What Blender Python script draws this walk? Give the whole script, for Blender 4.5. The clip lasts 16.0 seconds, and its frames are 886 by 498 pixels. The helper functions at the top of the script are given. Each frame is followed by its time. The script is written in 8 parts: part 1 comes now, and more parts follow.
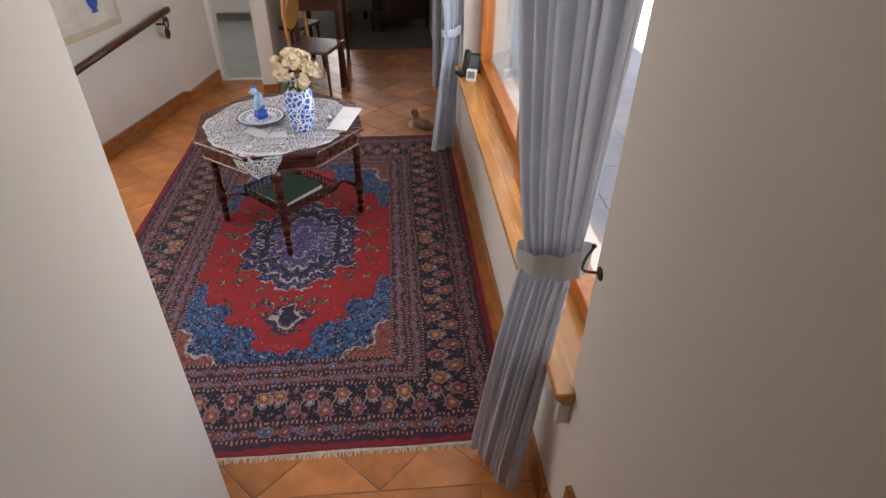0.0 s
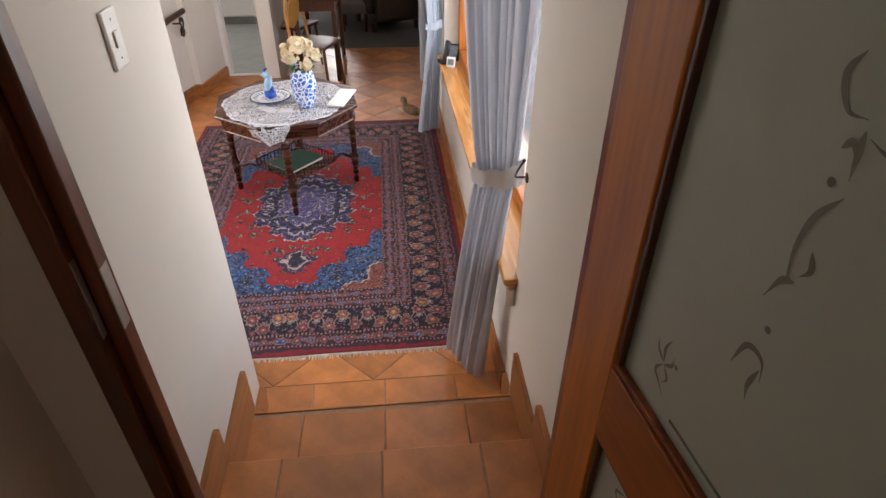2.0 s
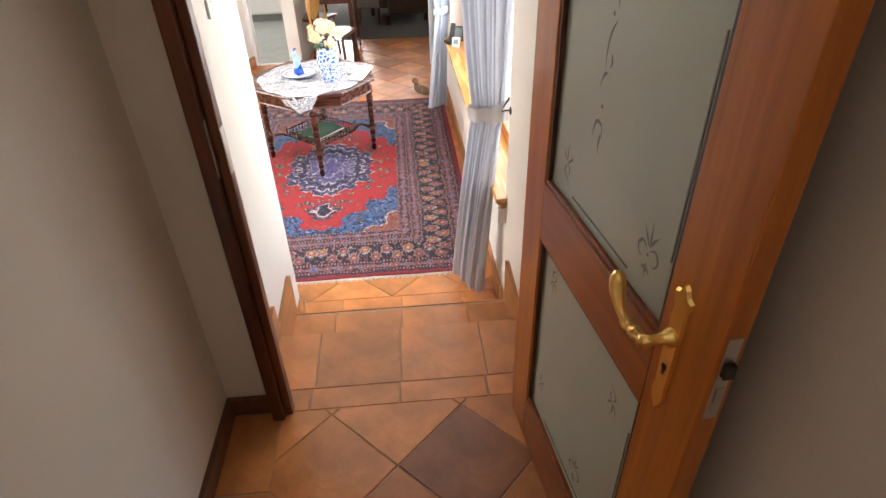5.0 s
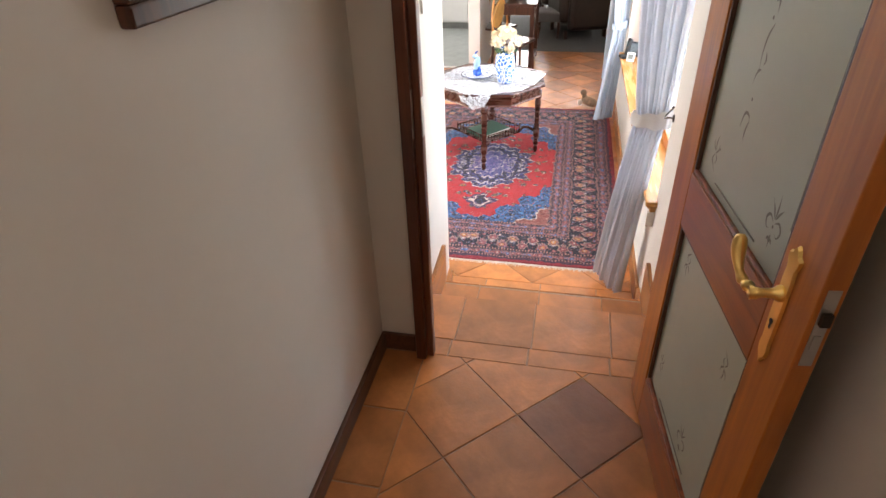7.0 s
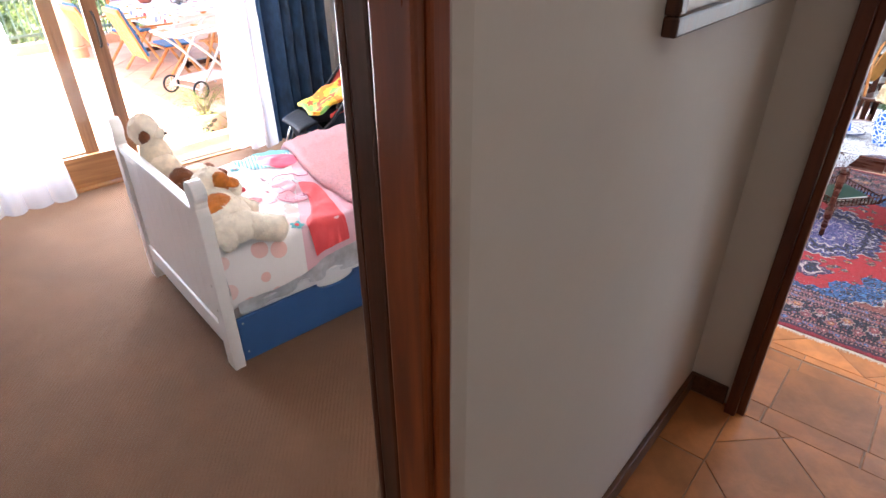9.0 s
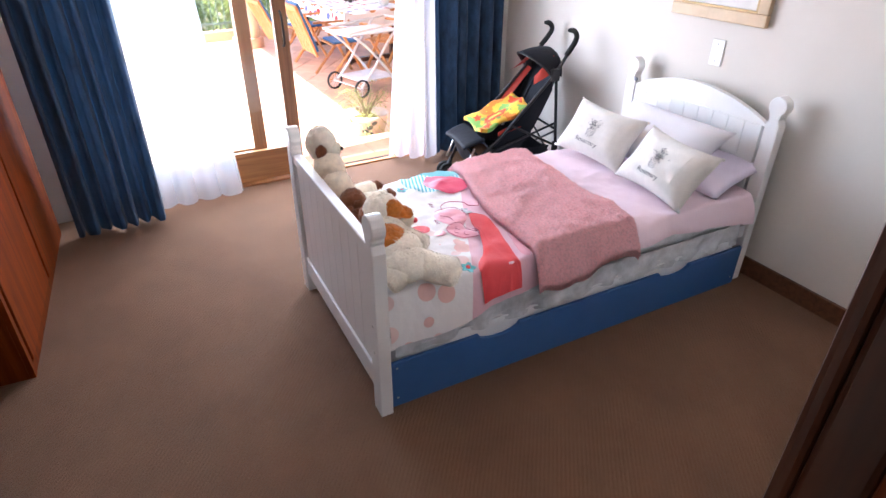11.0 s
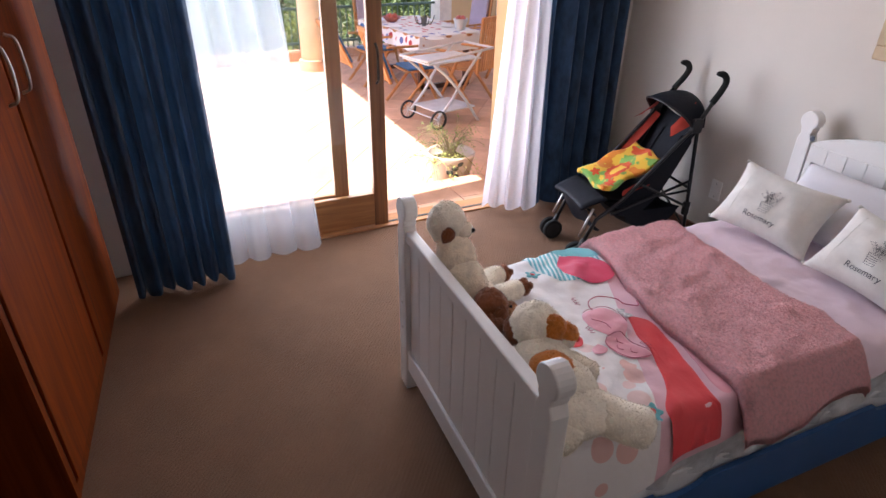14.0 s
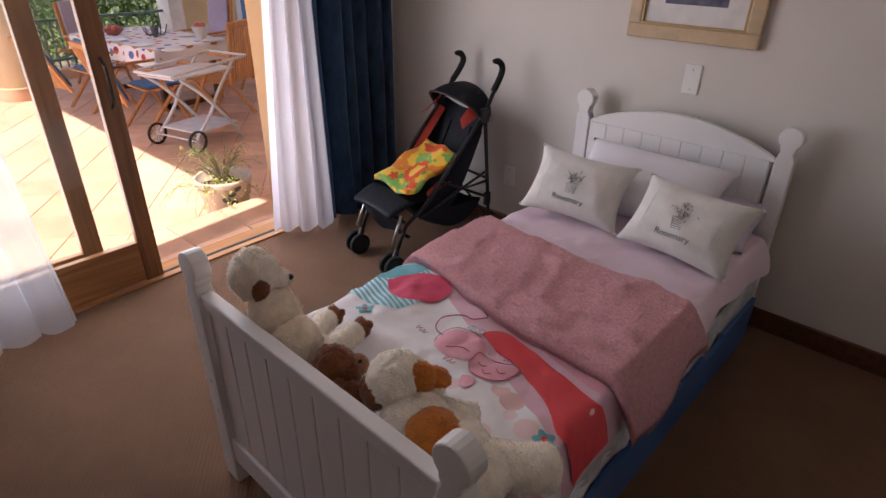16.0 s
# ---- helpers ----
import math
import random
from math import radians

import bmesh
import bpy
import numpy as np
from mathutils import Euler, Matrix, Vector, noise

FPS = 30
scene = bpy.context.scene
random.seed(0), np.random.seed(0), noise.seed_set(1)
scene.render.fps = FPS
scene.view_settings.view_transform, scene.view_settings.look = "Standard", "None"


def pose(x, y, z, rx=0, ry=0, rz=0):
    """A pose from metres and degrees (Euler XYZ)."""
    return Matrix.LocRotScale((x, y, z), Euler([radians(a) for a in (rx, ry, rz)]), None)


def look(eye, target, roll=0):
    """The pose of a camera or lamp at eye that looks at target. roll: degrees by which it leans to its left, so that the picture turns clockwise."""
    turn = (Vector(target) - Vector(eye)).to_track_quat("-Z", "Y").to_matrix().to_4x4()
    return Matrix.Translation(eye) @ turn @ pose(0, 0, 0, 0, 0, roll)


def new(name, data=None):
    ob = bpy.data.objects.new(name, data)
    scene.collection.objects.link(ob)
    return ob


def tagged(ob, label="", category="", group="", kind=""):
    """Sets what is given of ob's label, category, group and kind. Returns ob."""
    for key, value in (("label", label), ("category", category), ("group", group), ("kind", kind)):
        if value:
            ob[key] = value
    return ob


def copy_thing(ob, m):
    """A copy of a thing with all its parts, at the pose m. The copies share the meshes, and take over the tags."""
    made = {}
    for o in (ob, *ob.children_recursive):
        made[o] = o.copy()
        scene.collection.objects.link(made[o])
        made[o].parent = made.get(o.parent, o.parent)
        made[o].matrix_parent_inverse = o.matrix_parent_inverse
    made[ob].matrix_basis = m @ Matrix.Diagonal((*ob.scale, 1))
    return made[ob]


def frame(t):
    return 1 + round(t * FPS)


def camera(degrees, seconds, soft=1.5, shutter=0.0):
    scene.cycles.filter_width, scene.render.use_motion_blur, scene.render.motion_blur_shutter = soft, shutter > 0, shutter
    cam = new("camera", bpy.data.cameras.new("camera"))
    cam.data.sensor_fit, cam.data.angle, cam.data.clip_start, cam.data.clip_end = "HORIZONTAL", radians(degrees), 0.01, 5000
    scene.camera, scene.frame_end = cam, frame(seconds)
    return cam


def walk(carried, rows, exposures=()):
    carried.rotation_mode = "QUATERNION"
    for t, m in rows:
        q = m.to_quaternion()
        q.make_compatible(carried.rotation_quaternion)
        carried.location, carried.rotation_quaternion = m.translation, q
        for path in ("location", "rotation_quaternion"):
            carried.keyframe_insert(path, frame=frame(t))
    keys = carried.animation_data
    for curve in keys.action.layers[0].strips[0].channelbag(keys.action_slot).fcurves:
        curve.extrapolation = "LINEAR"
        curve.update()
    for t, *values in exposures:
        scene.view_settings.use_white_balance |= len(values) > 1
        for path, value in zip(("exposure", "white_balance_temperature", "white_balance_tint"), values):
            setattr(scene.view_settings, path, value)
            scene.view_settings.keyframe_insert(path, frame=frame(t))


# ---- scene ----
cam = camera(74.9, 16.0)
EXPOSURES = [(0, 1.8, 7200, 19), (1.0, 1.95, 7200, 19), (2.5, 2.5, 7200, 17), (6.0, 3.5, 7100, 13), (8.0, 3.4, 6500, 13), (9.0, 3.25, 6150, 15), (10.0, 3.05, 5950, 16), (12.5, 2.15, 5900, 17), (14.0, 1.65, 6350, 20), (15.0, 1.2, 6600, 22), (16.0, 0.97, 6750, 23)]
PATH = [
    (0, (-0.376, -1.234, 1.599), (-0.225, 0.382, 0.43), 0.8),
    (0.5, (-0.353, -1.383, 1.597), (-0.211, 0.244, 0.443), 0.4),
    (1, (-0.342, -1.577, 1.627), (-0.181, 0.051, 0.477), 0.9),
    (1.5, (-0.34, -1.727, 1.639), (-0.183, -0.094, 0.496), 0.4),
    (2, (-0.35, -1.868, 1.661), (-0.187, -0.238, 0.514), 0.3),
    (2.5, (-0.321, -1.985, 1.667), (-0.158, -0.353, 0.523), 0.1),
    (3, (-0.33, -2.098, 1.675), (-0.156, -0.462, 0.537), 0.4),
    (3.5, (-0.353, -2.207, 1.671), (-0.187, -0.568, 0.538), -0.2),
    (3.7, (-0.355, -2.241, 1.673), (-0.191, -0.609, 0.528), -0.4),
    (5.8, (-0.377, -2.671, 1.672), (-0.328, -1.016, 0.55), -1.8),
    (6, (-0.395, -2.709, 1.677), (-0.379, -1.044, 0.569), -1.3),
    (6.5, (-0.396, -2.771, 1.689), (-0.541, -1.103, 0.595), -1.1),
    (7, (-0.375, -2.81, 1.69), (-0.748, -1.173, 0.603), -2.0),
    (7.5, (-0.405, -2.869, 1.7), (-1.002, -1.288, 0.629), -1.7),
    (8, (-0.458, -2.926, 1.702), (-1.292, -1.443, 0.651), -1.5),
    (8.5, (-0.524, -2.972, 1.707), (-1.527, -1.589, 0.666), -1.0),
    (9, (-0.65, -3.037, 1.699), (-1.782, -1.738, 0.683), -0.4),
    (9.5, (-0.755, -3.075, 1.702), (-1.965, -1.844, 0.692), 0.1),
    (10, (-0.836, -3.049, 1.701), (-2.122, -1.894, 0.695), -0.1),
    (10.2, (-0.901, -3.024, 1.719), (-2.211, -1.905, 0.703), 0.1),
    (12.3, (-1.35, -2.929, 1.692), (-2.844, -2.026, 0.715), 0.6),
    (12.5, (-1.407, -2.918, 1.701), (-2.901, -2.017, 0.723), 0.8),
    (13, (-1.563, -2.901, 1.727), (-3.063, -2.003, 0.754), 0.8),
    (13.5, (-1.695, -2.886, 1.72), (-3.204, -1.996, 0.753), 0.9),
    (14, (-1.855, -2.925, 1.701), (-3.355, -2.019, 0.736), 1.0),
    (14.5, (-1.948, -2.927, 1.666), (-3.395, -1.932, 0.708), 1.1),
    (15, (-2.037, -2.856, 1.64), (-3.375, -1.713, 0.689), 1.1),
    (15.5, (-2.103, -2.797, 1.616), (-3.313, -1.516, 0.67), 1.0),
    (16, (-2.192, -2.793, 1.62), (-3.208, -1.352, 0.677), 0.8),
]
walk(cam, [(t, look(eye, target, roll)) for t, eye, target, roll in PATH], EXPOSURES)

# ---- world, sun, large lights ----
world = bpy.data.worlds.new("world")
scene.world = world
world.use_nodes = True
wn = world.node_tree.nodes
sky = wn.new("ShaderNodeTexSky")
sky.sky_type = "NISHITA"
sky.sun_disc = False
SUN_WAY = Vector((-0.10, -0.6, 1.1)).normalized()
sky.sun_elevation = math.asin(SUN_WAY.z)
sky.sun_rotation = math.atan2(SUN_WAY.x, SUN_WAY.y)
world.node_tree.links.new(sky.outputs[0], wn["Background"].inputs[0])
wn["Background"].inputs[1].default_value = 0.15
sun = new("sun", bpy.data.lights.new("sun", "SUN"))
sun.data.energy, sun.data.angle, sun.data.color = 5.0, radians(0.6), (1.0, 0.95, 0.88)
sun.matrix_world = look(SUN_WAY * 20, (0, 0, 0))


def area_light(name, place, target, w, h, power, colour):
    lamp = new(name, bpy.data.lights.new(name, "AREA"))
    lamp.data.shape, lamp.data.size, lamp.data.size_y = "RECTANGLE", w, h
    lamp.data.energy, lamp.data.color = power, colour
    lamp.matrix_world = look(place, target)
    return lamp


area_light("patio_daylight", (-5.12, -1.6, 1.15), (0, -1.6, 0.75), 2.5, 1.9, 30, (0.82, 0.91, 1.0))
area_light("hall_daylight", (0.32, 1.2, 1.25), (-3, 1.2, 0.4), 2.3, 1.7, 9, (0.82, 0.91, 1.0))
# added fill lamp in the left bay; no window is built there
area_light("bay_daylight", (-3.5, 1.4, 1.2), (0, 1.6, 0.0), 2.0, 1.6, 17, (0.84, 0.92, 1.0))
# added fill under the kitchen ceiling, to brighten the cabinets
area_light("kitchen_daylight", (-2.5, 5.2, 2.3), (-2.3, 5.6, 0.2), 1.2, 1.2, 5, (0.88, 0.94, 1.0))
area_light("lounge_daylight", (-0.9, 10.8, 1.2), (-0.6, 5.0, 0.0), 1.6, 1.0, 14, (0.9, 0.95, 1.0))
# added ceiling-wide fill that evens out the corridor; no fitting hangs here
area_light("corridor_light", (-0.45, -3.2, 2.46), (-0.45, -3.2, 0), 0.9, 3.2, 0.43, (1.0, 0.92, 0.82))


# ---- materials ----
def mat(name, colour, rough=0.6, metal=0.0, vary=0.12, scale=8.0, bump=0.0, bscale=120.0, stretch=(1, 1, 1), rand=0.0, spec=0.5, sheen=0.0):
    m = bpy.data.materials.new(name)
    m.use_nodes = True
    nt = m.node_tree
    n, l = nt.nodes, nt.links
    p = n["Principled BSDF"]
    p.inputs["Roughness"].default_value = rough
    p.inputs["Metallic"].default_value = metal
    p.inputs["Specular IOR Level"].default_value = spec
    p.inputs["Sheen Weight"].default_value = sheen
    tc = n.new("ShaderNodeTexCoord")
    mp = n.new("ShaderNodeMapping")
    mp.inputs["Scale"].default_value = stretch
    l.new(tc.outputs["Object"], mp.inputs[0])
    nz = n.new("ShaderNodeTexNoise")
    nz.inputs["Scale"].default_value = scale
    nz.inputs["Detail"].default_value = 6
    nz.inputs["Roughness"].default_value = 0.6
    l.new(mp.outputs[0], nz.inputs["Vector"])
    ramp = n.new("ShaderNodeMapRange")
    ramp.inputs["From Min"].default_value, ramp.inputs["From Max"].default_value = 0.3, 0.7
    ramp.inputs["To Min"].default_value, ramp.inputs["To Max"].default_value = 1 - vary, 1 + vary
    l.new(nz.outputs["Fac"], ramp.inputs["Value"])
    hsv = n.new("ShaderNodeHueSaturation")
    hsv.inputs["Color"].default_value = (*colour, 1)
    l.new(ramp.outputs[0], hsv.inputs["Value"])
    out = hsv.outputs[0]
    if rand:
        oi = n.new("ShaderNodeObjectInfo")
        r2 = n.new("ShaderNodeMapRange")
        r2.inputs["To Min"].default_value, r2.inputs["To Max"].default_value = 1 - rand, 1 + rand * 0.6
        l.new(oi.outputs["Random"], r2.inputs["Value"])
        h2 = n.new("ShaderNodeHueSaturation")
        l.new(out, h2.inputs["Color"])
        l.new(r2.outputs[0], h2.inputs["Value"])
        out = h2.outputs[0]
    l.new(out, p.inputs["Base Color"])
    if bump:
        nb = n.new("ShaderNodeTexNoise")
        nb.inputs["Scale"].default_value = bscale
        nb.inputs["Detail"].default_value = 3
        l.new(mp.outputs[0], nb.inputs["Vector"])
        b = n.new("ShaderNodeBump")
        b.inputs["Strength"].default_value = bump
        b.inputs["Distance"].default_value = 0.01
        l.new(nb.outputs["Fac"], b.inputs["Height"])
        l.new(b.outputs[0], p.inputs["Normal"])
    return m


def wood(name, dark, light, rough=0.35, axis="z", scale=1.0, rand=0.15, spec=0.5):
    m = bpy.data.materials.new(name)
    m.use_nodes = True
    nt = m.node_tree
    n, l = nt.nodes, nt.links
    p = n["Principled BSDF"]
    p.inputs["Specular IOR Level"].default_value = spec
    tc = n.new("ShaderNodeTexCoord")
    mp = n.new("ShaderNodeMapping")
    s = {"x": (1.2, 22, 22), "y": (22, 1.2, 22), "z": (22, 22, 1.2)}[axis]
    mp.inputs["Scale"].default_value = tuple(v * scale for v in s)
    l.new(tc.outputs["Object"], mp.inputs[0])
    nz = n.new("ShaderNodeTexNoise")
    nz.inputs["Scale"].default_value = 1.6
    nz.inputs["Detail"].default_value = 7
    nz.inputs["Distortion"].default_value = 0.6
    l.new(mp.outputs[0], nz.inputs["Vector"])
    cr = n.new("ShaderNodeValToRGB")
    cr.color_ramp.elements[0].position, cr.color_ramp.elements[1].position = 0.32, 0.68
    cr.color_ramp.elements[0].color = (*dark, 1)
    cr.color_ramp.elements[1].color = (*light, 1)
    l.new(nz.outputs["Fac"], cr.inputs[0])
    oi = n.new("ShaderNodeObjectInfo")
    r2 = n.new("ShaderNodeMapRange")
    r2.inputs["To Min"].default_value, r2.inputs["To Max"].default_value = 1 - rand, 1 + rand
    l.new(oi.outputs["Random"], r2.inputs["Value"])
    h2 = n.new("ShaderNodeHueSaturation")
    l.new(cr.outputs[0], h2.inputs["Color"])
    l.new(r2.outputs[0], h2.inputs["Value"])
    l.new(h2.outputs[0], p.inputs["Base Color"])
    rr = n.new("ShaderNodeMapRange")
    rr.inputs["To Min"].default_value, rr.inputs["To Max"].default_value = rough - 0.08, rough + 0.12
    l.new(nz.outputs["Fac"], rr.inputs["Value"])
    l.new(rr.outputs[0], p.inputs["Roughness"])
    b = n.new("ShaderNodeBump")
    b.inputs["Strength"].default_value = 0.08
    b.inputs["Distance"].default_value = 0.004
    l.new(nz.outputs["Fac"], b.inputs["Height"])
    l.new(b.outputs[0], p.inputs["Normal"])
    return m


M_WALL = mat("wall_plaster", (0.68, 0.63, 0.565), 0.75, vary=0.035, scale=1.6, bump=0.12, bscale=14)
M_CEIL = mat("ceiling_paint", (0.8, 0.78, 0.74), 0.85, vary=0.03, scale=2)
M_OUTWALL = mat("ochre_plaster", (0.72, 0.52, 0.28), 0.8, vary=0.06, scale=2, bump=0.2, bscale=40)
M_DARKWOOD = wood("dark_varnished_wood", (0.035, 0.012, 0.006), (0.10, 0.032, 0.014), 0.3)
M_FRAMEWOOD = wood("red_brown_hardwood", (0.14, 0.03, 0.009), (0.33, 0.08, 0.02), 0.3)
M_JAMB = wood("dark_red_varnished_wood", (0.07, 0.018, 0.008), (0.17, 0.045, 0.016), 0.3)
M_DOORWOOD = wood("orange_brown_hardwood", (0.32, 0.085, 0.012), (0.50, 0.16, 0.026), 0.3)
M_DOORWOODH = wood("orange_brown_hardwood_rail", (0.32, 0.085, 0.012), (0.50, 0.16, 0.026), 0.3, axis="y")
M_SILL = wood("honey_hardwood", (0.36, 0.15, 0.04), (0.58, 0.27, 0.075), 0.25, axis="y")
M_SKIRT = wood("skirting_hardwood", (0.25, 0.085, 0.025), (0.42, 0.17, 0.05), 0.3, axis="y")
M_DARKSKIRT = wood("dark_skirting", (0.07, 0.026, 0.013), (0.15, 0.058, 0.026), 0.35, axis="y")
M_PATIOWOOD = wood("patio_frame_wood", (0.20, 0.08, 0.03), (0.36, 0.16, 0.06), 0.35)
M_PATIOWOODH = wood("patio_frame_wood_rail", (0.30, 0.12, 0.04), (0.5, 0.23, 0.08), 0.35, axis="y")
M_WARD = wood("cherry_veneer", (0.11, 0.019, 0.003), (0.20, 0.040, 0.006), 0.6, spec=0.06)
M_TEAK = wood("teak", (0.42, 0.17, 0.05), (0.62, 0.29, 0.10), 0.5)
M_BLACK = mat("black_plastic", (0.012, 0.012, 0.014), 0.45, vary=0.1)
M_WHITEPAINT = mat("white_painted_wood", (0.78, 0.76, 0.74), 0.35, vary=0.03, scale=5, bump=0.03, bscale=60)
M_WHITEPLASTIC = mat("white_plastic", (0.8, 0.79, 0.75), 0.3, vary=0.02)
M_GROUT = mat("grout", (0.36, 0.22, 0.14), 0.9, vary=0.2, scale=30, bump=0.3, bscale=200)
M_TILE = mat("terracotta_tile", (0.50, 0.185, 0.055), 0.33, vary=0.32, scale=6, bump=0.14, bscale=22, rand=0.3)
M_PATIOTILE = mat("patio_tile", (0.66, 0.40, 0.26), 0.6, vary=0.15, scale=5, bump=0.1, bscale=40, rand=0.15)
M_PAVE = mat("pale_paving", (0.46, 0.45, 0.43), 0.8, vary=0.12, scale=3, bump=0.2, bscale=60, rand=0.1)
M_BRASS = mat("polished_brass", (0.86, 0.58, 0.2), 0.28, metal=1.0, vary=0.08, scale=20)
M_STEEL = mat("worn_steel", (0.55, 0.54, 0.52), 0.35, metal=1.0, vary=0.1, scale=20)
M_BRONZE = mat("dark_bronze", (0.06, 0.045, 0.035), 0.4, metal=0.8, vary=0.2, scale=40)


def glass_mat(name, colour=(1, 1, 1), rough=0.0, mix=0.9):
    m = bpy.data.materials.new(name)
    m.use_nodes = True
    n, l = m.node_tree.nodes, m.node_tree.links
    out = n["Material Output"]
    n.remove(n["Principled BSDF"])
    tr, gl, mx, fr = n.new("ShaderNodeBsdfTransparent"), n.new("ShaderNodeBsdfGlossy"), n.new("ShaderNodeMixShader"), n.new("ShaderNodeLayerWeight")
    tr.inputs[0].default_value = (*colour, 1)
    gl.inputs["Roughness"].default_value = rough
    fr.inputs["Blend"].default_value = 0.5
    pw, ad = n.new("ShaderNodeMath"), n.new("ShaderNodeMath")
    pw.operation, ad.operation = "POWER", "MULTIPLY_ADD"
    pw.inputs[1].default_value = 5.0
    ad.inputs[1].default_value, ad.inputs[2].default_value = 0.6, 0.03
    l.new(fr.outputs["Facing"], pw.inputs[0])
    l.new(pw.outputs[0], ad.inputs[0])
    l.new(ad.outputs[0], mx.inputs[0])
    l.new(tr.outputs[0], mx.inputs[1])
    l.new(gl.outputs[0], mx.inputs[2])
    l.new(mx.outputs[0], out.inputs[0])
    return m


M_GLASS = glass_mat("clear_glass", (0.97, 0.98, 0.97))


def cloth(name, colour, rough=0.9, trans=0.0, see=0.0, vary=0.08, scale=6, bump=0.2, bscale=300, stretch=(1, 1, 1), sheen=0.1):
    m = mat(name, colour, rough, vary=vary, scale=scale, bump=bump, bscale=bscale, stretch=stretch, sheen=sheen)
    n, l = m.node_tree.nodes, m.node_tree.links
    p, out = n["Principled BSDF"], n["Material Output"]
    src = p.outputs[0]
    if trans:
        t, mx = n.new("ShaderNodeBsdfTranslucent"), n.new("ShaderNodeMixShader")
        t.inputs[0].default_value = (*colour, 1)
        mx.inputs[0].default_value = trans
        l.new(src, mx.inputs[1])
        l.new(t.outputs[0], mx.inputs[2])
        src = mx.outputs[0]
    if see:
        t, mx = n.new("ShaderNodeBsdfTransparent"), n.new("ShaderNodeMixShader")
        mx.inputs[0].default_value = see
        l.new(src, mx.inputs[1])
        l.new(t.outputs[0], mx.inputs[2])
        src = mx.outputs[0]
    l.new(src, out.inputs[0])
    return m


M_GREYCURT = cloth("grey_blue_curtain_cloth", (0.52, 0.53, 0.58), trans=0.15, bump=0.25)
M_BLUECURT = cloth("blue_velvet_cloth", (0.017, 0.048, 0.10), vary=0.6, scale=14, trans=0.10, sheen=0.15, stretch=(1, 1, 0.5))
M_SHEER = cloth("white_sheer_cloth", (0.80, 0.86, 0.92), trans=0.3, see=0.55, vary=0.02)


# ---- building helpers ----
def box(bm, x0, y0, z0, x1, y1, z1, bevel=0.0, m=None):
    v = [bm.verts.new(p) for p in ((x0, y0, z0), (x1, y0, z0), (x1, y1, z0), (x0, y1, z0), (x0, y0, z1), (x1, y0, z1), (x1, y1, z1), (x0, y1, z1))]
    f = [bm.faces.new([v[i] for i in q]) for q in ((0, 3, 2, 1), (4, 5, 6, 7), (0, 1, 5, 4), (1, 2, 6, 5), (2, 3, 7, 6), (3, 0, 4, 7))]
    if bevel:
        es = list({e for q in f for e in q.edges})
        r = bmesh.ops.bevel(bm, geom=es, offset=bevel, segments=2, affect="EDGES", profile=0.5)
        v = list({w for q in r["faces"] for w in q.verts} | {w for w in v if w.is_valid})
    if m is not None:
        bmesh.ops.transform(bm, matrix=m, verts=v)
    return v


def mesh_of(name, bm, material, smooth=False):
    me = bpy.data.meshes.new(name)
    bm.to_mesh(me)
    bm.free()
    for q in me.polygons:
        q.use_smooth = smooth
    for mm in material if isinstance(material, (list, tuple)) else [material]:
        me.materials.append(mm)
    return me


def part(name, bm, material, parent=None, label="", smooth=False, m=None, kind=""):
    ob = new(name, mesh_of(name, bm, material, smooth))
    if parent is not None:
        ob.parent = parent
    if m is not None:
        ob.matrix_basis = m
    if label or kind:
        tagged(ob, label=label, kind=kind)
    return ob


def boxpart(name, b, material, parent=None, label="", bevel=0.0, m=None, kind=""):
    bm = bmesh.new()
    box(bm, *b, bevel=bevel)
    return part(name, bm, material, parent, label, m=m, kind=kind)


def thing(name, label, category, at=None, group="", kind=""):
    ob = new(name)
    if at is not None:
        ob.matrix_basis = at
    return tagged(ob, label, category, group, kind)


def wall(name, label, *boxes, material=None, category="wall"):
    bm = bmesh.new()
    for b in boxes:
        box(bm, *b)
    ob = part(name, bm, material or M_WALL)
    return tagged(ob, label, category, kind="structure")


def lathe(bm, prof, seg=20, m=None, cap=True):
    rings = []
    for r, z in prof:
        rings.append([bm.verts.new((r * math.cos(2 * math.pi * i / seg), r * math.sin(2 * math.pi * i / seg), z)) for i in range(seg)])
    for a, b in zip(rings, rings[1:]):
        for i in range(seg):
            bm.faces.new((a[i], a[(i + 1) % seg], b[(i + 1) % seg], b[i]))
    if cap:
        bm.faces.new(rings[0][::-1])
        bm.faces.new(rings[-1])
    vs = [v for r in rings for v in r]
    if m is not None:
        bmesh.ops.transform(bm, matrix=m, verts=vs)
    return vs


def tube(bm, pts, r, seg=8, closed=False):
    pts = [Vector(p) for p in pts]
    n = len(pts)
    rings = []
    for i, p in enumerate(pts):
        a = pts[(i - 1) % n] if closed or i else p
        b = pts[(i + 1) % n] if closed or i < n - 1 else p
        d = (b - a).normalized()
        u = d.orthogonal().normalized() if i == 0 else (rings_u - d * rings_u.dot(d)).normalized()
        rings_u = u
        w = d.cross(u)
        rr = r[i] if isinstance(r, (list, tuple)) else r
        rings.append([bm.verts.new(p + (u * math.cos(2 * math.pi * k / seg) + w * math.sin(2 * math.pi * k / seg)) * rr) for k in range(seg)])
    pairs = list(zip(rings, rings[1:])) + ([(rings[-1], rings[0])] if closed else [])
    for a, b in pairs:
        for k in range(seg):
            bm.faces.new((a[k], a[(k + 1) % seg], b[(k + 1) % seg], b[k]))
    if not closed:
        bm.faces.new(rings[0][::-1])
        bm.faces.new(rings[-1])


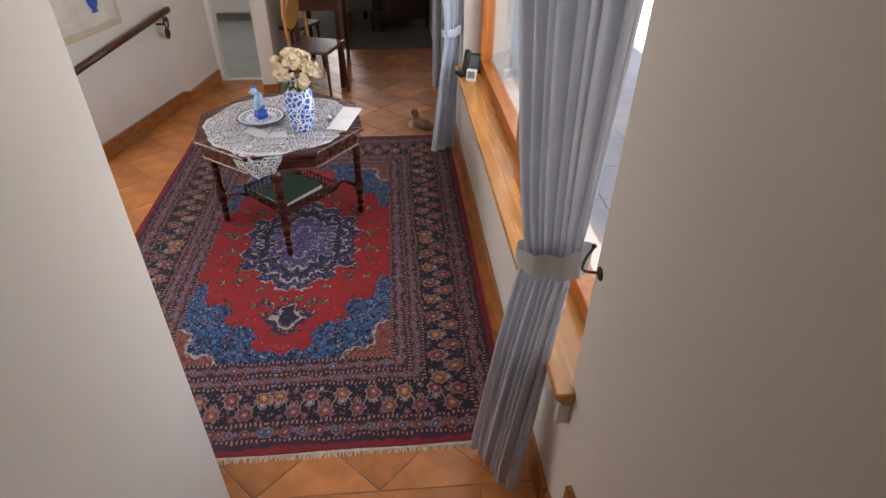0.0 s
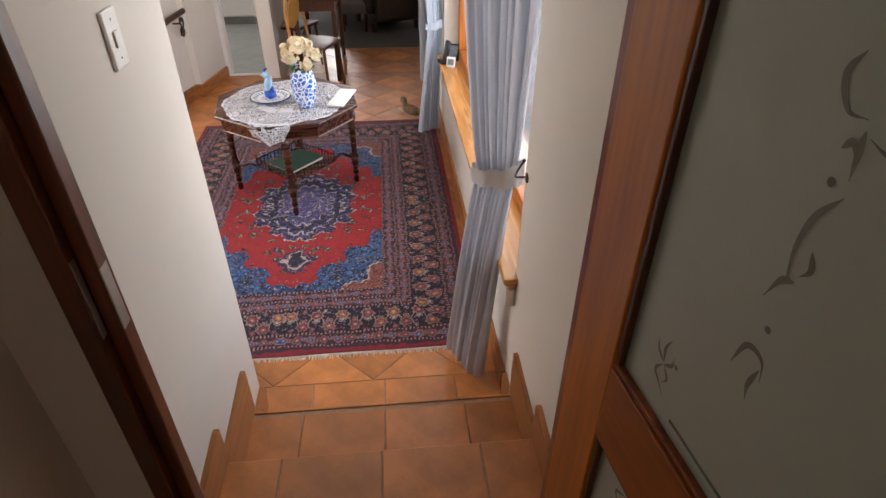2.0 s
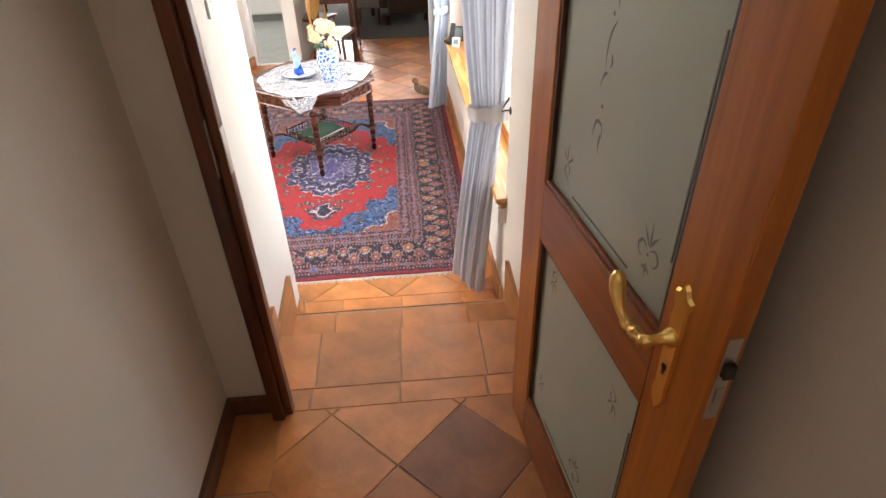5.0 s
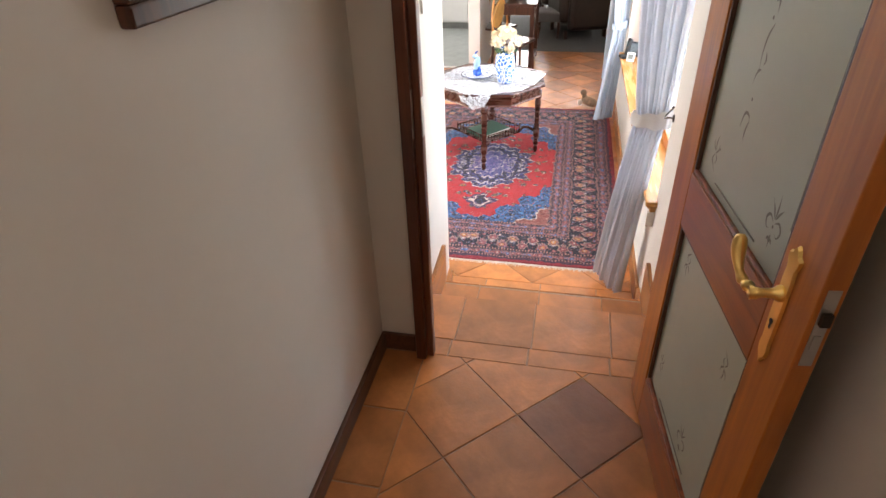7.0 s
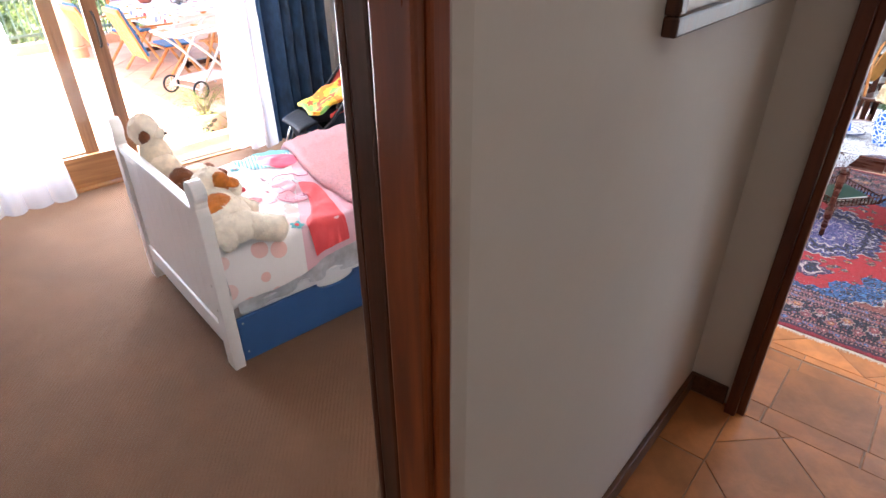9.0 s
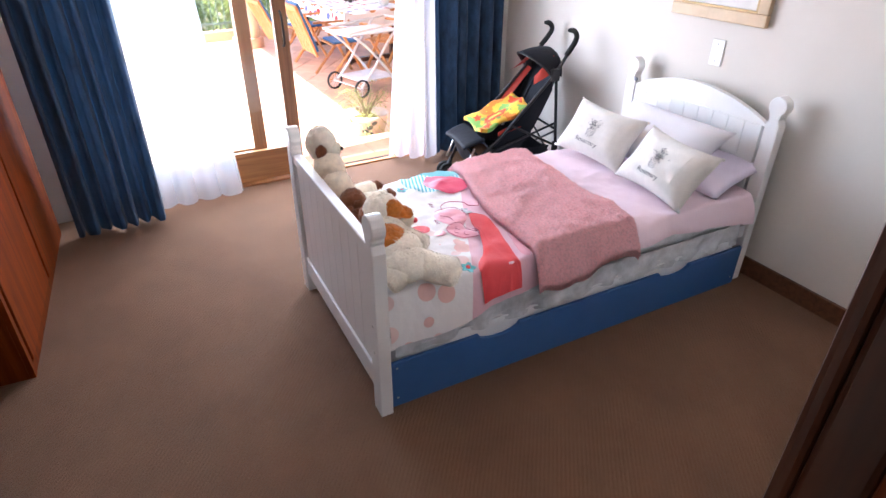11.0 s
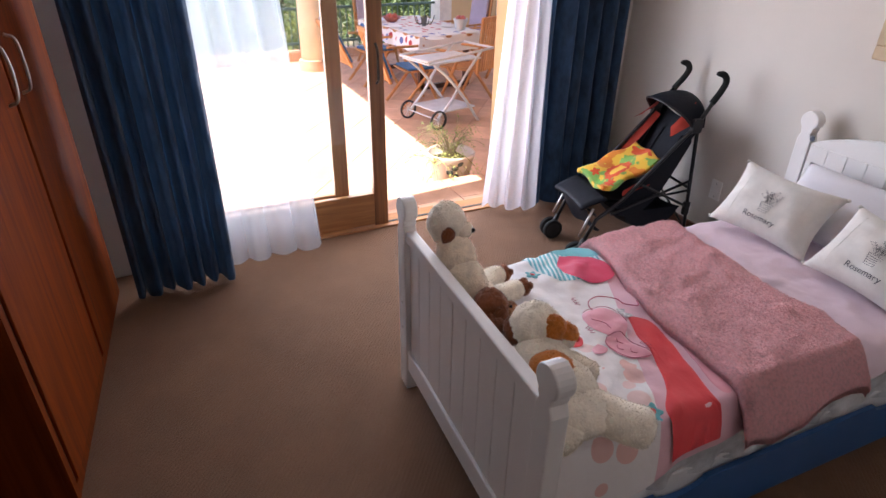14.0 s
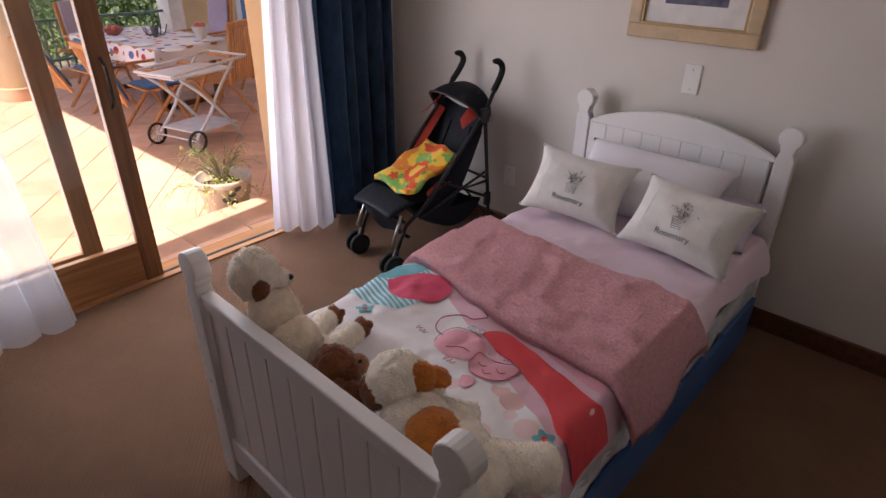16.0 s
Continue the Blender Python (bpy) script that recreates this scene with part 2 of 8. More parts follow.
def arc(points, steps=6):
    """A smooth line through the points (Catmull-Rom)."""
    p = [Vector(q) for q in points]
    p = [p[0] * 2 - p[1]] + p + [p[-1] * 2 - p[-2]]
    out = []
    for i in range(1, len(p) - 2):
        for s in range(steps):
            t = s / steps
            a, b, c, d = p[i - 1], p[i], p[i + 1], p[i + 2]
            out.append(0.5 * ((2 * b) + (c - a) * t + (2 * a - 5 * b + 4 * c - d) * t * t + (3 * b - a - 3 * c + d) * t ** 3))
    return out + [p[-2]]


def blob(bm, centre, size, seg=16, rings=10, rough=0.0, freq=4.0, m=None, seed=0.0):
    r = bmesh.ops.create_uvsphere(bm, u_segments=seg, v_segments=rings, radius=1)
    for v in r["verts"]:
        k = 1 + rough * noise.noise(v.co * freq + Vector((seed, seed * 2, 0)))
        v.co = Vector((v.co.x * size[0] * k, v.co.y * size[1] * k, v.co.z * size[2] * k))
    mm = Matrix.Translation(centre) @ (m or Matrix())
    bmesh.ops.transform(bm, matrix=mm, verts=r["verts"])
    return r["verts"]


def tufts(bm, count, length, width, seed=0, curl=0.6):
    """Short hairs, each one thin triangle, standing on the faces already in bm."""
    rnd = random.Random(seed)
    bm.normal_update()
    spots = [(f.calc_center_median(), f.normal.copy(), [v.co.copy() for v in f.verts]) for f in bm.faces]
    for _ in range(count):
        c, n, corners = spots[rnd.randrange(len(spots))]
        p = c.lerp(corners[rnd.randrange(len(corners))], rnd.random())
        side = Vector((rnd.gauss(0, 1), rnd.gauss(0, 1), rnd.gauss(0, 1))).normalized()
        tip = p + (n + side * curl).normalized() * length * rnd.uniform(0.5, 1.2)
        w = n.cross(side).normalized() * width
        bm.faces.new((bm.verts.new(p - w), bm.verts.new(p + w), bm.verts.new(tip)))


def drape(bm, fn, nu, nv):
    """A grid sheet of nu x nv cells through fn(u, v), u and v from 0 to 1."""
    g = [[bm.verts.new(fn(i / nu, j / nv)) for j in range(nv + 1)] for i in range(nu + 1)]
    for i in range(nu):
        for j in range(nv):
            bm.faces.new((g[i][j], g[i + 1][j], g[i + 1][j + 1], g[i][j + 1]))
    return g


# ---- structure: landing, steps and hall ----
LOW = -0.33
CEIL = 2.5
wall("floor_landing", "grout bed under the terracotta landing tiles", (-1.2, -5.0, -0.14, 0.4, -0.67, -0.003), material=M_GROUT, category="floor")
wall("step_1", "terracotta step of two down to the hall", (-0.94, -0.66, -0.32, 0.11, -0.33, -0.170), (-0.94, -0.68, -0.32, 0.11, -0.655, -0.02), material=M_GROUT, category="step")
wall("step_2", "terracotta riser down to the hall floor", (-0.94, -0.336, -0.345, 0.11, -0.312, -0.185), material=M_GROUT, category="step")
wall("floor_hall", "grout bed under the terracotta hall tiles", (-3.6, -0.31, -0.5, 0.3, 5.2, LOW - 0.003), material=M_GROUT, category="floor")
wall("wall_corridor", "cream plaster corridor wall beside the bedroom door", (-1.17, -3.48, 2.08, -1.05, -2.565, CEIL), (-1.17, -5.0, -0.1, -1.05, -3.48, CEIL))
bm = bmesh.new()
a, c = [], []
for x, y in ((-1.17, -2.565), (-1.075, -2.565), (-1.057, -2.553), (-1.05, -2.525), (-1.05, -1.05), (-1.17, -1.05)):
    a.append(bm.verts.new((x, y, -0.1)))
    c.append(bm.verts.new((x, y, CEIL)))
bm.faces.new(a[::-1])
bm.faces.new(c)
for i in range(6):
    bm.faces.new((a[i], a[(i + 1) % 6], c[(i + 1) % 6], c[i]))
tagged(part("wall_corridor_side", bm, M_WALL), "cream plaster corridor wall with a rounded edge", "wall", kind="structure")
wall("wall_stairs_left", "white plaster wall beside the steps", (-0.95, -1.05, -0.1, -0.893, -0.99, CEIL), (-1.17, -0.14, -0.5, -1.12, 0.15, CEIL), (-1.17, -1.05, -0.4, -0.95, -0.14, CEIL))
wall("wall_stairs_right", "white plaster wall beside the steps", (0.10, -1.06, -0.5, 0.42, -0.16, CEIL), (0.0, -1.20, -0.1, 0.42, -1.06, CEIL))
wall("wall_door_head", "plaster wall over the glazed door", (-0.94, -1.18, 2.09, 0.42, -1.06, CEIL))
wall("wall_corridor_right", "cream plaster corridor wall behind the door", (0.20, -5.0, -0.1, 0.42, -1.2, CEIL))
wall("wall_corridor_end", "cream plaster end of the corridor", (-1.17, -5.1, -0.1, 0.42, -5.0, CEIL))
wall("wall_window", "white plaster wall under and around the hall window", (0.10, -0.16, -0.5, 0.42, 2.62, 0.28), (0.10, 2.62, -0.5, 0.42, 4.6, CEIL), (0.10, -0.16, 2.2, 0.42, 2.62, CEIL), (0.10, 4.6, -0.5, 0.42, 11.1, CEIL))


def prism(bm, pts, z0, z1):
    a, b = [bm.verts.new((x, y, z0)) for x, y in pts], [bm.verts.new((x, y, z1)) for x, y in pts]
    bm.faces.new(a[::-1])
    bm.faces.new(b)
    for i in range(len(pts)):
        bm.faces.new((a[i], a[(i + 1) % len(pts)], b[(i + 1) % len(pts)], b[i]))


bm = bmesh.new()
prism(bm, [(-3.6, 2.65), (-2.45, 2.65), (-2.155, 3.72), (-2.10, 3.72), (-1.99, 4.30), (-3.6, 4.30)], -0.5, CEIL)
tagged(part("wall_hall_left", bm, M_WALL), "white plaster wall with a handrail", "wall", kind="structure")
wall("wall_hall_far_left", "plaster wall on the far side of the hall's left bay", (-3.7, 0.15, -0.5, -3.6, 4.3, CEIL))
wall("wall_column", "white plaster wall end between kitchen and passage", (-1.53, 3.95, -0.5, -1.40, 6.6, CEIL))
wall("wall_kitchen", "pale kitchen walls", (-3.7, 7.0, -0.5, -1.4, 7.1, CEIL), (-3.7, 4.3, -0.5, -3.6, 7.0, CEIL), (-2.12, 4.3, 1.75, -1.53, 4.4, CEIL))
wall("wall_lounge", "dim lounge walls", (-4.0, 11.0, -0.5, 0.42, 11.1, CEIL), (-4.1, 6.6, -0.5, -4.0, 11.1, CEIL), (-4.0, 6.6, -0.5, -1.4, 6.7, CEIL))
wall("floor_kitchen", "pale grey kitchen floor", (-3.6, 4.31, -0.45, -1.53, 7.0, LOW), material=mat("kitchen_floor", (0.3, 0.32, 0.31), 0.4), category="floor")
wall("floor_lounge", "dark grey lounge carpet", (-4.0, 5.2, -0.5, 0.1, 11.0, LOW - 0.01), material=mat("lounge_carpet", (0.10, 0.095, 0.09), 0.95, vary=0.3, scale=60), category="floor")
wall("ceiling", "white painted ceiling", (-5.5, -5.1, CEIL, 0.42, 0.2, CEIL + 0.1), (-4.1, 0.2, CEIL, 0.42, 11.1, CEIL + 0.1), material=M_CEIL, category="ceiling")

# ---- structure: bedroom ----
HEADWALL = 0.02
M_CARPET = mat("beige_loop_carpet", (0.165, 0.081, 0.040), 0.95, vary=0.14, scale=3, bump=0.6, bscale=260, sheen=0.05)
nt_ = M_CARPET.node_tree
wv_ = nt_.nodes.new("ShaderNodeTexWave")
wv_.bands_direction = "DIAGONAL"
wv_.inputs["Scale"].default_value = 30
wv_.inputs["Distortion"].default_value = 1.2
wv_.inputs["Detail"].default_value = 3
wv_.inputs["Detail Scale"].default_value = 9
tc_ = nt_.nodes.new("ShaderNodeTexCoord")
nt_.links.new(tc_.outputs["Object"], wv_.inputs["Vector"])
bp_ = nt_.nodes.new("ShaderNodeBump")
bp_.inputs["Strength"].default_value = 0.28
bp_.inputs["Distance"].default_value = 0.006
nt_.links.new(wv_.outputs["Fac"], bp_.inputs["Height"])
nt_.links.new(nt_.nodes["Bump"].outputs[0], bp_.inputs["Normal"])
nt_.links.new(bp_.outputs[0], nt_.nodes["Principled BSDF"].inputs["Normal"])
# the bedroom stands a few degrees askew to the corridor


def turned(ob, x, y, degrees):
    """Turns a finished object about an upright line through (x, y)."""
    ob.matrix_basis = pose(x, y, 0, 0, 0, degrees) @ pose(-x, -y, 0) @ ob.matrix_basis
    return ob


HEADTURN, PATIOTURN = -7.5, -5.5
HEADPLACE = pose(-3.135, 0.061, 0, 0, 0, HEADTURN) @ pose(3.135, -HEADWALL, 0)


def head(x, z):
    """A place on the wall behind the bed, x as along the corridor's grid."""
    return HEADPLACE @ pose(x, HEADWALL, z)


bm = bmesh.new()
prism(bm, [(-5.13, -4.05), (-1.16, -4.05), (-1.16, -0.17), (-4.82, 0.30), (-4.83, -0.3), (-4.93, -1.4), (-5.08, -2.9)], -0.2, 0.0)
tagged(part("floor_bedroom", bm, M_CARPET), "beige looped wool carpet", "carpet", kind="structure")
bm = bmesh.new()
prism(bm, [(-5.05, 0.312), (-1.12, -0.205), (-1.12, -0.05), (-3.3, 0.22), (-5.05, 0.45)], -0.25, CEIL)
bmesh.ops.recalc_face_normals(bm, faces=bm.faces[:])
tagged(part("wall_bed_head", bm, M_WALL), "cream plaster wall behind the bed", "wall", kind="structure")
wall("wall_bed_back", "cream plaster wall behind the wardrobe", (-5.4, -4.15, -0.2, -1.17, -4.05, CEIL))
turned(wall("wall_patio", "cream plaster wall around the sliding door", (-5.2, -4.3, -0.2, -4.95, -2.9, CEIL), (-5.2, -2.9, 2.1, -4.95, -0.3, CEIL), (-5.2, -0.3, -0.2, -4.95, 0.40, CEIL)), -4.95, -1.5, PATIOTURN)

# ---- outside ----
wall("ground", "dry garden ground", (-60, -60, -0.6, 60, 60, -0.55), material=mat("garden_earth", (0.16, 0.13, 0.08), 0.95, vary=0.4, scale=2, bump=0.4, bscale=20), category="ground")
wall("terrace_bed", "grout bed under the terrace tiles", (-11.6, -8, -0.5, -5.2, 6.0, -0.212), material=M_GROUT, category="terrace")
wall("paving_outside", "pale paving outside the hall window", (0.42, -4, -0.5, 8, 8, -0.2), material=M_PAVE, category="paving")
# unseen slab, sized and turned so its shadow edge falls beside the pot
terrace_roof = wall("terrace_roof", "unseen roof slab shading the terrace", (-12.2, -2.0, 2.78, -5.3, 3.3, 2.92), material=M_CEIL, category="roof")
terrace_roof.matrix_basis = pose(-5.5, -2.0, 0, 0, 0, -6) @ pose(5.5, 2.0, 0)
wall("wall_terrace", "ochre plaster house wall at the terrace", (-11.8, 2.85, -0.5, -11.6, 6.0, 2.7), material=M_OUTWALL)
wall("house_wall_outside", "ochre plaster house wall outside the bedroom", (-5.55, -0.27, -0.5, -5.10, 0.42, 2.7), (-5.3, 0.42, -0.5, -5.1, 6, 2.7), (-5.5, -8, -0.5, -5.4, -4.0, 2.7), material=M_OUTWALL)
# unseen; the overhang out to x = 1.9 is added to shade the paving
wall("roof_house", "flat roof over the house with an added eave shading the paving", (-5.6, -5.2, 2.62, 1.9, 11.3, 2.75), material=M_CEIL, category="roof")


class V:
    """A value in a node tree; sums and products of it become math nodes."""
    def __init__(self, nt, s):
        self.nt, self.s = nt, s

    def op(self, kind, *others):
        n = self.nt.nodes.new("ShaderNodeMath")
        n.operation = kind
        for i, o in enumerate((self, *others)):
            if isinstance(o, V):
                self.nt.links.new(o.s, n.inputs[i])
            else:
                n.inputs[i].default_value = o
        return V(self.nt, n.outputs[0])

    def __add__(self, o): return self.op("ADD", o)
    def __sub__(self, o): return self.op("SUBTRACT", o)
    def __mul__(self, o): return self.op("MULTIPLY", o)
    def lt(self, o): return self.op("LESS_THAN", o)
    def gt(self, o): return self.op("GREATER_THAN", o)
    def abs(self): return self.op("ABSOLUTE")
    def sin(self): return self.op("SINE")
    def min(self, o): return self.op("MINIMUM", o)
    def max(self, o): return self.op("MAXIMUM", o)


def mix(nt, fac, a, b):
    n = nt.nodes.new("ShaderNodeMix")
    n.data_type = "RGBA"
    if isinstance(fac, V):
        nt.links.new(fac.s, n.inputs[0])
    else:
        n.inputs[0].default_value = fac
    for s, v in ((n.inputs[6], a), (n.inputs[7], b)):
        if isinstance(v, tuple):
            s.default_value = (*v, 1)
        else:
            nt.links.new(v, s)
    return n.outputs[2]


def coords(nt, scale=(1, 1, 1)):
    tc, sx = nt.nodes.new("ShaderNodeTexCoord"), nt.nodes.new("ShaderNodeSeparateXYZ")
    nt.links.new(tc.outputs["Object"], sx.inputs[0])
    return tc.outputs["Object"], V(nt, sx.outputs[0]), V(nt, sx.outputs[1]), V(nt, sx.outputs[2])


def voronoi(nt, vec, scale, feature="F1", rand=1.0, dist="EUCLIDEAN"):
    n = nt.nodes.new("ShaderNodeTexVoronoi")
    n.feature = feature
    n.distance = dist
    n.inputs["Scale"].default_value = scale
    n.inputs["Randomness"].default_value = rand
    nt.links.new(vec, n.inputs["Vector"])
    return V(nt, n.outputs["Distance"]), n.outputs["Color"] if "Color" in n.outputs else None


def rug_material(hw, hl):
    m = mat("persian_rug_wool", (0.3, 0.03, 0.03), 0.95, bump=0.5, bscale=500, sheen=0.05)
    nt = m.node_tree
    vec, x, y, z = coords(nt)
    wn1 = nt.nodes.new("ShaderNodeTexNoise")
    wn1.inputs["Scale"].default_value = 22
    nt.links.new(vec, wn1.inputs["Vector"])
    wv = V(nt, wn1.outputs["Fac"]) * 0.05 - 0.025
    ax, ay = (x.abs() + wv).abs(), (y.abs() - wv).abs()
    cv = nt.nodes.new("ShaderNodeCombineXYZ")
    nt.links.new(ax.s, cv.inputs[0])
    nt.links.new(ay.s, cv.inputs[1])
    sym = cv.outputs[0]
    d = (ax * -1 + hw).min(ay * -1 + hl)
    RED, NAVY, BLUE, LILAC = (0.40, 0.010, 0.016), (0.008, 0.007, 0.022), (0.035, 0.13, 0.34), (0.12, 0.06, 0.10)
    CREAM, PINK, BROWN, PURP = (0.55, 0.44, 0.38), (0.36, 0.09, 0.09), (0.20, 0.04, 0.035), (0.040, 0.018, 0.07)
    ORANGE, ROSE, DUSK = (0.55, 0.22, 0.06), (0.24, 0.06, 0.08), (0.045, 0.016, 0.03)
    fl, flc = voronoi(nt, sym, 15, rand=0.85)
    fs, fsc = voronoi(nt, sym, 64, rand=0.95)
    fe, _ = voronoi(nt, sym, 40, "DISTANCE_TO_EDGE", rand=1.0)
    sep = nt.nodes.new("ShaderNodeSeparateColor")
    nt.links.new(fsc, sep.inputs[0])
    pick, pick2, pick3 = (V(nt, sep.outputs[i]) for i in range(3))
    sep2 = nt.nodes.new("ShaderNodeSeparateColor")
    nt.links.new(flc, sep2.inputs[0])
    cell = V(nt, sep2.outputs[0])
    # red field with flowering sprays, each a cluster of small petals round a dark heart
    bloom = mix(nt, fs.lt(0.34), mix(nt, pick.gt(0.55), (0.05, 0.02, 0.03), (0.16, 0.10, 0.05)), mix(nt, pick2.gt(0.55), mix(nt, pick3.gt(0.5), BLUE, ORANGE), CREAM))
    field = mix(nt, fs.lt(0.16) * pick.gt(0.80), RED, CREAM)
    field = mix(nt, fl.lt(0.36) * cell.gt(0.30), field, bloom)
    field = mix(nt, fl.lt(0.10), field, mix(nt, cell.gt(0.6), NAVY, ORANGE))
    field = mix(nt, (fl - 0.40).abs().lt(0.02) * pick.gt(0.5) * cell.gt(0.3), field, NAVY)
    # blue spandrels with scalloped edges and rosy corners
    wob = (ax * 44).sin() * 0.035 + (ay * 36).sin() * 0.045 + (ax * 90 - ay * 70).sin() * 0.018
    slope = ax * 1.14 + ay + wob
    blue = mix(nt, fe.lt(0.07), mix(nt, pick.gt(0.72), BLUE, mix(nt, pick2.gt(0.5), (0.02, 0.05, 0.16), (0.08, 0.22, 0.42))), NAVY)
    blue = mix(nt, fs.lt(0.28) * pick2.gt(0.45), blue, mix(nt, pick.gt(0.5), CREAM, (0.45, 0.14, 0.20)))
    blue = mix(nt, (fl - 0.30).abs().lt(0.035), blue, NAVY)
    blue = mix(nt, fl.lt(0.08) * cell.gt(0.5), blue, ORANGE)
    rosy = mix(nt, fe.lt(0.09), mix(nt, fs.lt(0.30), (0.30, 0.10, 0.08), (0.55, 0.30, 0.24)), BROWN)
    field = mix(nt, slope.gt(0.93), field, blue)
    field = mix(nt, slope.gt(1.27), field, rosy)
    field = mix(nt, (slope - 1.27).abs().lt(0.016), field, mix(nt, fs.lt(0.22), CREAM, NAVY))
    # medallion and pendants
    r = (ax * ax * 1.55 + ay * ay).op("SQRT")
    at = ay.op("ARCTAN2", ax)
    star = r + (at * 16).sin() * 0.028 + (at * 8).sin() * 0.02
    med = mix(nt, fe.lt(0.08), mix(nt, pick.gt(0.5), PURP, (0.07, 0.07, 0.26)), NAVY)
    med = mix(nt, fs.lt(0.26), med, mix(nt, pick2.gt(0.5), CREAM, (0.16, 0.20, 0.45)))
    star = star * 1.16 + (ax * 90).sin() * (ay * 84).sin() * 0.014 + wv * 1.4
    ring = pick.gt(0.25)
    field = mix(nt, star.lt(0.47), field, mix(nt, star.gt(0.455) * ring, med, CREAM))
    field = mix(nt, (star - 0.375).abs().lt(0.014) * ring, field, (0.50, 0.44, 0.46))
    field = mix(nt, (star - 0.31).abs().lt(0.012), field, NAVY)
    field = mix(nt, star.lt(0.26), field, mix(nt, fe.lt(0.05), mix(nt, fs.lt(0.32), (0.03, 0.04, 0.16), (0.40, 0.34, 0.46)), (0.20, 0.11, 0.24)))
    field = mix(nt, (star - 0.26).abs().lt(0.010) * ring, field, CREAM)
    field = mix(nt, (star - 0.14).abs().lt(0.010) * ring, field, CREAM)
    pend = ax * 1.1 + (ay - 0.64).abs() + (at * 60).sin() * 0.008 + wv
    field = mix(nt, pend.lt(0.13), field, mix(nt, fs.lt(0.3), PURP, (0.4, 0.25, 0.3)))
    field = mix(nt, (pend - 0.085).abs().lt(0.008), field, CREAM)
    field = mix(nt, pend.lt(0.06), field, mix(nt, fs.lt(0.3), NAVY, BLUE))
    # borders: s runs along the edge, d across it
    px, py = x.abs() + wv * 0.25, y.abs() - wv * 0.25
    long_side = (px * -1 + hw).lt(py * -1 + hl)
    s = long_side * py + (long_side * -1 + 1) * px

    def flower(base, centre, period, phase, size, petals, heart, petal, rim):
        k = s * (1 / period) + phase
        u = (k.op("FRACT") - 0.5) * period
        t = d - centre
        rad = (u * u + t * t).op("SQRT")
        rad = rad * (t.op("ARCTAN2", u) * petals).sin().op("MULTIPLY_ADD", 0.13, 1.0)
        odd = (k.op("FLOOR") * 0.5).op("FRACT").gt(0.25)
        c = mix(nt, rad.lt(size), base, rim)
        c = mix(nt, rad.lt(size * 0.86), c, mix(nt, odd, petal, ROSE))
        c = mix(nt, rad.lt(size * 0.60), c, NAVY)
        c = mix(nt, rad.lt(size * 0.50), c, mix(nt, odd, heart, PINK))
        return mix(nt, rad.lt(size * 0.18), c, CREAM)

    tiny = fs.lt(0.33) * pick.gt(0.15)
    main = mix(nt, tiny, NAVY, mix(nt, pick2.gt(0.6), ROSE, (0.20, 0.20, 0.30)))
    vine = (d - 0.2325 - (s * (2 * math.pi / 0.130)).sin() * 0.034).abs()
    main = mix(nt, vine.lt(0.005), main, (0.36, 0.24, 0.18))
    main = flower(main, 0.2325, 0.065, 0.0, 0.016, 5, CREAM, (0.16, 0.14, 0.26), CREAM)
    main = flower(main, 0.270, 0.130, 0.25, 0.034, 8, ORANGE, (0.34, 0.13, 0.11), (0.44, 0.30, 0.24))
    main = flower(main, 0.192, 0.130, 0.75, 0.033, 7, (0.45, 0.16, 0.06), (0.30, 0.09, 0.11), (0.36, 0.22, 0.18))
    main = flower(main, 0.165, 0.104, 0.10, 0.013, 5, BLUE, PINK, (0.3, 0.12, 0.12))
    main = flower(main, 0.300, 0.104, 0.55, 0.012, 5, CREAM, LILAC, (0.3, 0.2, 0.2))

    def guard(centre, period, size):
        c = mix(nt, tiny, DUSK, mix(nt, pick2.gt(0.5), (0.24, 0.08, 0.10), (0.12, 0.14, 0.26)))
        c = flower(c, centre, period, 0.3, size, 6, BLUE, (0.36, 0.14, 0.15), (0.28, 0.18, 0.18))
        return flower(c, centre, period, 0.8, size * 0.6, 4, PINK, (0.10, 0.16, 0.34), (0.3, 0.2, 0.18))

    dash = (s * 330).sin().gt(0.0)
    line = mix(nt, dash, NAVY, (0.42, 0.20, 0.17))
    out = mix(nt, d.lt(0.475), field, line)
    for lim, c in ((0.463, guard(0.432, 0.058, 0.020)), (0.40, line), (0.388, guard(0.362, 0.046, 0.018)), (0.335, line), (0.322, main), (0.145, line),
                   (0.131, guard(0.096, 0.066, 0.024)), (0.062, line), (0.050, (0.06, 0.02, 0.05)), (0.028, (0.30, 0.016, 0.03))):
        out = mix(nt, d.lt(lim), out, c)
    nz = nt.nodes.new("ShaderNodeTexNoise")
    nz.inputs["Scale"].default_value = 60
    h = nt.nodes.new("ShaderNodeHueSaturation")
    nt.links.new(out, h.inputs["Color"])
    nt.links.new((V(nt, nz.outputs["Fac"]) * 0.6 + 0.36).s, h.inputs["Value"])
    nt.links.new(h.outputs[0], nt.nodes["Principled BSDF"].inputs["Base Color"])
    return m


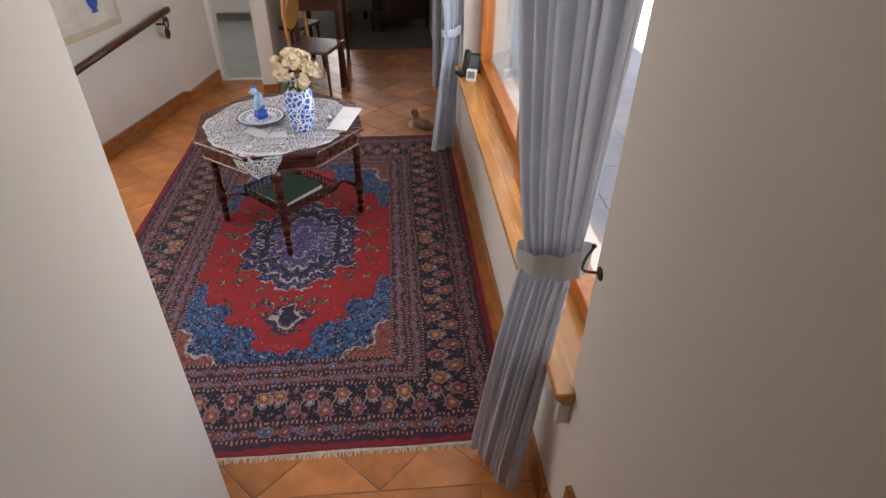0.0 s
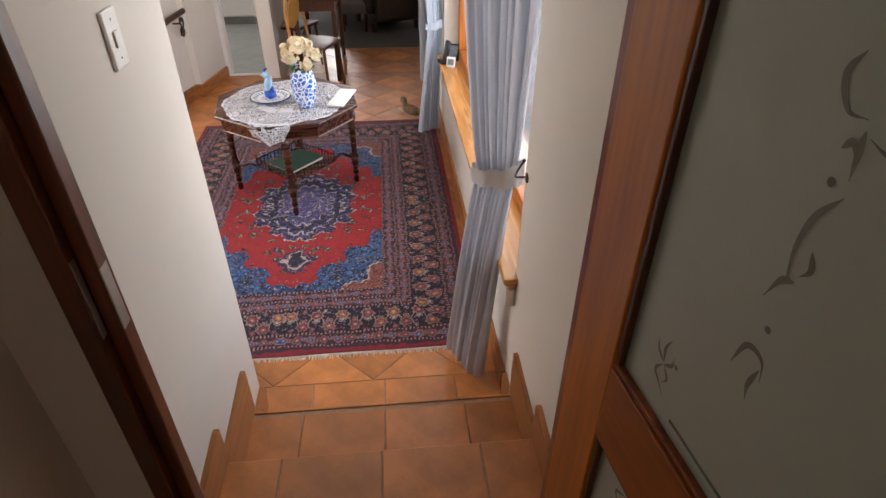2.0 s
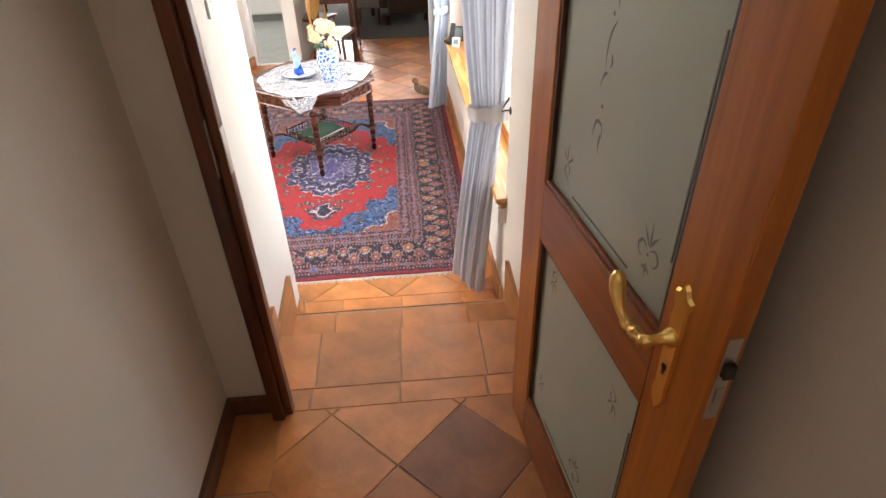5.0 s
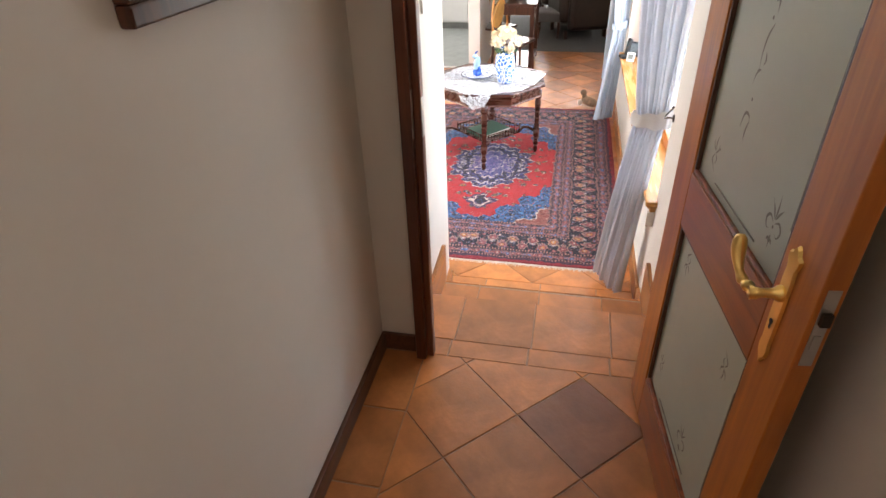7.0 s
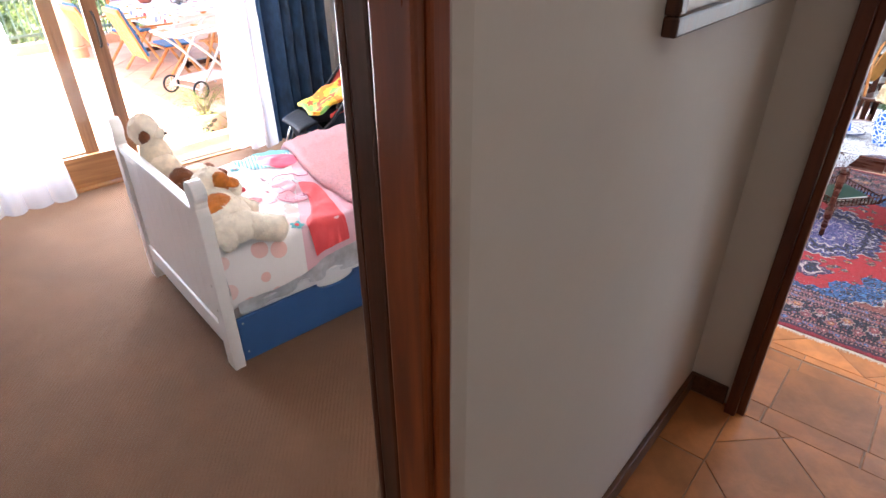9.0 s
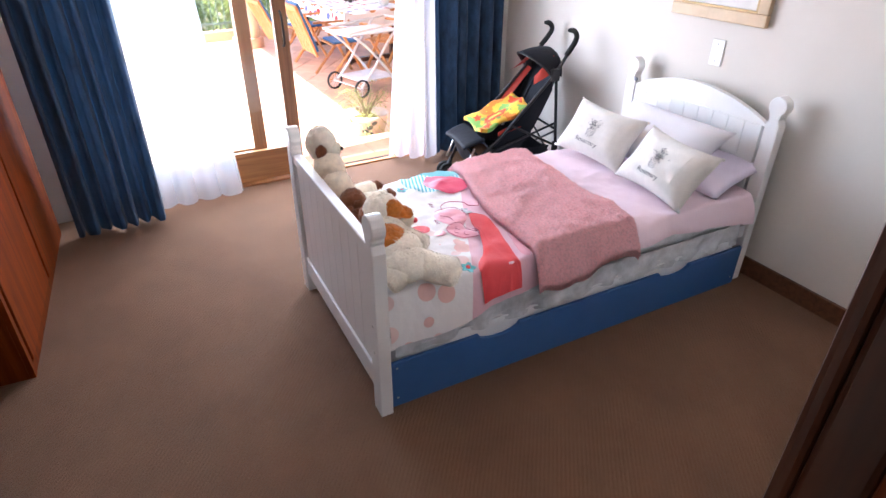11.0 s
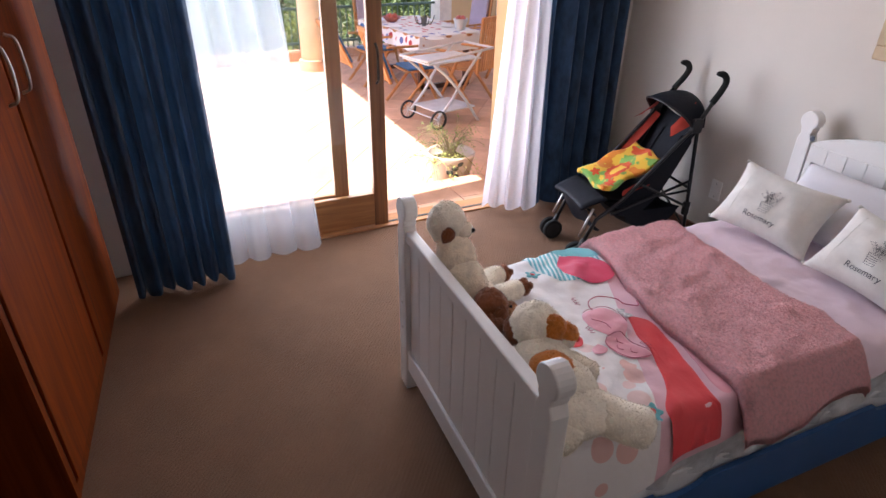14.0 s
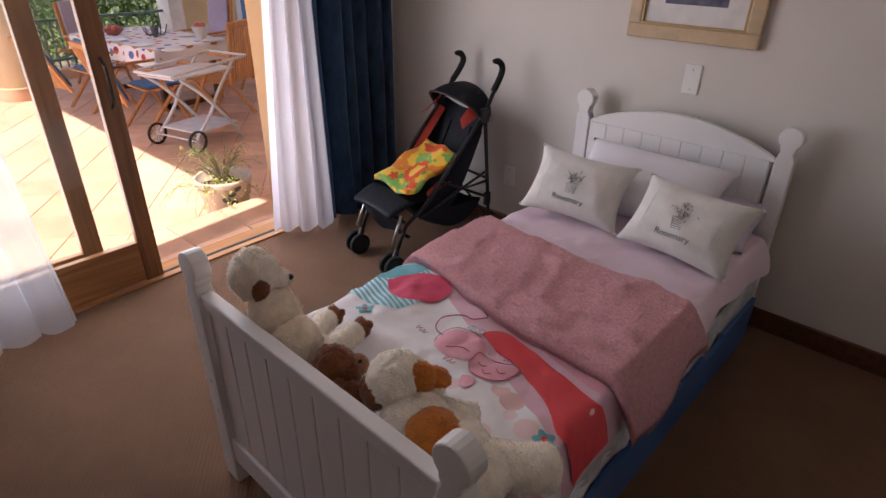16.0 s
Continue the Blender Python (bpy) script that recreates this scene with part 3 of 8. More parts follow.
# ---- hall: rug ----
RUG = (-0.93, 1.545)
HW, HL = 0.975, 1.405
rug = thing("rug", "red and navy patterned wool rug with cream fringe on terracotta tiles", "rug", pose(RUG[0], RUG[1], LOW))
bm = bmesh.new()
g = drape(bm, lambda u, v: ((2 * u - 1) * (HW + 0.006 * noise.noise(Vector((v * 6, 3, 0)))), (2 * v - 1) * (HL + 0.008 * noise.noise(Vector((u * 5, 9, 0)))), 0.011 + 0.0025 * noise.noise(Vector((u * 6, v * 8, 1)))), 30, 40)
ret = bmesh.ops.extrude_face_region(bm, geom=bm.faces[:])
bmesh.ops.translate(bm, verts=[e for e in ret["geom"] if isinstance(e, bmesh.types.BMVert)], vec=(0, 0, -0.009))
part("rug_body", bm, rug_material(HW, HL), rug)
bm = bmesh.new()
rnd = random.Random(4)
for s in (-1, 1):
    for i in range(420):
        x = -HW + 2 * HW * i / 419
        a, b = rnd.uniform(-0.012, 0.012), rnd.uniform(0.02, 0.04)
        y0 = s * (HL - 0.008)
        w = 0.0018
        v = [bm.verts.new(p) for p in ((x - w, y0, 0.009), (x + w, y0, 0.009), (x + w + a, y0 + s * b, 0.003), (x - w + a, y0 + s * b, 0.003))]
        bm.faces.new(v if s < 0 else v[::-1])
    box(bm, -HW, s * HL - 0.008, 0.001, HW, s * HL + 0.008, 0.006)
part("fringe", bm, mat("cream_cotton", (0.62, 0.54, 0.46), 0.95, vary=0.2, scale=60), rug, "cream cotton fringe", kind="stuff")

# ---- hall: octagonal table ----
table = thing("side_table", "dark mahogany octagonal side table with turned legs on the rug", "table", pose(-1.0, 1.82, LOW + 0.012, 0, 0, 8))
M_MAHOG = wood("mahogany", (0.03, 0.009, 0.006), (0.085, 0.024, 0.014), 0.25, axis="x")
bm = bmesh.new()
TR = 0.47


def octa(bm, r, z0, z1, ch=0.0):
    rings = []
    for z, rr in ((z0, r - ch), (z0 + ch, r), (z1 - ch, r), (z1, r - ch)):
        rings.append([bm.verts.new((rr * math.cos(math.radians(22.5 + 45 * i)), rr * math.sin(math.radians(22.5 + 45 * i)), z)) for i in range(8)])
    for a, b in zip(rings, rings[1:]):
        for i in range(8):
            bm.faces.new((a[i], a[(i + 1) % 8], b[(i + 1) % 8], b[i]))
    bm.faces.new(rings[0][::-1])
    bm.faces.new(rings[-1])


octa(bm, TR, 0.60, 0.622, 0.006)
part("tabletop", bm, M_MAHOG, table)
bm = bmesh.new()
octa(bm, TR - 0.035, 0.525, 0.60, 0.002)
part("apron", bm, M_MAHOG, table)
bm = bmesh.new()
octa(bm, TR - 0.028, 0.518, 0.528, 0.003)
# bead in a paler tone than the apron
part("bead_moulding", bm, wood("mahogany_pale", (0.14, 0.06, 0.04), (0.25, 0.12, 0.08), 0.2), table)
leg_prof = [(0.014, 0), (0.018, 0.02), (0.014, 0.05), (0.023, 0.09), (0.017, 0.12), (0.027, 0.15), (0.027, 0.21), (0.018, 0.22), (0.023, 0.24), (0.018, 0.26), (0.021, 0.34), (0.026, 0.44), (0.020, 0.46), (0.028, 0.475), (0.028, 0.53)]
bm = bmesh.new()
lathe(bm, leg_prof, 14)
leg_me = mesh_of("table_leg", bm, M_MAHOG, True)
LR = 0.40
for i in range(4):
    a = math.radians(85 + 90 * i)
    o = new("leg", leg_me)
    o.parent, o.matrix_basis = table, pose(LR * math.cos(a), LR * math.sin(a), 0)
bm = bmesh.new()
c = [(0.26 * math.cos(math.radians(85 + 90 * i)), 0.26 * math.sin(math.radians(85 + 90 * i))) for i in range(4)]
box(bm, -0.185, -0.185, 0.165, 0.185, 0.185, 0.177, m=pose(0, 0, 0, 0, 0, 40))
part("lower_shelf", bm, M_MAHOG, table)
for i in range(4):
    a = math.radians(85 + 90 * i)
    bm = bmesh.new()
    tube(bm, arc([(0.25 * math.cos(a), 0.25 * math.sin(a), 0.17), (0.31 * math.cos(a + 0.12), 0.31 * math.sin(a + 0.12), 0.205), (LR * math.cos(a), LR * math.sin(a), 0.18)], 5), 0.011, 6)
    part("stretcher", bm, M_MAHOG, table, smooth=True)
    bm = bmesh.new()
    p0, p1 = Vector((*c[i], 0.177)), Vector((*c[(i + 1) % 4], 0.177))
    tube(bm, [p0 + Vector((0, 0, 0.045)), p1 + Vector((0, 0, 0.045))], 0.005, 6)
    for k in range(13):
        q = p0.lerp(p1, k / 12)
        tube(bm, [q, q + Vector((0, 0, 0.043))], 0.0035, 5)
    tube(bm, [p0, p0 + Vector((0, 0, 0.07))], [0.009, 0.004], 6)
    part("gallery_rail", bm, M_MAHOG, table)

book = thing("book", "large dark green hardback book lying on the table's lower shelf", "book", pose(-1.0, 1.80, LOW + 0.012 + 0.178, 0, 0, 50))
boxpart("cover", (-0.15, -0.11, 0.0, 0.15, 0.11, 0.028), mat("green_book_cloth", (0.01, 0.06, 0.035), 0.5), book, bevel=0.003)
boxpart("pages", (-0.147, -0.114, 0.004, 0.144, -0.1, 0.024), mat("book_pages", (0.7, 0.68, 0.6), 0.9), book, "white page block")

# lace cloth
M_LACE = mat("white_lace", (0.56, 0.56, 0.58), 0.9, vary=0.05)
nt = M_LACE.node_tree
vec, x, y, z = coords(nt)
e1, _ = voronoi(nt, vec, 62, "DISTANCE_TO_EDGE")
b1, _ = voronoi(nt, vec, 9, rand=0.5)
n2, _ = voronoi(nt, vec, 75, "DISTANCE_TO_EDGE", 0.3)
rr = (x * x + y * y).op("SQRT")
solid = e1.lt(0.10).max(n2.lt(0.07)).max(b1.lt(0.17)).max((rr - 0.17).abs().lt(0.035) * b1.lt(0.5)).max(rr.gt(0.385) * rr.lt(0.40))
tr, mx = nt.nodes.new("ShaderNodeBsdfTransparent"), nt.nodes.new("ShaderNodeMixShader")
nt.links.new(solid.s, mx.inputs[0])
nt.links.new(tr.outputs[0], mx.inputs[1])
nt.links.new(nt.nodes["Principled BSDF"].outputs[0], mx.inputs[2])
nt.links.new(mx.outputs[0], nt.nodes["Material Output"].inputs[0])
TZ = LOW + 0.012 + 0.622
lace = thing("lace_doily", "white crocheted lace doily hanging over the octagonal table's front edge", "doily", pose(-1.0, 1.80, TZ, 0, 0, 0))
bm = bmesh.new()
N = 96
rings = []
for j in range(12):
    ring = []
    for i in range(N):
        a = 2 * math.pi * i / N
        R = 0.385 + 0.010 * abs(math.sin(a * 14)) + 0.01 * math.cos(8 * a)
        off = (a - math.radians(262)) / 0.27
        R += 0.125 / (1 + off ** 8) + 0.03 * math.exp(-(off / 0.25) ** 2)
        r = R * (j + 1) / 12
        px, py = r * math.cos(a), r * math.sin(a)
        lim = 0.452 / math.cos(((a - math.radians(8) + math.pi / 8) % (math.pi / 4)) - math.pi / 8) * math.cos(math.pi / 8) + 0.003
        over = max(0.0, r - lim)
        k = (lim + over * 0.12) / r if over > 0 else 1
        ring.append(bm.verts.new((px * k, py * k, 0.003 + 0.0015 * noise.noise(Vector((px * 20, py * 20, 0))) - over * 0.95)))
    rings.append(ring)
c0 = bm.verts.new((0, 0, 0.003))
for i in range(N):
    bm.faces.new((c0, rings[0][i], rings[0][(i + 1) % N]))
    for a, b in zip(rings, rings[1:]):
        bm.faces.new((a[i], b[i], b[(i + 1) % N], a[(i + 1) % N]))
part("lace", bm, M_LACE, lace, smooth=True)

# vase and flowers
M_BW = mat("blue_white_porcelain", (0.7, 0.75, 0.82), 0.12)
nt = M_BW.node_tree
vec, x, y, z = coords(nt)
e1, _ = voronoi(nt, vec, 36, "DISTANCE_TO_EDGE")
e2, _ = voronoi(nt, vec, 55, rand=1.0)
pat = e1.gt(0.10) * e2.gt(0.18)
nt.links.new(mix(nt, pat, (0.72, 0.78, 0.85), (0.03, 0.13, 0.5)), nt.nodes["Principled BSDF"].inputs["Base Color"])
vase = thing("vase", "blue and white porcelain vase with cream flowers on the lace doily", "vase", pose(-0.86, 1.69, TZ + 0.006))
bm = bmesh.new()
lathe(bm, [(0.045, 0), (0.052, 0.008), (0.06, 0.04), (0.073, 0.10), (0.077, 0.15), (0.070, 0.20), (0.052, 0.235), (0.05, 0.25), (0.056, 0.262), (0.048, 0.262), (0.042, 0.24)], 28)
part("vase_body", bm, M_BW, vase, smooth=True)
flowers = thing("flowers", "bunch of cream cloth hydrangea and rose heads in the porcelain vase", "flowers", pose(-0.86, 1.69, TZ + 0.265))
M_PETAL = cloth("cream_petals", (0.84, 0.72, 0.52), 0.8, trans=0.25, vary=0.12, scale=30, bump=0.1)
rnd = random.Random(11)
for k in range(11):
    a, el = k * 2.4, (k / 10) ** 0.6
    ctr = Vector((0.085 * math.sin(el * 1.7) * math.cos(a), 0.085 * math.sin(el * 1.7) * math.sin(a), 0.095 * math.cos(el * 1.6) + 0.03))
    out = ctr.normalized()
    bm = bmesh.new()
    for q in range(34):
        d = Vector((rnd.gauss(0, 1), rnd.gauss(0, 1), rnd.gauss(0, 1))).normalized()
        if d.dot(out) < -0.2:
            d = -d
        p = ctr + d * rnd.uniform(0.022, 0.04)
        s = rnd.uniform(0.012, 0.02)
        mt = Matrix.Translation(p) @ d.to_track_quat("Z", "Y").to_matrix().to_4x4() @ pose(0, 0, 0, rnd.uniform(-40, 40), 0, rnd.uniform(0, 360))
        vs = [bm.verts.new(mt @ Vector(w)) for w in ((-s, 0, 0), (-s * 0.5, -s * 0.9, 0.004), (s * 0.6, -s * 0.8, 0.004), (s, 0.1 * s, 0), (s * 0.5, s * 0.9, 0.004), (-s * 0.6, s * 0.8, 0.004))]
        cc = bm.verts.new(mt @ Vector((0, 0, -0.005)))
        for i in range(6):
            bm.faces.new((vs[i], vs[(i + 1) % 6], cc))
    part("flower_head", bm, M_PETAL, flowers)
bm = bmesh.new()
for k in range(34):
    a = k * 2.39
    mt = pose(0.05 * math.cos(a), 0.05 * math.sin(a), -0.005 + 0.012 * (k % 3), 0, 35 - 25 * (k % 2), math.degrees(a))
    vs = [bm.verts.new(mt @ Vector(w)) for w in ((0, 0, 0), (0.02, -0.014, 0), (0.05, 0, -0.008), (0.02, 0.014, 0))]
    bm.faces.new(vs)
part("leaves", bm, mat("cloth_leaves", (0.05, 0.10, 0.035), 0.6, vary=0.3), flowers, "dark green cloth leaves")

# plate and bird
M_PLATE = mat("painted_plate", (0.7, 0.72, 0.74), 0.15)
nt = M_PLATE.node_tree
vec, x, y, z = coords(nt)
rr = (x * x + y * y).op("SQRT")
e1, _ = voronoi(nt, vec, 60, "DISTANCE_TO_EDGE")
tick = (y.op("ARCTAN2", x) * 28).sin().gt(0.2)
cc = mix(nt, e1.lt(0.07) * rr.lt(0.06), (0.7, 0.72, 0.74), (0.10, 0.15, 0.32))
cc = mix(nt, rr.gt(0.085) * rr.lt(0.108) * tick, cc, (0.03, 0.05, 0.15))
cc = mix(nt, rr.gt(0.122), cc, (0.015, 0.03, 0.12))
nt.links.new(cc, nt.nodes["Principled BSDF"].inputs["Base Color"])
plate = thing("plate", "round blue and white painted porcelain plate on the lace doily", "plate", pose(-1.10, 1.83, TZ + 0.006))
bm = bmesh.new()
lathe(bm, [(0.06, 0), (0.075, 0.003), (0.115, 0.014), (0.13, 0.018), (0.128, 0.022), (0.11, 0.018), (0.075, 0.008), (0.001, 0.007)], 40, cap=False)
part("dish", bm, M_PLATE, plate, smooth=True)
bird = thing("bird_figurine", "blue and pale glazed porcelain bird figurine standing on the painted plate", "figurine", pose(-1.10, 1.83, TZ + 0.014))
M_BIRD = mat("bird_glaze", (0.35, 0.55, 0.75), 0.15, vary=0.3, scale=30)
M_BIRDB = mat("bird_glaze_blue", (0.02, 0.10, 0.5), 0.12, vary=0.3, scale=20)
bm = bmesh.new()
blob(bm, (0, 0, 0.095), (0.026, 0.026, 0.055), m=pose(0, 0, 0, 0, 14, 0))
blob(bm, (-0.014, 0, 0.150), (0.019, 0.018, 0.021))
tube(bm, [(-0.03, 0, 0.15), (-0.042, 0, 0.142)], [0.007, 0.002], 6)
part("body", bm, M_BIRD, bird, smooth=True)
bm = bmesh.new()
tube(bm, arc([(-0.012, 0, 0.165), (-0.01, 0, 0.18), (0.006, 0, 0.19)], 4), 0.006, 6)
part("crest", bm, M_BIRDB, bird, smooth=True)
bm = bmesh.new()
blob(bm, (0, 0, 0.022), (0.034, 0.03, 0.026), rough=0.5, freq=3)
tube(bm, [(0.012, 0, 0.07), (0.032, 0, 0.01)], [0.014, 0.01], 8)
part("base", bm, M_BIRDB, bird, smooth=True)
paper = thing("folded_napkin", "white folded cotton napkin at the edge of the octagonal table", "napkin", pose(-0.645, 1.80, TZ + 0.007, 0, 0, -14))
bm = bmesh.new()
box(bm, -0.055, -0.155, 0, 0.055, 0.155, 0.010, bevel=0.004)
part("cloth", bm, mat("white_cotton", (0.78, 0.77, 0.74), 0.9), paper)
bell = thing("bell", "small silver hand bell on the lace doily", "bell", pose(-0.73, 1.80, TZ + 0.006))
bm = bmesh.new()
lathe(bm, [(0.017, 0), (0.012, 0.02), (0.005, 0.028), (0.004, 0.05), (0.006, 0.055)], 12)
part("bell_body", bm, M_STEEL, bell, smooth=True)

# ---- hall: window, sill, curtains ----
sill = tagged(new("window_sill"), "wide honey coloured hardwood window sill with moulded edge", "window sill", kind="structure")
boxpart("board", (0.045, -0.20, 0.305, 0.222, 2.62, 0.33), M_SILL, sill, bevel=0.006)
boxpart("moulding", (0.055, -0.195, 0.292, 0.10, 2.62, 0.304), M_SILL, sill, bevel=0.005)
boxpart("lower_moulding", (0.068, -0.19, 0.27, 0.098, 2.62, 0.291), M_SILL, sill, bevel=0.006)
boxpart("bracket", (0.062, -0.185, 0.19, 0.098, -0.165, 0.268), M_WALL, sill)
win = tagged(new("window_1"), "large hardwood framed hall window over the sill", "window", kind="structure")
for b in ((0.20, -0.12, 0.332, 0.28, 2.60, 0.40), (0.20, 2.50, 0.40, 0.28, 2.60, 2.18), (0.20, -0.15, 0.332, 0.28, -0.12, 2.18), (0.20, 1.18, 0.40, 0.27, 1.27, 2.18)):
    boxpart("window_frame", b, M_DOORWOOD, win, bevel=0.006)
for b in ((0.235, -0.12, 0.40, 0.241, 1.18, 2.18), (0.235, 1.27, 0.40, 0.241, 2.50, 2.18)):
    o = boxpart("pane", b, M_GLASS, win)
    o.visible_shadow = False


def curtain(name, label, spec, material, folds, amp=0.022, nu=140, nv=60, seed=0, tie=None, parts=()):
    """A hanging cloth. spec(v) gives the two ends (x, y) of the hem line at height share v and its z."""
    th = thing(name, label, "curtain")
    bm = bmesh.new()
    rnd = random.Random(seed)
    ph = [rnd.uniform(0, 6.28) for _ in range(4)]

    def fn(u, v):
        (x0, y0), (x1, y1), z, a = spec(v)
        dx, dy = x1 - x0, y1 - y0
        L = math.hypot(dx, dy)
        nx, ny = -dy / L, dx / L
        uu = u + 0.012 * math.sin(u * 17 + ph[0])
        f = math.sin(2 * math.pi * folds * uu + ph[1] + 0.5 * math.sin(3 * v + ph[2])) + 0.45 * math.sin(2 * math.pi * folds * 0.37 * uu + ph[3]) + 0.25 * math.sin(2 * math.pi * folds * 2.1 * uu + v * 2)
        f += 0.3 * noise.noise(Vector((u * 8, v * 3, seed)))
        f = max(-1.3, min(1.3, f))
        s = u + 0.25 / folds * math.cos(2 * math.pi * folds * uu + ph[1]) * 0.6
        return (x0 + dx * s + nx * a * f, y0 + dy * s + ny * a * f, z)

    drape(bm, fn, nu, nv)
    part("cloth", bm, material, th, smooth=True)
    return th


def near_spec(v):
    z = LOW + 0.025 + v * 2.4
    t = (z - 0.70)
    if t < 0:
        k = min(1, -t / 0.95)
        k = k ** 0.8
        return ((-0.035 - 0.075 * k, 0.0 + 0.11 * k), (0.095 - 0.10 * k, -0.055 - 0.04 * k), z, 0.012 + 0.012 * k)
    k = min(1, t / 1.2) ** 0.7
    return ((-0.035 - 0.07 * k, 0.0 + 0.16 * k), (0.095 + 0.02 * k, -0.055 - 0.06 * k), z, 0.012 + 0.016 * k)


near = curtain("curtain", "grey blue full length curtain tied back beside the window sill", near_spec, M_GREYCURT, 8, seed=3)


def band(name, parent, cx, cy, rx, ry, z, ang, h, material, label):
    bm = bmesh.new()
    def fn(u, v):
        a = 2 * math.pi * u
        r = 1 + 0.05 * math.sin(9 * a) + 0.04 * math.sin(5 * a + 2 * v)
        p = Vector((rx * r * math.cos(a), ry * r * math.sin(a), (v - 0.5) * h * (0.85 + 0.2 * math.cos(a)) + 0.012 * math.cos(a) + 0.004 * math.sin(7 * a)))
        p.rotate(Euler((0, 0, ang)))
        return (cx + p.x, cy + p.y, z + p.z)
    drape(bm, fn, 64, 8)
    return part(name, bm, material, parent, label, smooth=True)


M_TIE = cloth("grey_tieback_cloth", (0.60, 0.58, 0.57), trans=0.05, bump=0.25)
band("tieback", near, 0.025, -0.03, 0.095, 0.052, 0.69, -0.45, 0.085, M_TIE, "grey padded cloth tieback")
hook = thing("curtain_hook", "dark bronze curtain tieback hook on the white wall", "hook", pose(0.112, -0.185, 0.75))
bm = bmesh.new()
tube(bm, arc([(0.0, 0, 0), (-0.03, 0.005, 0), (-0.045, 0.03, -0.01), (-0.03, 0.06, 0.0), (-0.01, 0.075, 0.02)], 5), 0.004, 8)
blob(bm, (-0.014, -0.002, 0.0), (0.006, 0.018, 0.018))
blob(bm, (-0.008, 0.078, 0.024), (0.007, 0.007, 0.007))
part("arm", bm, M_BRONZE, hook, smooth=True)


def far_spec(v):
    z = LOW + 0.03 + v * 2.4
    t = z - 0.55
    if t < 0:
        k = min(1, -t / 0.85)
        return ((-0.02 - 0.09 * k, 2.62), (0.085 - 0.03 * k, 2.72), z, 0.012 + 0.012 * k)
    k = min(1, t / 1.2) ** 0.7
    return ((-0.02 - 0.07 * k, 2.62 - 0.1 * k), (0.085, 2.72 + 0.05 * k), z, 0.014 + 0.014 * k)


M_PALECURT = cloth("pale_blue_curtain_cloth", (0.55, 0.62, 0.72), trans=0.15, bump=0.25)
far = curtain("curtain", "pale blue full length curtain tied back at the window's end", far_spec, M_PALECURT, 6, seed=8, nu=90, nv=40)
band("tieback", far, 0.03, 2.67, 0.085, 0.05, 0.55, 0.75, 0.07, M_PALECURT, "pale blue cloth tieback")
far2 = curtain("curtain", "pale blue curtain hanging in the passage near the lounge", lambda v: ((0.0, 3.9), (0.07, 4.15), LOW + 0.03 + v * 2.4, 0.02), M_PALECURT, 4, seed=9, nu=50, nv=16)

phone = thing("cordless_telephone", "black cordless telephone standing in its base on the window sill", "telephone", pose(0.085, 2.42, 0.331, 0, 0, -70))
boxpart("base", (-0.04, -0.045, 0, 0.04, 0.045, 0.025), M_BLACK, phone, bevel=0.006)
boxpart("handset", (-0.024, -0.012, 0.02, 0.024, 0.014, 0.16), M_BLACK, phone, bevel=0.007, m=pose(0, 0, 0, -10, 0, 0))
boxpart("screen", (-0.016, -0.0145, 0.10, 0.016, -0.0125, 0.135), mat("dark_screen", (0.05, 0.07, 0.08), 0.15), phone, m=pose(0, 0, 0, -10, 0, 0))
frame_small = thing("photo_frame", "small black picture frame standing on the window sill", "picture frame", pose(0.15, 2.47, 0.331, -8, 0, -20))
boxpart("frame", (-0.045, -0.006, 0, 0.045, 0.006, 0.12), M_BLACK, frame_small, bevel=0.003)
boxpart("picture", (-0.035, -0.008, 0.012, 0.035, -0.0062, 0.108), mat("dim_photo", (0.12, 0.14, 0.15), 0.3, vary=0.5, scale=40), frame_small)
clock = thing("digital_thermometer", "small white digital thermometer leaning on the window sill", "thermometer", pose(0.115, 2.30, 0.331, -14, 0, -25))
boxpart("case", (-0.033, -0.008, 0, 0.033, 0.008, 0.075), M_WHITEPLASTIC, clock, bevel=0.006)
boxpart("display", (-0.022, -0.0105, 0.02, 0.022, -0.0085, 0.06), mat("grey_display", (0.16, 0.18, 0.17), 0.3), clock)

# hall animal ornament
orn = thing("duck_ornament", "brown carved wooden duck ornament standing on the terracotta floor", "ornament", pose(-0.19, 3.08, LOW, 0, 0, -30))
M_DUCK = mat("brown_carved_wood", (0.16, 0.09, 0.05), 0.6, vary=0.5, scale=25)
bm = bmesh.new()
blob(bm, (0.05, 0, 0.055), (0.09, 0.045, 0.045), m=pose(0, 0, 0, 0, 12, 0))
tube(bm, [(0.12, 0, 0.05), (0.2, 0.01, 0.035)], [0.025, 0.006], 8)
part("body", bm, M_DUCK, orn, smooth=True)
bm = bmesh.new()
blob(bm, (-0.025, 0, 0.135), (0.032, 0.026, 0.03))
tube(bm, [(-0.0, 0, 0.06), (-0.02, 0, 0.13)], [0.03, 0.02], 8)
part("head", bm, M_DUCK, orn, smooth=True)
bm = bmesh.new()
blob(bm, (-0.055, 0.0, 0.03), (0.025, 0.022, 0.032))
part("chest", bm, mat("pale_chest", (0.6, 0.45, 0.35), 0.6), orn, "pale painted chest", smooth=True)

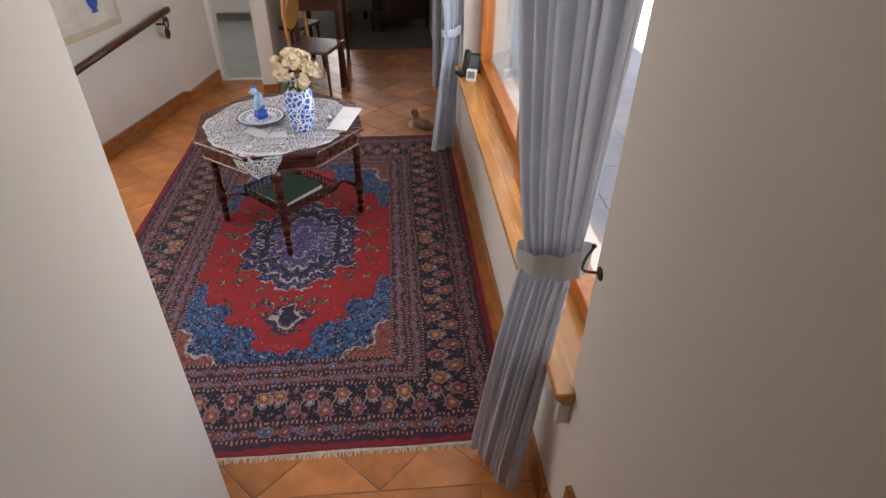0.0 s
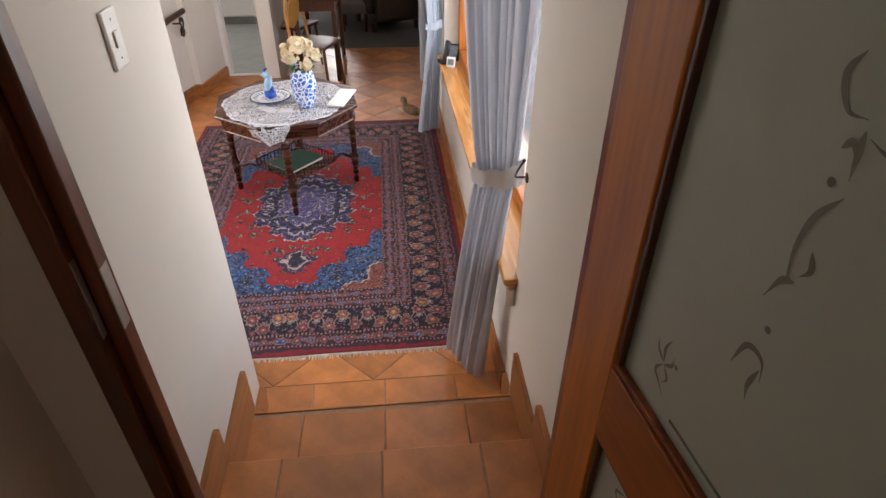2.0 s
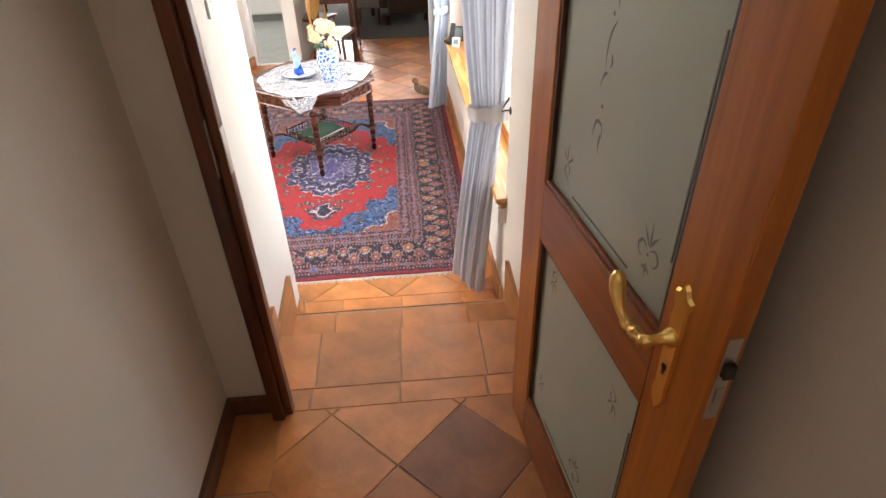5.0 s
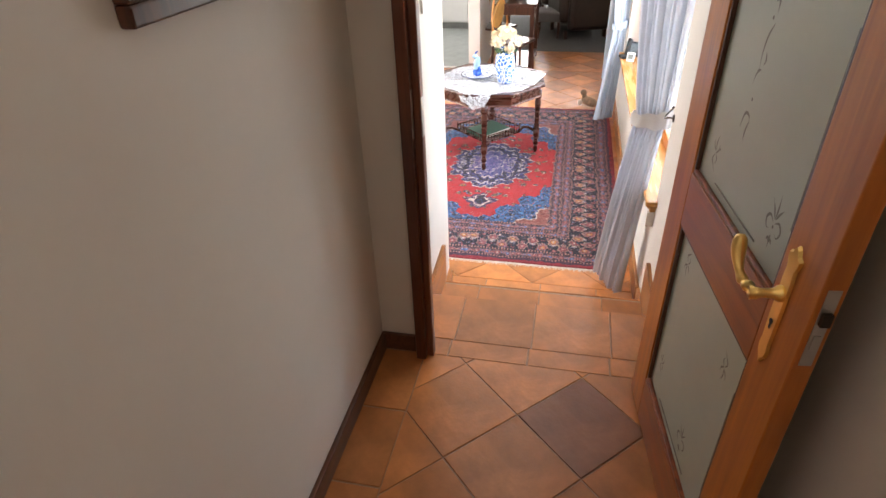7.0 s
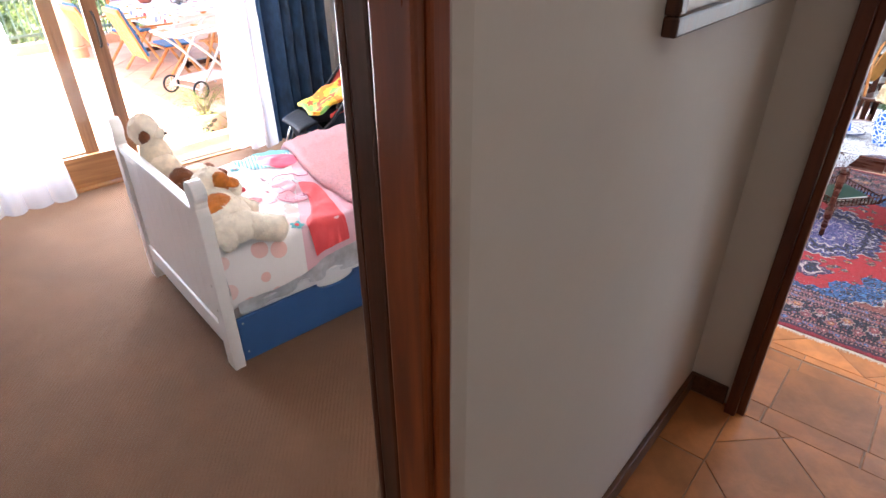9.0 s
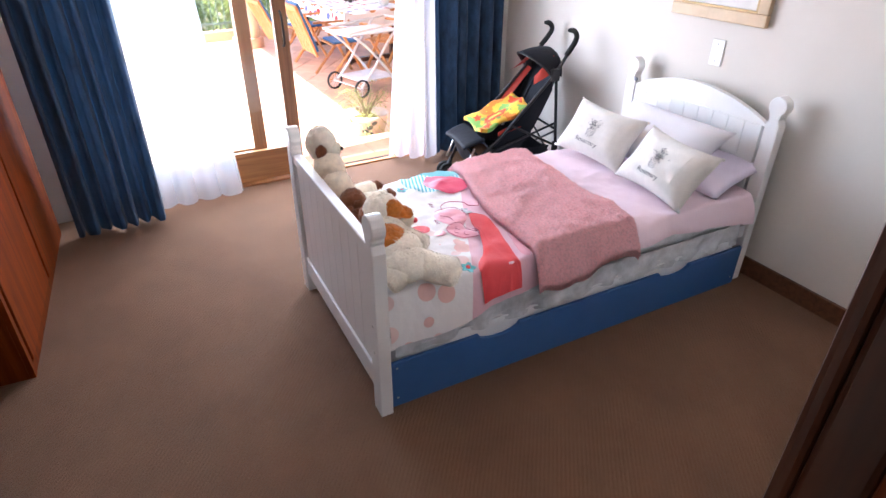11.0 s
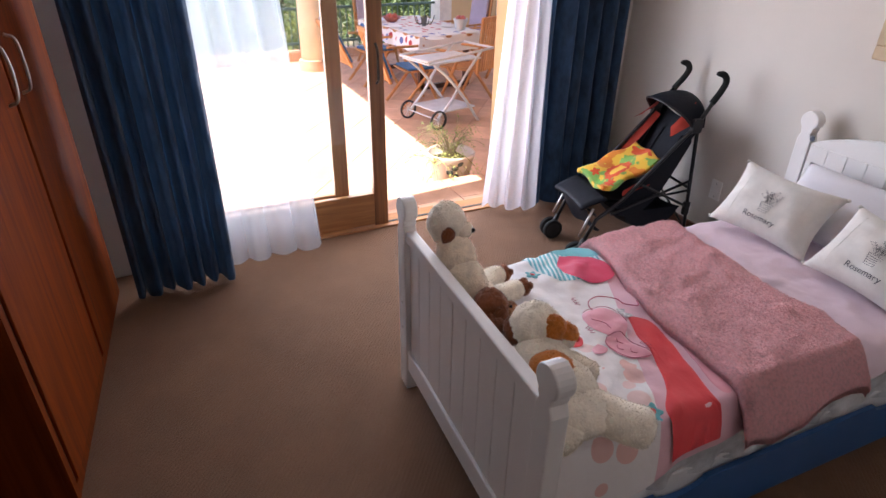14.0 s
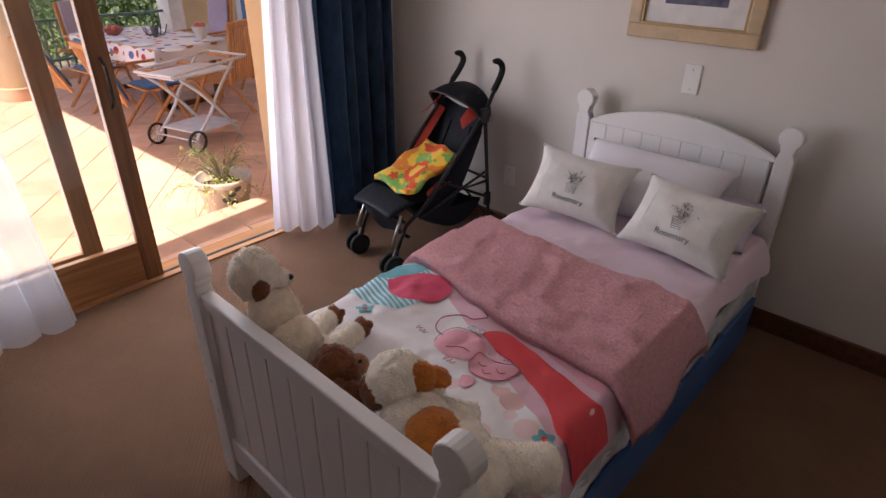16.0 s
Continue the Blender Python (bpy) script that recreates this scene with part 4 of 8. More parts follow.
# ---- hall: left wall things ----
rail = thing("handrail", "dark wooden handrail on scrolled iron brackets on the white wall", "handrail")
bm = bmesh.new()
tube(bm, [(-2.455, 2.55, 0.30), (-2.09, 3.66, 0.46)], 0.024, 10)
part("rail", bm, M_DARKWOOD, rail, smooth=True)
bm = bmesh.new()
c = Vector((-2.11, 3.58, 0.43))
tube(bm, arc([c, c + Vector((0, -0.02, -0.05)), c + Vector((0, 0.03, -0.10)), c + Vector((0, 0.07, -0.06)), c + Vector((0, 0.045, -0.02)), c + Vector((0, 0.02, -0.05))], 5), 0.007, 6)
blob(bm, c + Vector((0, 0, -0.13)), (0.02, 0.03, 0.04), rough=0.4)
tube(bm, [c + Vector((0, 0, -0.06)), c + Vector((-0.07, 0, -0.06))], 0.008, 6)
part("bracket", bm, M_BRONZE, rail, "scrolled dark iron bracket")
pic = thing("vase_picture", "framed print of a blue vase on the white wall", "picture", pose(-2.372, 2.90, 0.47, 0, 0, -15.4))
boxpart("frame", (-0.02, -0.36, 0, 0.0, 0.36, 0.9), mat("pale_gold_frame", (0.55, 0.45, 0.33), 0.4), pic, bevel=0.006)
boxpart("print", (0.001, -0.31, 0.05, 0.003, 0.31, 0.85), mat("cream_print", (0.66, 0.62, 0.55), 0.25), pic)
bm = bmesh.new()
blob(bm, (0.004, 0.12, 0.22), (0.002, 0.055, 0.08))
blob(bm, (0.004, 0.12, 0.315), (0.002, 0.06, 0.012))
blob(bm, (0.004, 0.12, 0.135), (0.002, 0.035, 0.012))
part("vase_image", bm, mat("blue_print_ink", (0.03, 0.11, 0.45), 0.4), pic, "blue printed vase")

kit = thing("kitchen_cabinet", "white kitchen base cabinet with worktop on the kitchen floor", "cabinet", pose(-2.5, 6.4, LOW))
boxpart("carcass", (0, 0, 0.1, 1.1, 0.55, 0.86), M_WHITEPAINT, kit)
boxpart("plinth", (0, 0.05, 0, 1.1, 0.5, 0.099), mat("grey_plinth", (0.3, 0.3, 0.3), 0.5), kit)
boxpart("worktop", (-0.02, -0.03, 0.861, 1.12, 0.56, 0.9), mat("worktop", (0.5, 0.5, 0.48), 0.3), kit, bevel=0.004)
for i in range(2):
    boxpart("door", (0.02 + i * 0.54, -0.02, 0.12, 0.54 + i * 0.54, -0.001, 0.68), M_WHITEPAINT, kit, bevel=0.003)
    boxpart("drawer", (0.02 + i * 0.54, -0.02, 0.69, 0.54 + i * 0.54, -0.001, 0.84), M_WHITEPAINT, kit, bevel=0.003)
    bm = bmesh.new()
    blob(bm, (0.48 + i * 0.14, -0.03, 0.5), (0.012, 0.012, 0.012))
    part("knob", bm, M_BRONZE, kit)
dt = tagged(new("trim_kitchen_door"), "white painted kitchen door frame", "door frame", kind="structure")
boxpart("jamb", (-2.02, 4.29, LOW, -1.95, 4.42, 1.74), M_WHITEPAINT, dt, bevel=0.003)
boxpart("threshold", (-1.95, 4.29, LOW, -1.53, 4.33, LOW + 0.012), M_WHITEPAINT, dt)

# console table with ornaments and chairs along the passage
cons = thing("console_table", "dark wooden console table against the passage wall", "console table", pose(-1.24, 4.0, LOW))
boxpart("top", (0, 0, 0.77, 0.46, 1.0, 0.80), M_DARKWOOD, cons, bevel=0.006)
boxpart("apron", (0.03, 0.03, 0.68, 0.43, 0.97, 0.769), M_DARKWOOD, cons)
for x, y in ((0.03, 0.03), (0.39, 0.03), (0.03, 0.93), (0.39, 0.93)):
    boxpart("leg", (x, y, 0, x + 0.045, y + 0.045, 0.68), M_DARKWOOD, cons, bevel=0.006)
boxpart("stretcher", (0.395, 0.08, 0.06, 0.43, 0.93, 0.10), M_DARKWOOD, cons)
for x, y, s, c in ((-1.06, 4.2, 0.10, (0.10, 0.04, 0.02)), (-1.11, 4.5, 0.08, (0.5, 0.42, 0.3)), (-1.01, 4.75, 0.12, (0.06, 0.03, 0.02))):
    j = thing("jar", "turned dark wooden jar with lid on the console table", "jar", pose(x, y, LOW + 0.801))
    bm = bmesh.new()
    lathe(bm, [(s * 0.4, 0), (s * 0.6, 0.02), (s * 0.75, s), (s * 0.5, s * 1.8), (s * 0.25, s * 2.1), (s * 0.3, s * 2.2), (s * 0.05, s * 2.6)], 18)
    part("body", bm, mat("jar_glaze", c, 0.4), j, smooth=True)
guitar = thing("cane_back_chair", "bentwood chair with cane back beside the console table", "chair", pose(-1.02, 3.84, LOW, 0, 0, 70))
M_CANE = mat("golden_cane", (0.5, 0.24, 0.06), 0.5, vary=0.2)
bm = bmesh.new()
tube(bm, arc([(-0.17, 0.14, 0.44), (-0.16, 0.17, 0.75), (0, 0.2, 0.93), (0.16, 0.17, 0.75), (0.17, 0.14, 0.44)], 6), 0.013, 8)
part("back_frame", bm, M_TEAK, guitar, smooth=True)
bm = bmesh.new()
lathe(bm, [(0.0, 0), (0.11, 0.0), (0.12, 0.01), (0.11, 0.02), (0.0, 0.02)], 18, m=pose(0, 0.185, 0.72, 90 + 8, 0, 0) @ Matrix.Diagonal((1, 1.3, 1, 1)), cap=False)
part("cane_panel", bm, M_CANE, guitar, "golden cane back panel")
boxpart("seat", (-0.19, -0.2, 0.43, 0.19, 0.19, 0.46), M_DARKWOOD, guitar, bevel=0.01)
for x, y in ((-0.16, -0.17), (0.16, -0.17), (-0.16, 0.15), (0.16, 0.15)):
    bm = bmesh.new()
    tube(bm, [(x, y, 0.43), (x * 1.1, y * 1.15, 0)], [0.016, 0.012], 8)
    part("leg", bm, M_DARKWOOD, guitar)
chair_b = copy_thing(guitar, pose(-1.30, 4.55, LOW, 0, 0, 60) @ pose(0, 0, 0))
tagged(chair_b, "dark bentwood chair with cane back near the console table")
basket = thing("flower_pot", "terracotta flower pot with a rim standing on the passage floor", "flower pot", pose(-1.16, 3.74, LOW))
bm = bmesh.new()
lathe(bm, [(0.07, 0), (0.1, 0.17), (0.112, 0.17), (0.115, 0.21), (0.1, 0.21), (0.09, 0.1)], 20)
part("pot", bm, mat("terracotta_pot", (0.5, 0.22, 0.1), 0.8), basket, smooth=True)

# lounge furniture
M_LEATHER = mat("dark_brown_leather", (0.035, 0.018, 0.012), 0.4, vary=0.3, bump=0.1, bscale=60)
M_GREYFAB = mat("grey_upholstery", (0.17, 0.15, 0.14), 0.9, bump=0.2)


def armchair(at, label):
    th = thing("armchair", label, "armchair", at)
    boxpart("seat", (-0.3, -0.3, 0.2, 0.3, 0.3, 0.45), M_LEATHER, th, bevel=0.05)
    boxpart("backrest", (-0.32, 0.22, 0.2, 0.32, 0.42, 0.98), M_LEATHER, th, bevel=0.07)
    for s in (-1, 1):
        boxpart("armrest", (s * 0.38 - 0.08, -0.32, 0.12, s * 0.38 + 0.08, 0.32, 0.62), M_LEATHER, th, bevel=0.06)
    for x in (-0.32, 0.32):
        for y in (-0.26, 0.32):
            boxpart("foot", (x - 0.025, y - 0.025, 0, x + 0.025, y + 0.025, 0.12), M_DARKWOOD, th)
    return th


LZ = LOW - 0.01
armchair(pose(-0.28, 6.35, LZ, 0, 0, 110), "dark brown leather armchair in the dim lounge")
armchair(pose(-0.6, 7.7, LZ, 0, 0, 180), "dark brown leather armchair with cushions farther into the lounge")
armchair(pose(-1.9, 7.9, LZ, 0, 0, 215), "dark brown leather armchair by the lounge window")
stool = thing("footstool", "grey upholstered footstool on short dark legs in the lounge", "footstool", pose(-0.72, 6.15, LZ))
boxpart("seat", (-0.17, -0.2, 0.22, 0.17, 0.2, 0.36), M_GREYFAB, stool, bevel=0.03)
for x in (-0.14, 0.14):
    for y in (-0.17, 0.17):
        boxpart("leg", (x - 0.015, y - 0.015, 0, x + 0.015, y + 0.015, 0.22), M_DARKWOOD, stool)
lw = tagged(new("window_2"), "bright lounge window with dark bars", "window", kind="structure")
# solid pane with its own glow in place of daylight coming through
boxpart("pane", (-1.5, 10.96, 0.3, 0.0, 10.98, 1.5), mat("glowing_pane", (0.9, 0.95, 1.0), 0.4), lw)
M_GLOW = bpy.data.materials["glowing_pane"]
M_GLOW.node_tree.nodes["Principled BSDF"].inputs["Emission Color"].default_value = (0.85, 0.93, 1.0, 1)
M_GLOW.node_tree.nodes["Principled BSDF"].inputs["Emission Strength"].default_value = 1.6
for b in ((-1.55, 10.93, 0.25, 0.05, 10.955, 0.3), (-1.0, 10.93, 0.3, -0.94, 10.955, 1.5), (-0.5, 10.93, 0.3, -0.46, 10.955, 1.5)):
    boxpart("window_frame", b, M_DARKWOOD, lw)

# ---- glazed door ----
door = tagged(new("door_1"), "open orange brown hardwood door with etched frosted glass panes", "door", kind="structure")
DT = 0.04
door.matrix_basis = Matrix.Translation((-0.035, -1.12, 0.008)) @ pose(0, 0, 0, 0, 0, -90 + 6.3)
# local x runs from the hinge to the lock; local y = 0 is the face towards the corridor (the thickness lies behind it)
M_FROST = mat("frosted_glass", (0.56, 0.61, 0.53), 0.38, vary=0.05, scale=3, spec=0.35)
n_ = M_FROST.node_tree.nodes["Principled BSDF"]
n_.inputs["Transmission Weight"].default_value = 0.25
M_ETCH = mat("clear_etched_line", (0.20, 0.20, 0.165), 0.3)
bars = [("stile", 0.0, 0.0, 0.135, 2.02, M_DOORWOOD), ("lock_stile", 0.70, 0.0, 0.84, 2.02, M_DOORWOOD),
        ("mid_rail", 0.135, 0.81, 0.70, 0.975, M_DOORWOODH), ("bottom_rail", 0.135, 0.0, 0.70, 0.185, M_DOORWOODH), ("top_rail", 0.135, 1.90, 0.70, 2.02, M_DOORWOODH)]
M_DOORRAIL = wood("door_rail_wood", (0.25, 0.058, 0.012), (0.41, 0.115, 0.024), 0.3, axis="x")
for nme, x0, z0, x1, z1, mt in bars:
    boxpart(nme, (x0, 0, z0, x1, DT, z1), M_DOORRAIL if "rail" in nme else M_DOORWOOD, door, bevel=0.003)
for z0, z1 in ((0.185, 0.81), (0.975, 1.90)):
    boxpart("pane", (0.132, 0.017, z0 - 0.003, 0.703, 0.023, z1 + 0.003), M_FROST, door, "frosted glass pane")
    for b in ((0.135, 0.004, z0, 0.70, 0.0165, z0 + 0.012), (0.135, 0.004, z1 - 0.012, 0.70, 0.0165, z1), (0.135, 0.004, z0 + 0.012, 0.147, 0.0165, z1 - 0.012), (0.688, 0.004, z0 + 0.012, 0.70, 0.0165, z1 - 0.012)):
        # bottom bead lighter: light on its upper side is put into the wood colour
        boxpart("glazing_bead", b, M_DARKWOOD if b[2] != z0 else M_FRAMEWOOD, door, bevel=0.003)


def etched(cx, cz, s, curves, turn=0, flip=1, dots=()):
    """Tapering scroll strokes lying on the pane, around (cx, cz)."""
    bm = bmesh.new()
    a = radians(turn)

    def at(x, z):
        x *= flip
        return (cx + s * (x * math.cos(a) - z * math.sin(a)), 0.0155, cz + s * (x * math.sin(a) + z * math.cos(a)))

    for c in curves:
        pts = arc([at(*q) for q in c], 6)
        n = len(pts)
        tube(bm, pts, [s * 0.010 + s * 0.085 * math.sin(math.pi * (i / (n - 1)) ** 0.7) ** 1.5 for i in range(n)], 6)
    for q in dots:
        blob(bm, at(*q), (s * 0.11, 0.001, s * 0.11), seg=8, rings=5)
    for v in bm.verts:
        v.co.y = 0.0163 + (v.co.y - 0.0155) * 0.06
    part("etched_motif", bm, M_ETCH, door, "clear etched scroll motif")


FLEUR = [[(0, 0.2), (0.05, 0.9), (0, 1.7)], [(-0.05, 0.2), (-0.35, 0.7), (-0.75, 1.15)], [(0.05, 0.2), (0.35, 0.7), (0.75, 1.15)], [(-0.1, 0), (-0.6, 0.25), (-0.95, -0.15), (-0.7, -0.6), (-0.4, -0.5)],
         [(0.1, 0), (0.6, 0.25), (0.95, -0.15), (0.7, -0.6), (0.4, -0.5)], [(0, -0.7), (0.0, -1.1), (0.03, -1.6)], [(-0.35, -1.2), (-0.15, -1.0), (0, -1.35)], [(0.35, -1.2), (0.15, -1.0), (0, -1.35)]]
SPRAY = [[(0, 0), (-0.1, 0.7), (0.15, 1.3)], [(0, 0), (-0.5, 0.35), (-0.6, 0.8)], [(0.05, -0.1), (0.5, 0.3), (0.55, 0.75)], [(0, -0.1), (-0.35, -0.7), (0.1, -1.1), (0.55, -1.5)], [(0.1, -0.1), (0.45, -0.5), (0.25, -0.9)]]
WAVE = [[(0.6, 2.0), (0.15, 1.3), (0.0, 0.4), (0.1, -0.4)], [(0.35, -0.3), (0.0, -0.5), (-0.3, -1.2)], [(0.45, 0.6), (0.6, 0.2), (0.4, -0.1)]]
HOOK = [[(-0.6, -0.5), (-0.3, 0.4), (0.3, 0.4), (0.5, -0.2)], [(0.35, 0.1), (0.2, -0.6), (0.3, -1.1)]]
SCROLL = [[(0.2, 1.8), (0.05, 1.1), (-0.1, 0.5)], [(-0.4, 1.5), (-0.2, 1.0), (-0.1, 0.4)], [(-0.7, 0.6), (-0.95, 0.1), (-0.6, -0.5), (-0.1, -0.5)], [(0.5, 0.1), (0.85, -0.4), (0.6, -0.9), (0.1, -0.8)], [(-0.05, -0.7), (0.0, -1.2), (0.05, -1.7)], [(-0.4, -1.2), (-0.2, -1.0), (0.0, -1.3)]]
etched(0.225, 1.075, 0.034, SPRAY, dots=((0.75, 0.45),))
etched(0.600, 1.085, 0.036, FLEUR, dots=((0, -0.25),))
etched(0.350, 1.200, 0.040, HOOK, dots=((0.1, 1.3),))
etched(0.345, 1.330, 0.042, WAVE)
etched(0.365, 1.500, 0.042, SCROLL, dots=((-0.3, -1.9),))
etched(0.400, 1.690, 0.040, SCROLL, turn=180)
etched(0.600, 1.800, 0.034, FLEUR, turn=180)
etched(0.225, 1.810, 0.034, SPRAY, flip=-1, turn=180)
etched(0.480, 0.290, 0.034, FLEUR)
etched(0.220, 0.725, 0.032, SPRAY, turn=180, flip=-1)
etched(0.205, 0.330, 0.030, SPRAY)
etched(0.590, 0.680, 0.030, SPRAY, turn=180)
for x0, x1, z in ((0.27, 0.545, 1.008), (0.26, 0.545, 0.218)):
    bm = bmesh.new()
    tube(bm, [(x0, 0.0163, z), (x1, 0.0163, z)], 0.0022, 4)
    tube(bm, [(0.668, 0.0163, z + 0.10), (0.668, 0.0163, z + 0.46)], 0.0022, 4)
    part("etched_line", bm, M_ETCH, door)
# brass lever handle
bm = bmesh.new()
pr = [(0, -0.135), (0.007, -0.122), (0.012, -0.116), (0.0165, -0.100), (0.0135, -0.082), (0.0155, -0.02), (0.0155, 0.06), (0.0135, 0.085), (0.019, 0.098), (0.021, 0.110), (0.011, 0.114), (0.006, 0.125), (0, 0.130)]
pts = [(x, z) for x, z in pr] + [(-x, z) for x, z in pr[-2:0:-1]]
fr = [bm.verts.new((0.745 + x, -0.006, 0.99 + z)) for x, z in pts]
bk = [bm.verts.new((0.745 + x * 1.12, 0.0, 0.99 + z * 1.03)) for x, z in pts]
bm.faces.new(fr)
for i in range(len(pts)):
    bm.faces.new((fr[i], bk[i], bk[(i + 1) % len(pts)], fr[(i + 1) % len(pts)]))
bmesh.ops.recalc_face_normals(bm, faces=bm.faces[:])
part("handle_plate", bm, M_BRASS, door, "polished brass handle plate")
bm = bmesh.new()
tube(bm, [(0.745, 0, 1.02), (0.745, -0.012, 1.02), (0.745, -0.02, 1.02), (0.745, -0.04, 1.02), (0.745, -0.062, 1.02)], [0.017, 0.016, 0.010, 0.009, 0.013], 14)
tube(bm, arc([(0.752, -0.052, 1.020), (0.725, -0.055, 1.018), (0.700, -0.057, 1.014), (0.672, -0.058, 1.024), (0.650, -0.058, 1.050), (0.640, -0.057, 1.082)], 5),
     [0.010, 0.011, 0.010, 0.009, 0.009, 0.0115, 0.012, 0.0115, 0.009, 0.008, 0.010, 0.011, 0.010, 0.009, 0.0085, 0.009, 0.010, 0.011, 0.012, 0.0135, 0.014, 0.0145, 0.0145, 0.014, 0.012, 0.007], 12)
part("lever", bm, M_BRASS, door, "curved brass door lever", smooth=True)
bm = bmesh.new()
tube(bm, [(0.745, -0.0065, 0.955), (0.745, -0.0075, 0.955)], 0.006, 10)
box(bm, 0.742, -0.0075, 0.938, 0.748, -0.0065, 0.955)
part("keyhole", bm, M_BLACK, door)
boxpart("lock_plate", (0.8405, 0.009, 0.935, 0.8425, 0.031, 1.10), M_STEEL, door, "worn steel lock plate", bevel=0.0008)
boxpart("latch", (0.8425, 0.012, 1.03, 0.852, 0.028, 1.055), M_BRONZE, door)
boxpart("bolt", (0.8425, 0.014, 0.975, 0.845, 0.026, 1.005), M_STEEL, door)
bm = bmesh.new()
tube(bm, [(0.745, DT, 1.02), (0.745, DT + 0.05, 1.02), (0.70, DT + 0.052, 1.025)], 0.009, 10)
part("rear_lever", bm, M_BRASS, door, smooth=True)

# door frames
fr1 = tagged(new("trim_door_frame"), "dark varnished hardwood frame of the glazed door", "door frame", kind="structure")
JX = -0.008
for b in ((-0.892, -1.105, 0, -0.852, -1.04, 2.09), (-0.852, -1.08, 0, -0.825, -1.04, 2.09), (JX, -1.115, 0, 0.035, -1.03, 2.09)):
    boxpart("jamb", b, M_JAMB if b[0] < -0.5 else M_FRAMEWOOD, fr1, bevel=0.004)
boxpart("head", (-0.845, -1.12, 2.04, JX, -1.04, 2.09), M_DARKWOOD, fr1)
boxpart("strike_plate", (-0.8535, -1.1, 0.97, -0.8505, -1.085, 1.13), M_STEEL, fr1)
boxpart("strike_plate", (-0.826, -1.078, 0.97, -0.8235, -1.052, 1.10), M_STEEL, fr1)
fr2 = tagged(new("trim_bedroom_frame"), "red brown varnished hardwood frame of the bedroom doorway", "door frame", kind="structure")
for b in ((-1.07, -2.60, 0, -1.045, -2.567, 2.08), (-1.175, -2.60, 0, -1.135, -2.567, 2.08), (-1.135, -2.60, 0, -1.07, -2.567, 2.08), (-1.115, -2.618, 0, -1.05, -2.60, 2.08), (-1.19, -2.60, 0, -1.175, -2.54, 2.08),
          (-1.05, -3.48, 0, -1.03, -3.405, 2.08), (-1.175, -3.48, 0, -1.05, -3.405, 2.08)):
    # room-side pieces of the jamb at y = -2.6 are darker than the rest
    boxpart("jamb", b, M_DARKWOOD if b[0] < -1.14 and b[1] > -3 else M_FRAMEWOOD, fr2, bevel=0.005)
boxpart("head", (-1.175, -3.405, 2.05, -1.03, -2.60, 2.08), M_FRAMEWOOD, fr2)
boxpart("threshold", (-1.19, -3.405, -0.01, -1.10, -2.60, 0.004), M_FRAMEWOOD, fr2)

# skirtings
def skirting(name, label, boxes, material):
    s = tagged(new(name), label, "skirting", kind="structure")
    for b in boxes:
        boxpart("board", b, material, s, bevel=0.004)
    return s


skirting("baseboard_corridor", "dark stained wooden skirting along the corridor wall", [(-1.05, -2.525, 0, -1.032, -1.066, 0.085), (-1.05, -1.066, 0, -0.905, -1.05, 0.085), (0.185, -5.0, 0, 0.20, -1.25, 0.085)], M_DARKSKIRT)
skirting("baseboard_hall", "orange brown hardwood skirting along the hall walls", [(0.08, -0.14, LOW, 0.10, 4.6, LOW + 0.11), (-3.6, 2.632, LOW, -2.45, 2.65, LOW + 0.11), (-3.6, 0.15, LOW, -1.12, 0.17, LOW + 0.11), (-1.53, 3.93, LOW, -1.39, 3.95, LOW + 0.08)], M_SKIRT)


for nme, p in (("baseboard_left", [(-2.45, 2.635), (-2.428, 2.635), (-2.135, 3.70), (-2.155, 3.715)]), ("baseboard_passage", [(-2.155, 3.70), (-2.082, 3.70), (-1.972, 4.27), (-1.99, 4.27), (-2.10, 3.722), (-2.155, 3.722)])):
    bm = bmesh.new()
    prism(bm, p, LOW, LOW + 0.115)
    bmesh.ops.recalc_face_normals(bm, faces=bm.faces[:])
    tagged(part(nme, bm, M_SKIRT), "orange brown hardwood skirting along the hall wall", "skirting", kind="structure")


def stair_skirt(side, x):
    s = tagged(new("baseboard_steps"), "orange brown hardwood skirting stepping down beside the stairs", "skirting", kind="structure")
    for y0, y1, z0, z1 in ((-1.03, -0.64, 0.0, 0.10), (-0.66, -0.30, -0.165, 0.0), (-0.32, -0.14 if side < 0 else -0.16, -0.33, -0.19)):
        bm = bmesh.new()
        t = 0.018
        xs = (x, x + t) if side < 0 else (x - t, x)
        top = z1 + 0.02
        pts = [(y0, z0), (y1, z0), (y1, z1 + 0.05), (y1 - 0.02, top + 0.035), (y0 + 0.0, top)]
        if z0 < -0.2:
            pts = [(y0, z0), (y1, z0), (y1, z0 + 0.12), (y0, z0 + 0.12)]
        a = [bm.verts.new((xs[0], p, q)) for p, q in pts]
        b = [bm.verts.new((xs[1], p, q)) for p, q in pts]
        bm.faces.new(a)
        bm.faces.new(b[::-1])
        for i in range(len(pts)):
            bm.faces.new((a[i], b[i], b[(i + 1) % len(pts)], a[(i + 1) % len(pts)]))
        bmesh.ops.recalc_face_normals(bm, faces=bm.faces[:])
        part("board", bm, M_SKIRT, s)


stair_skirt(-1, -0.95)
stair_skirt(1, 0.10)

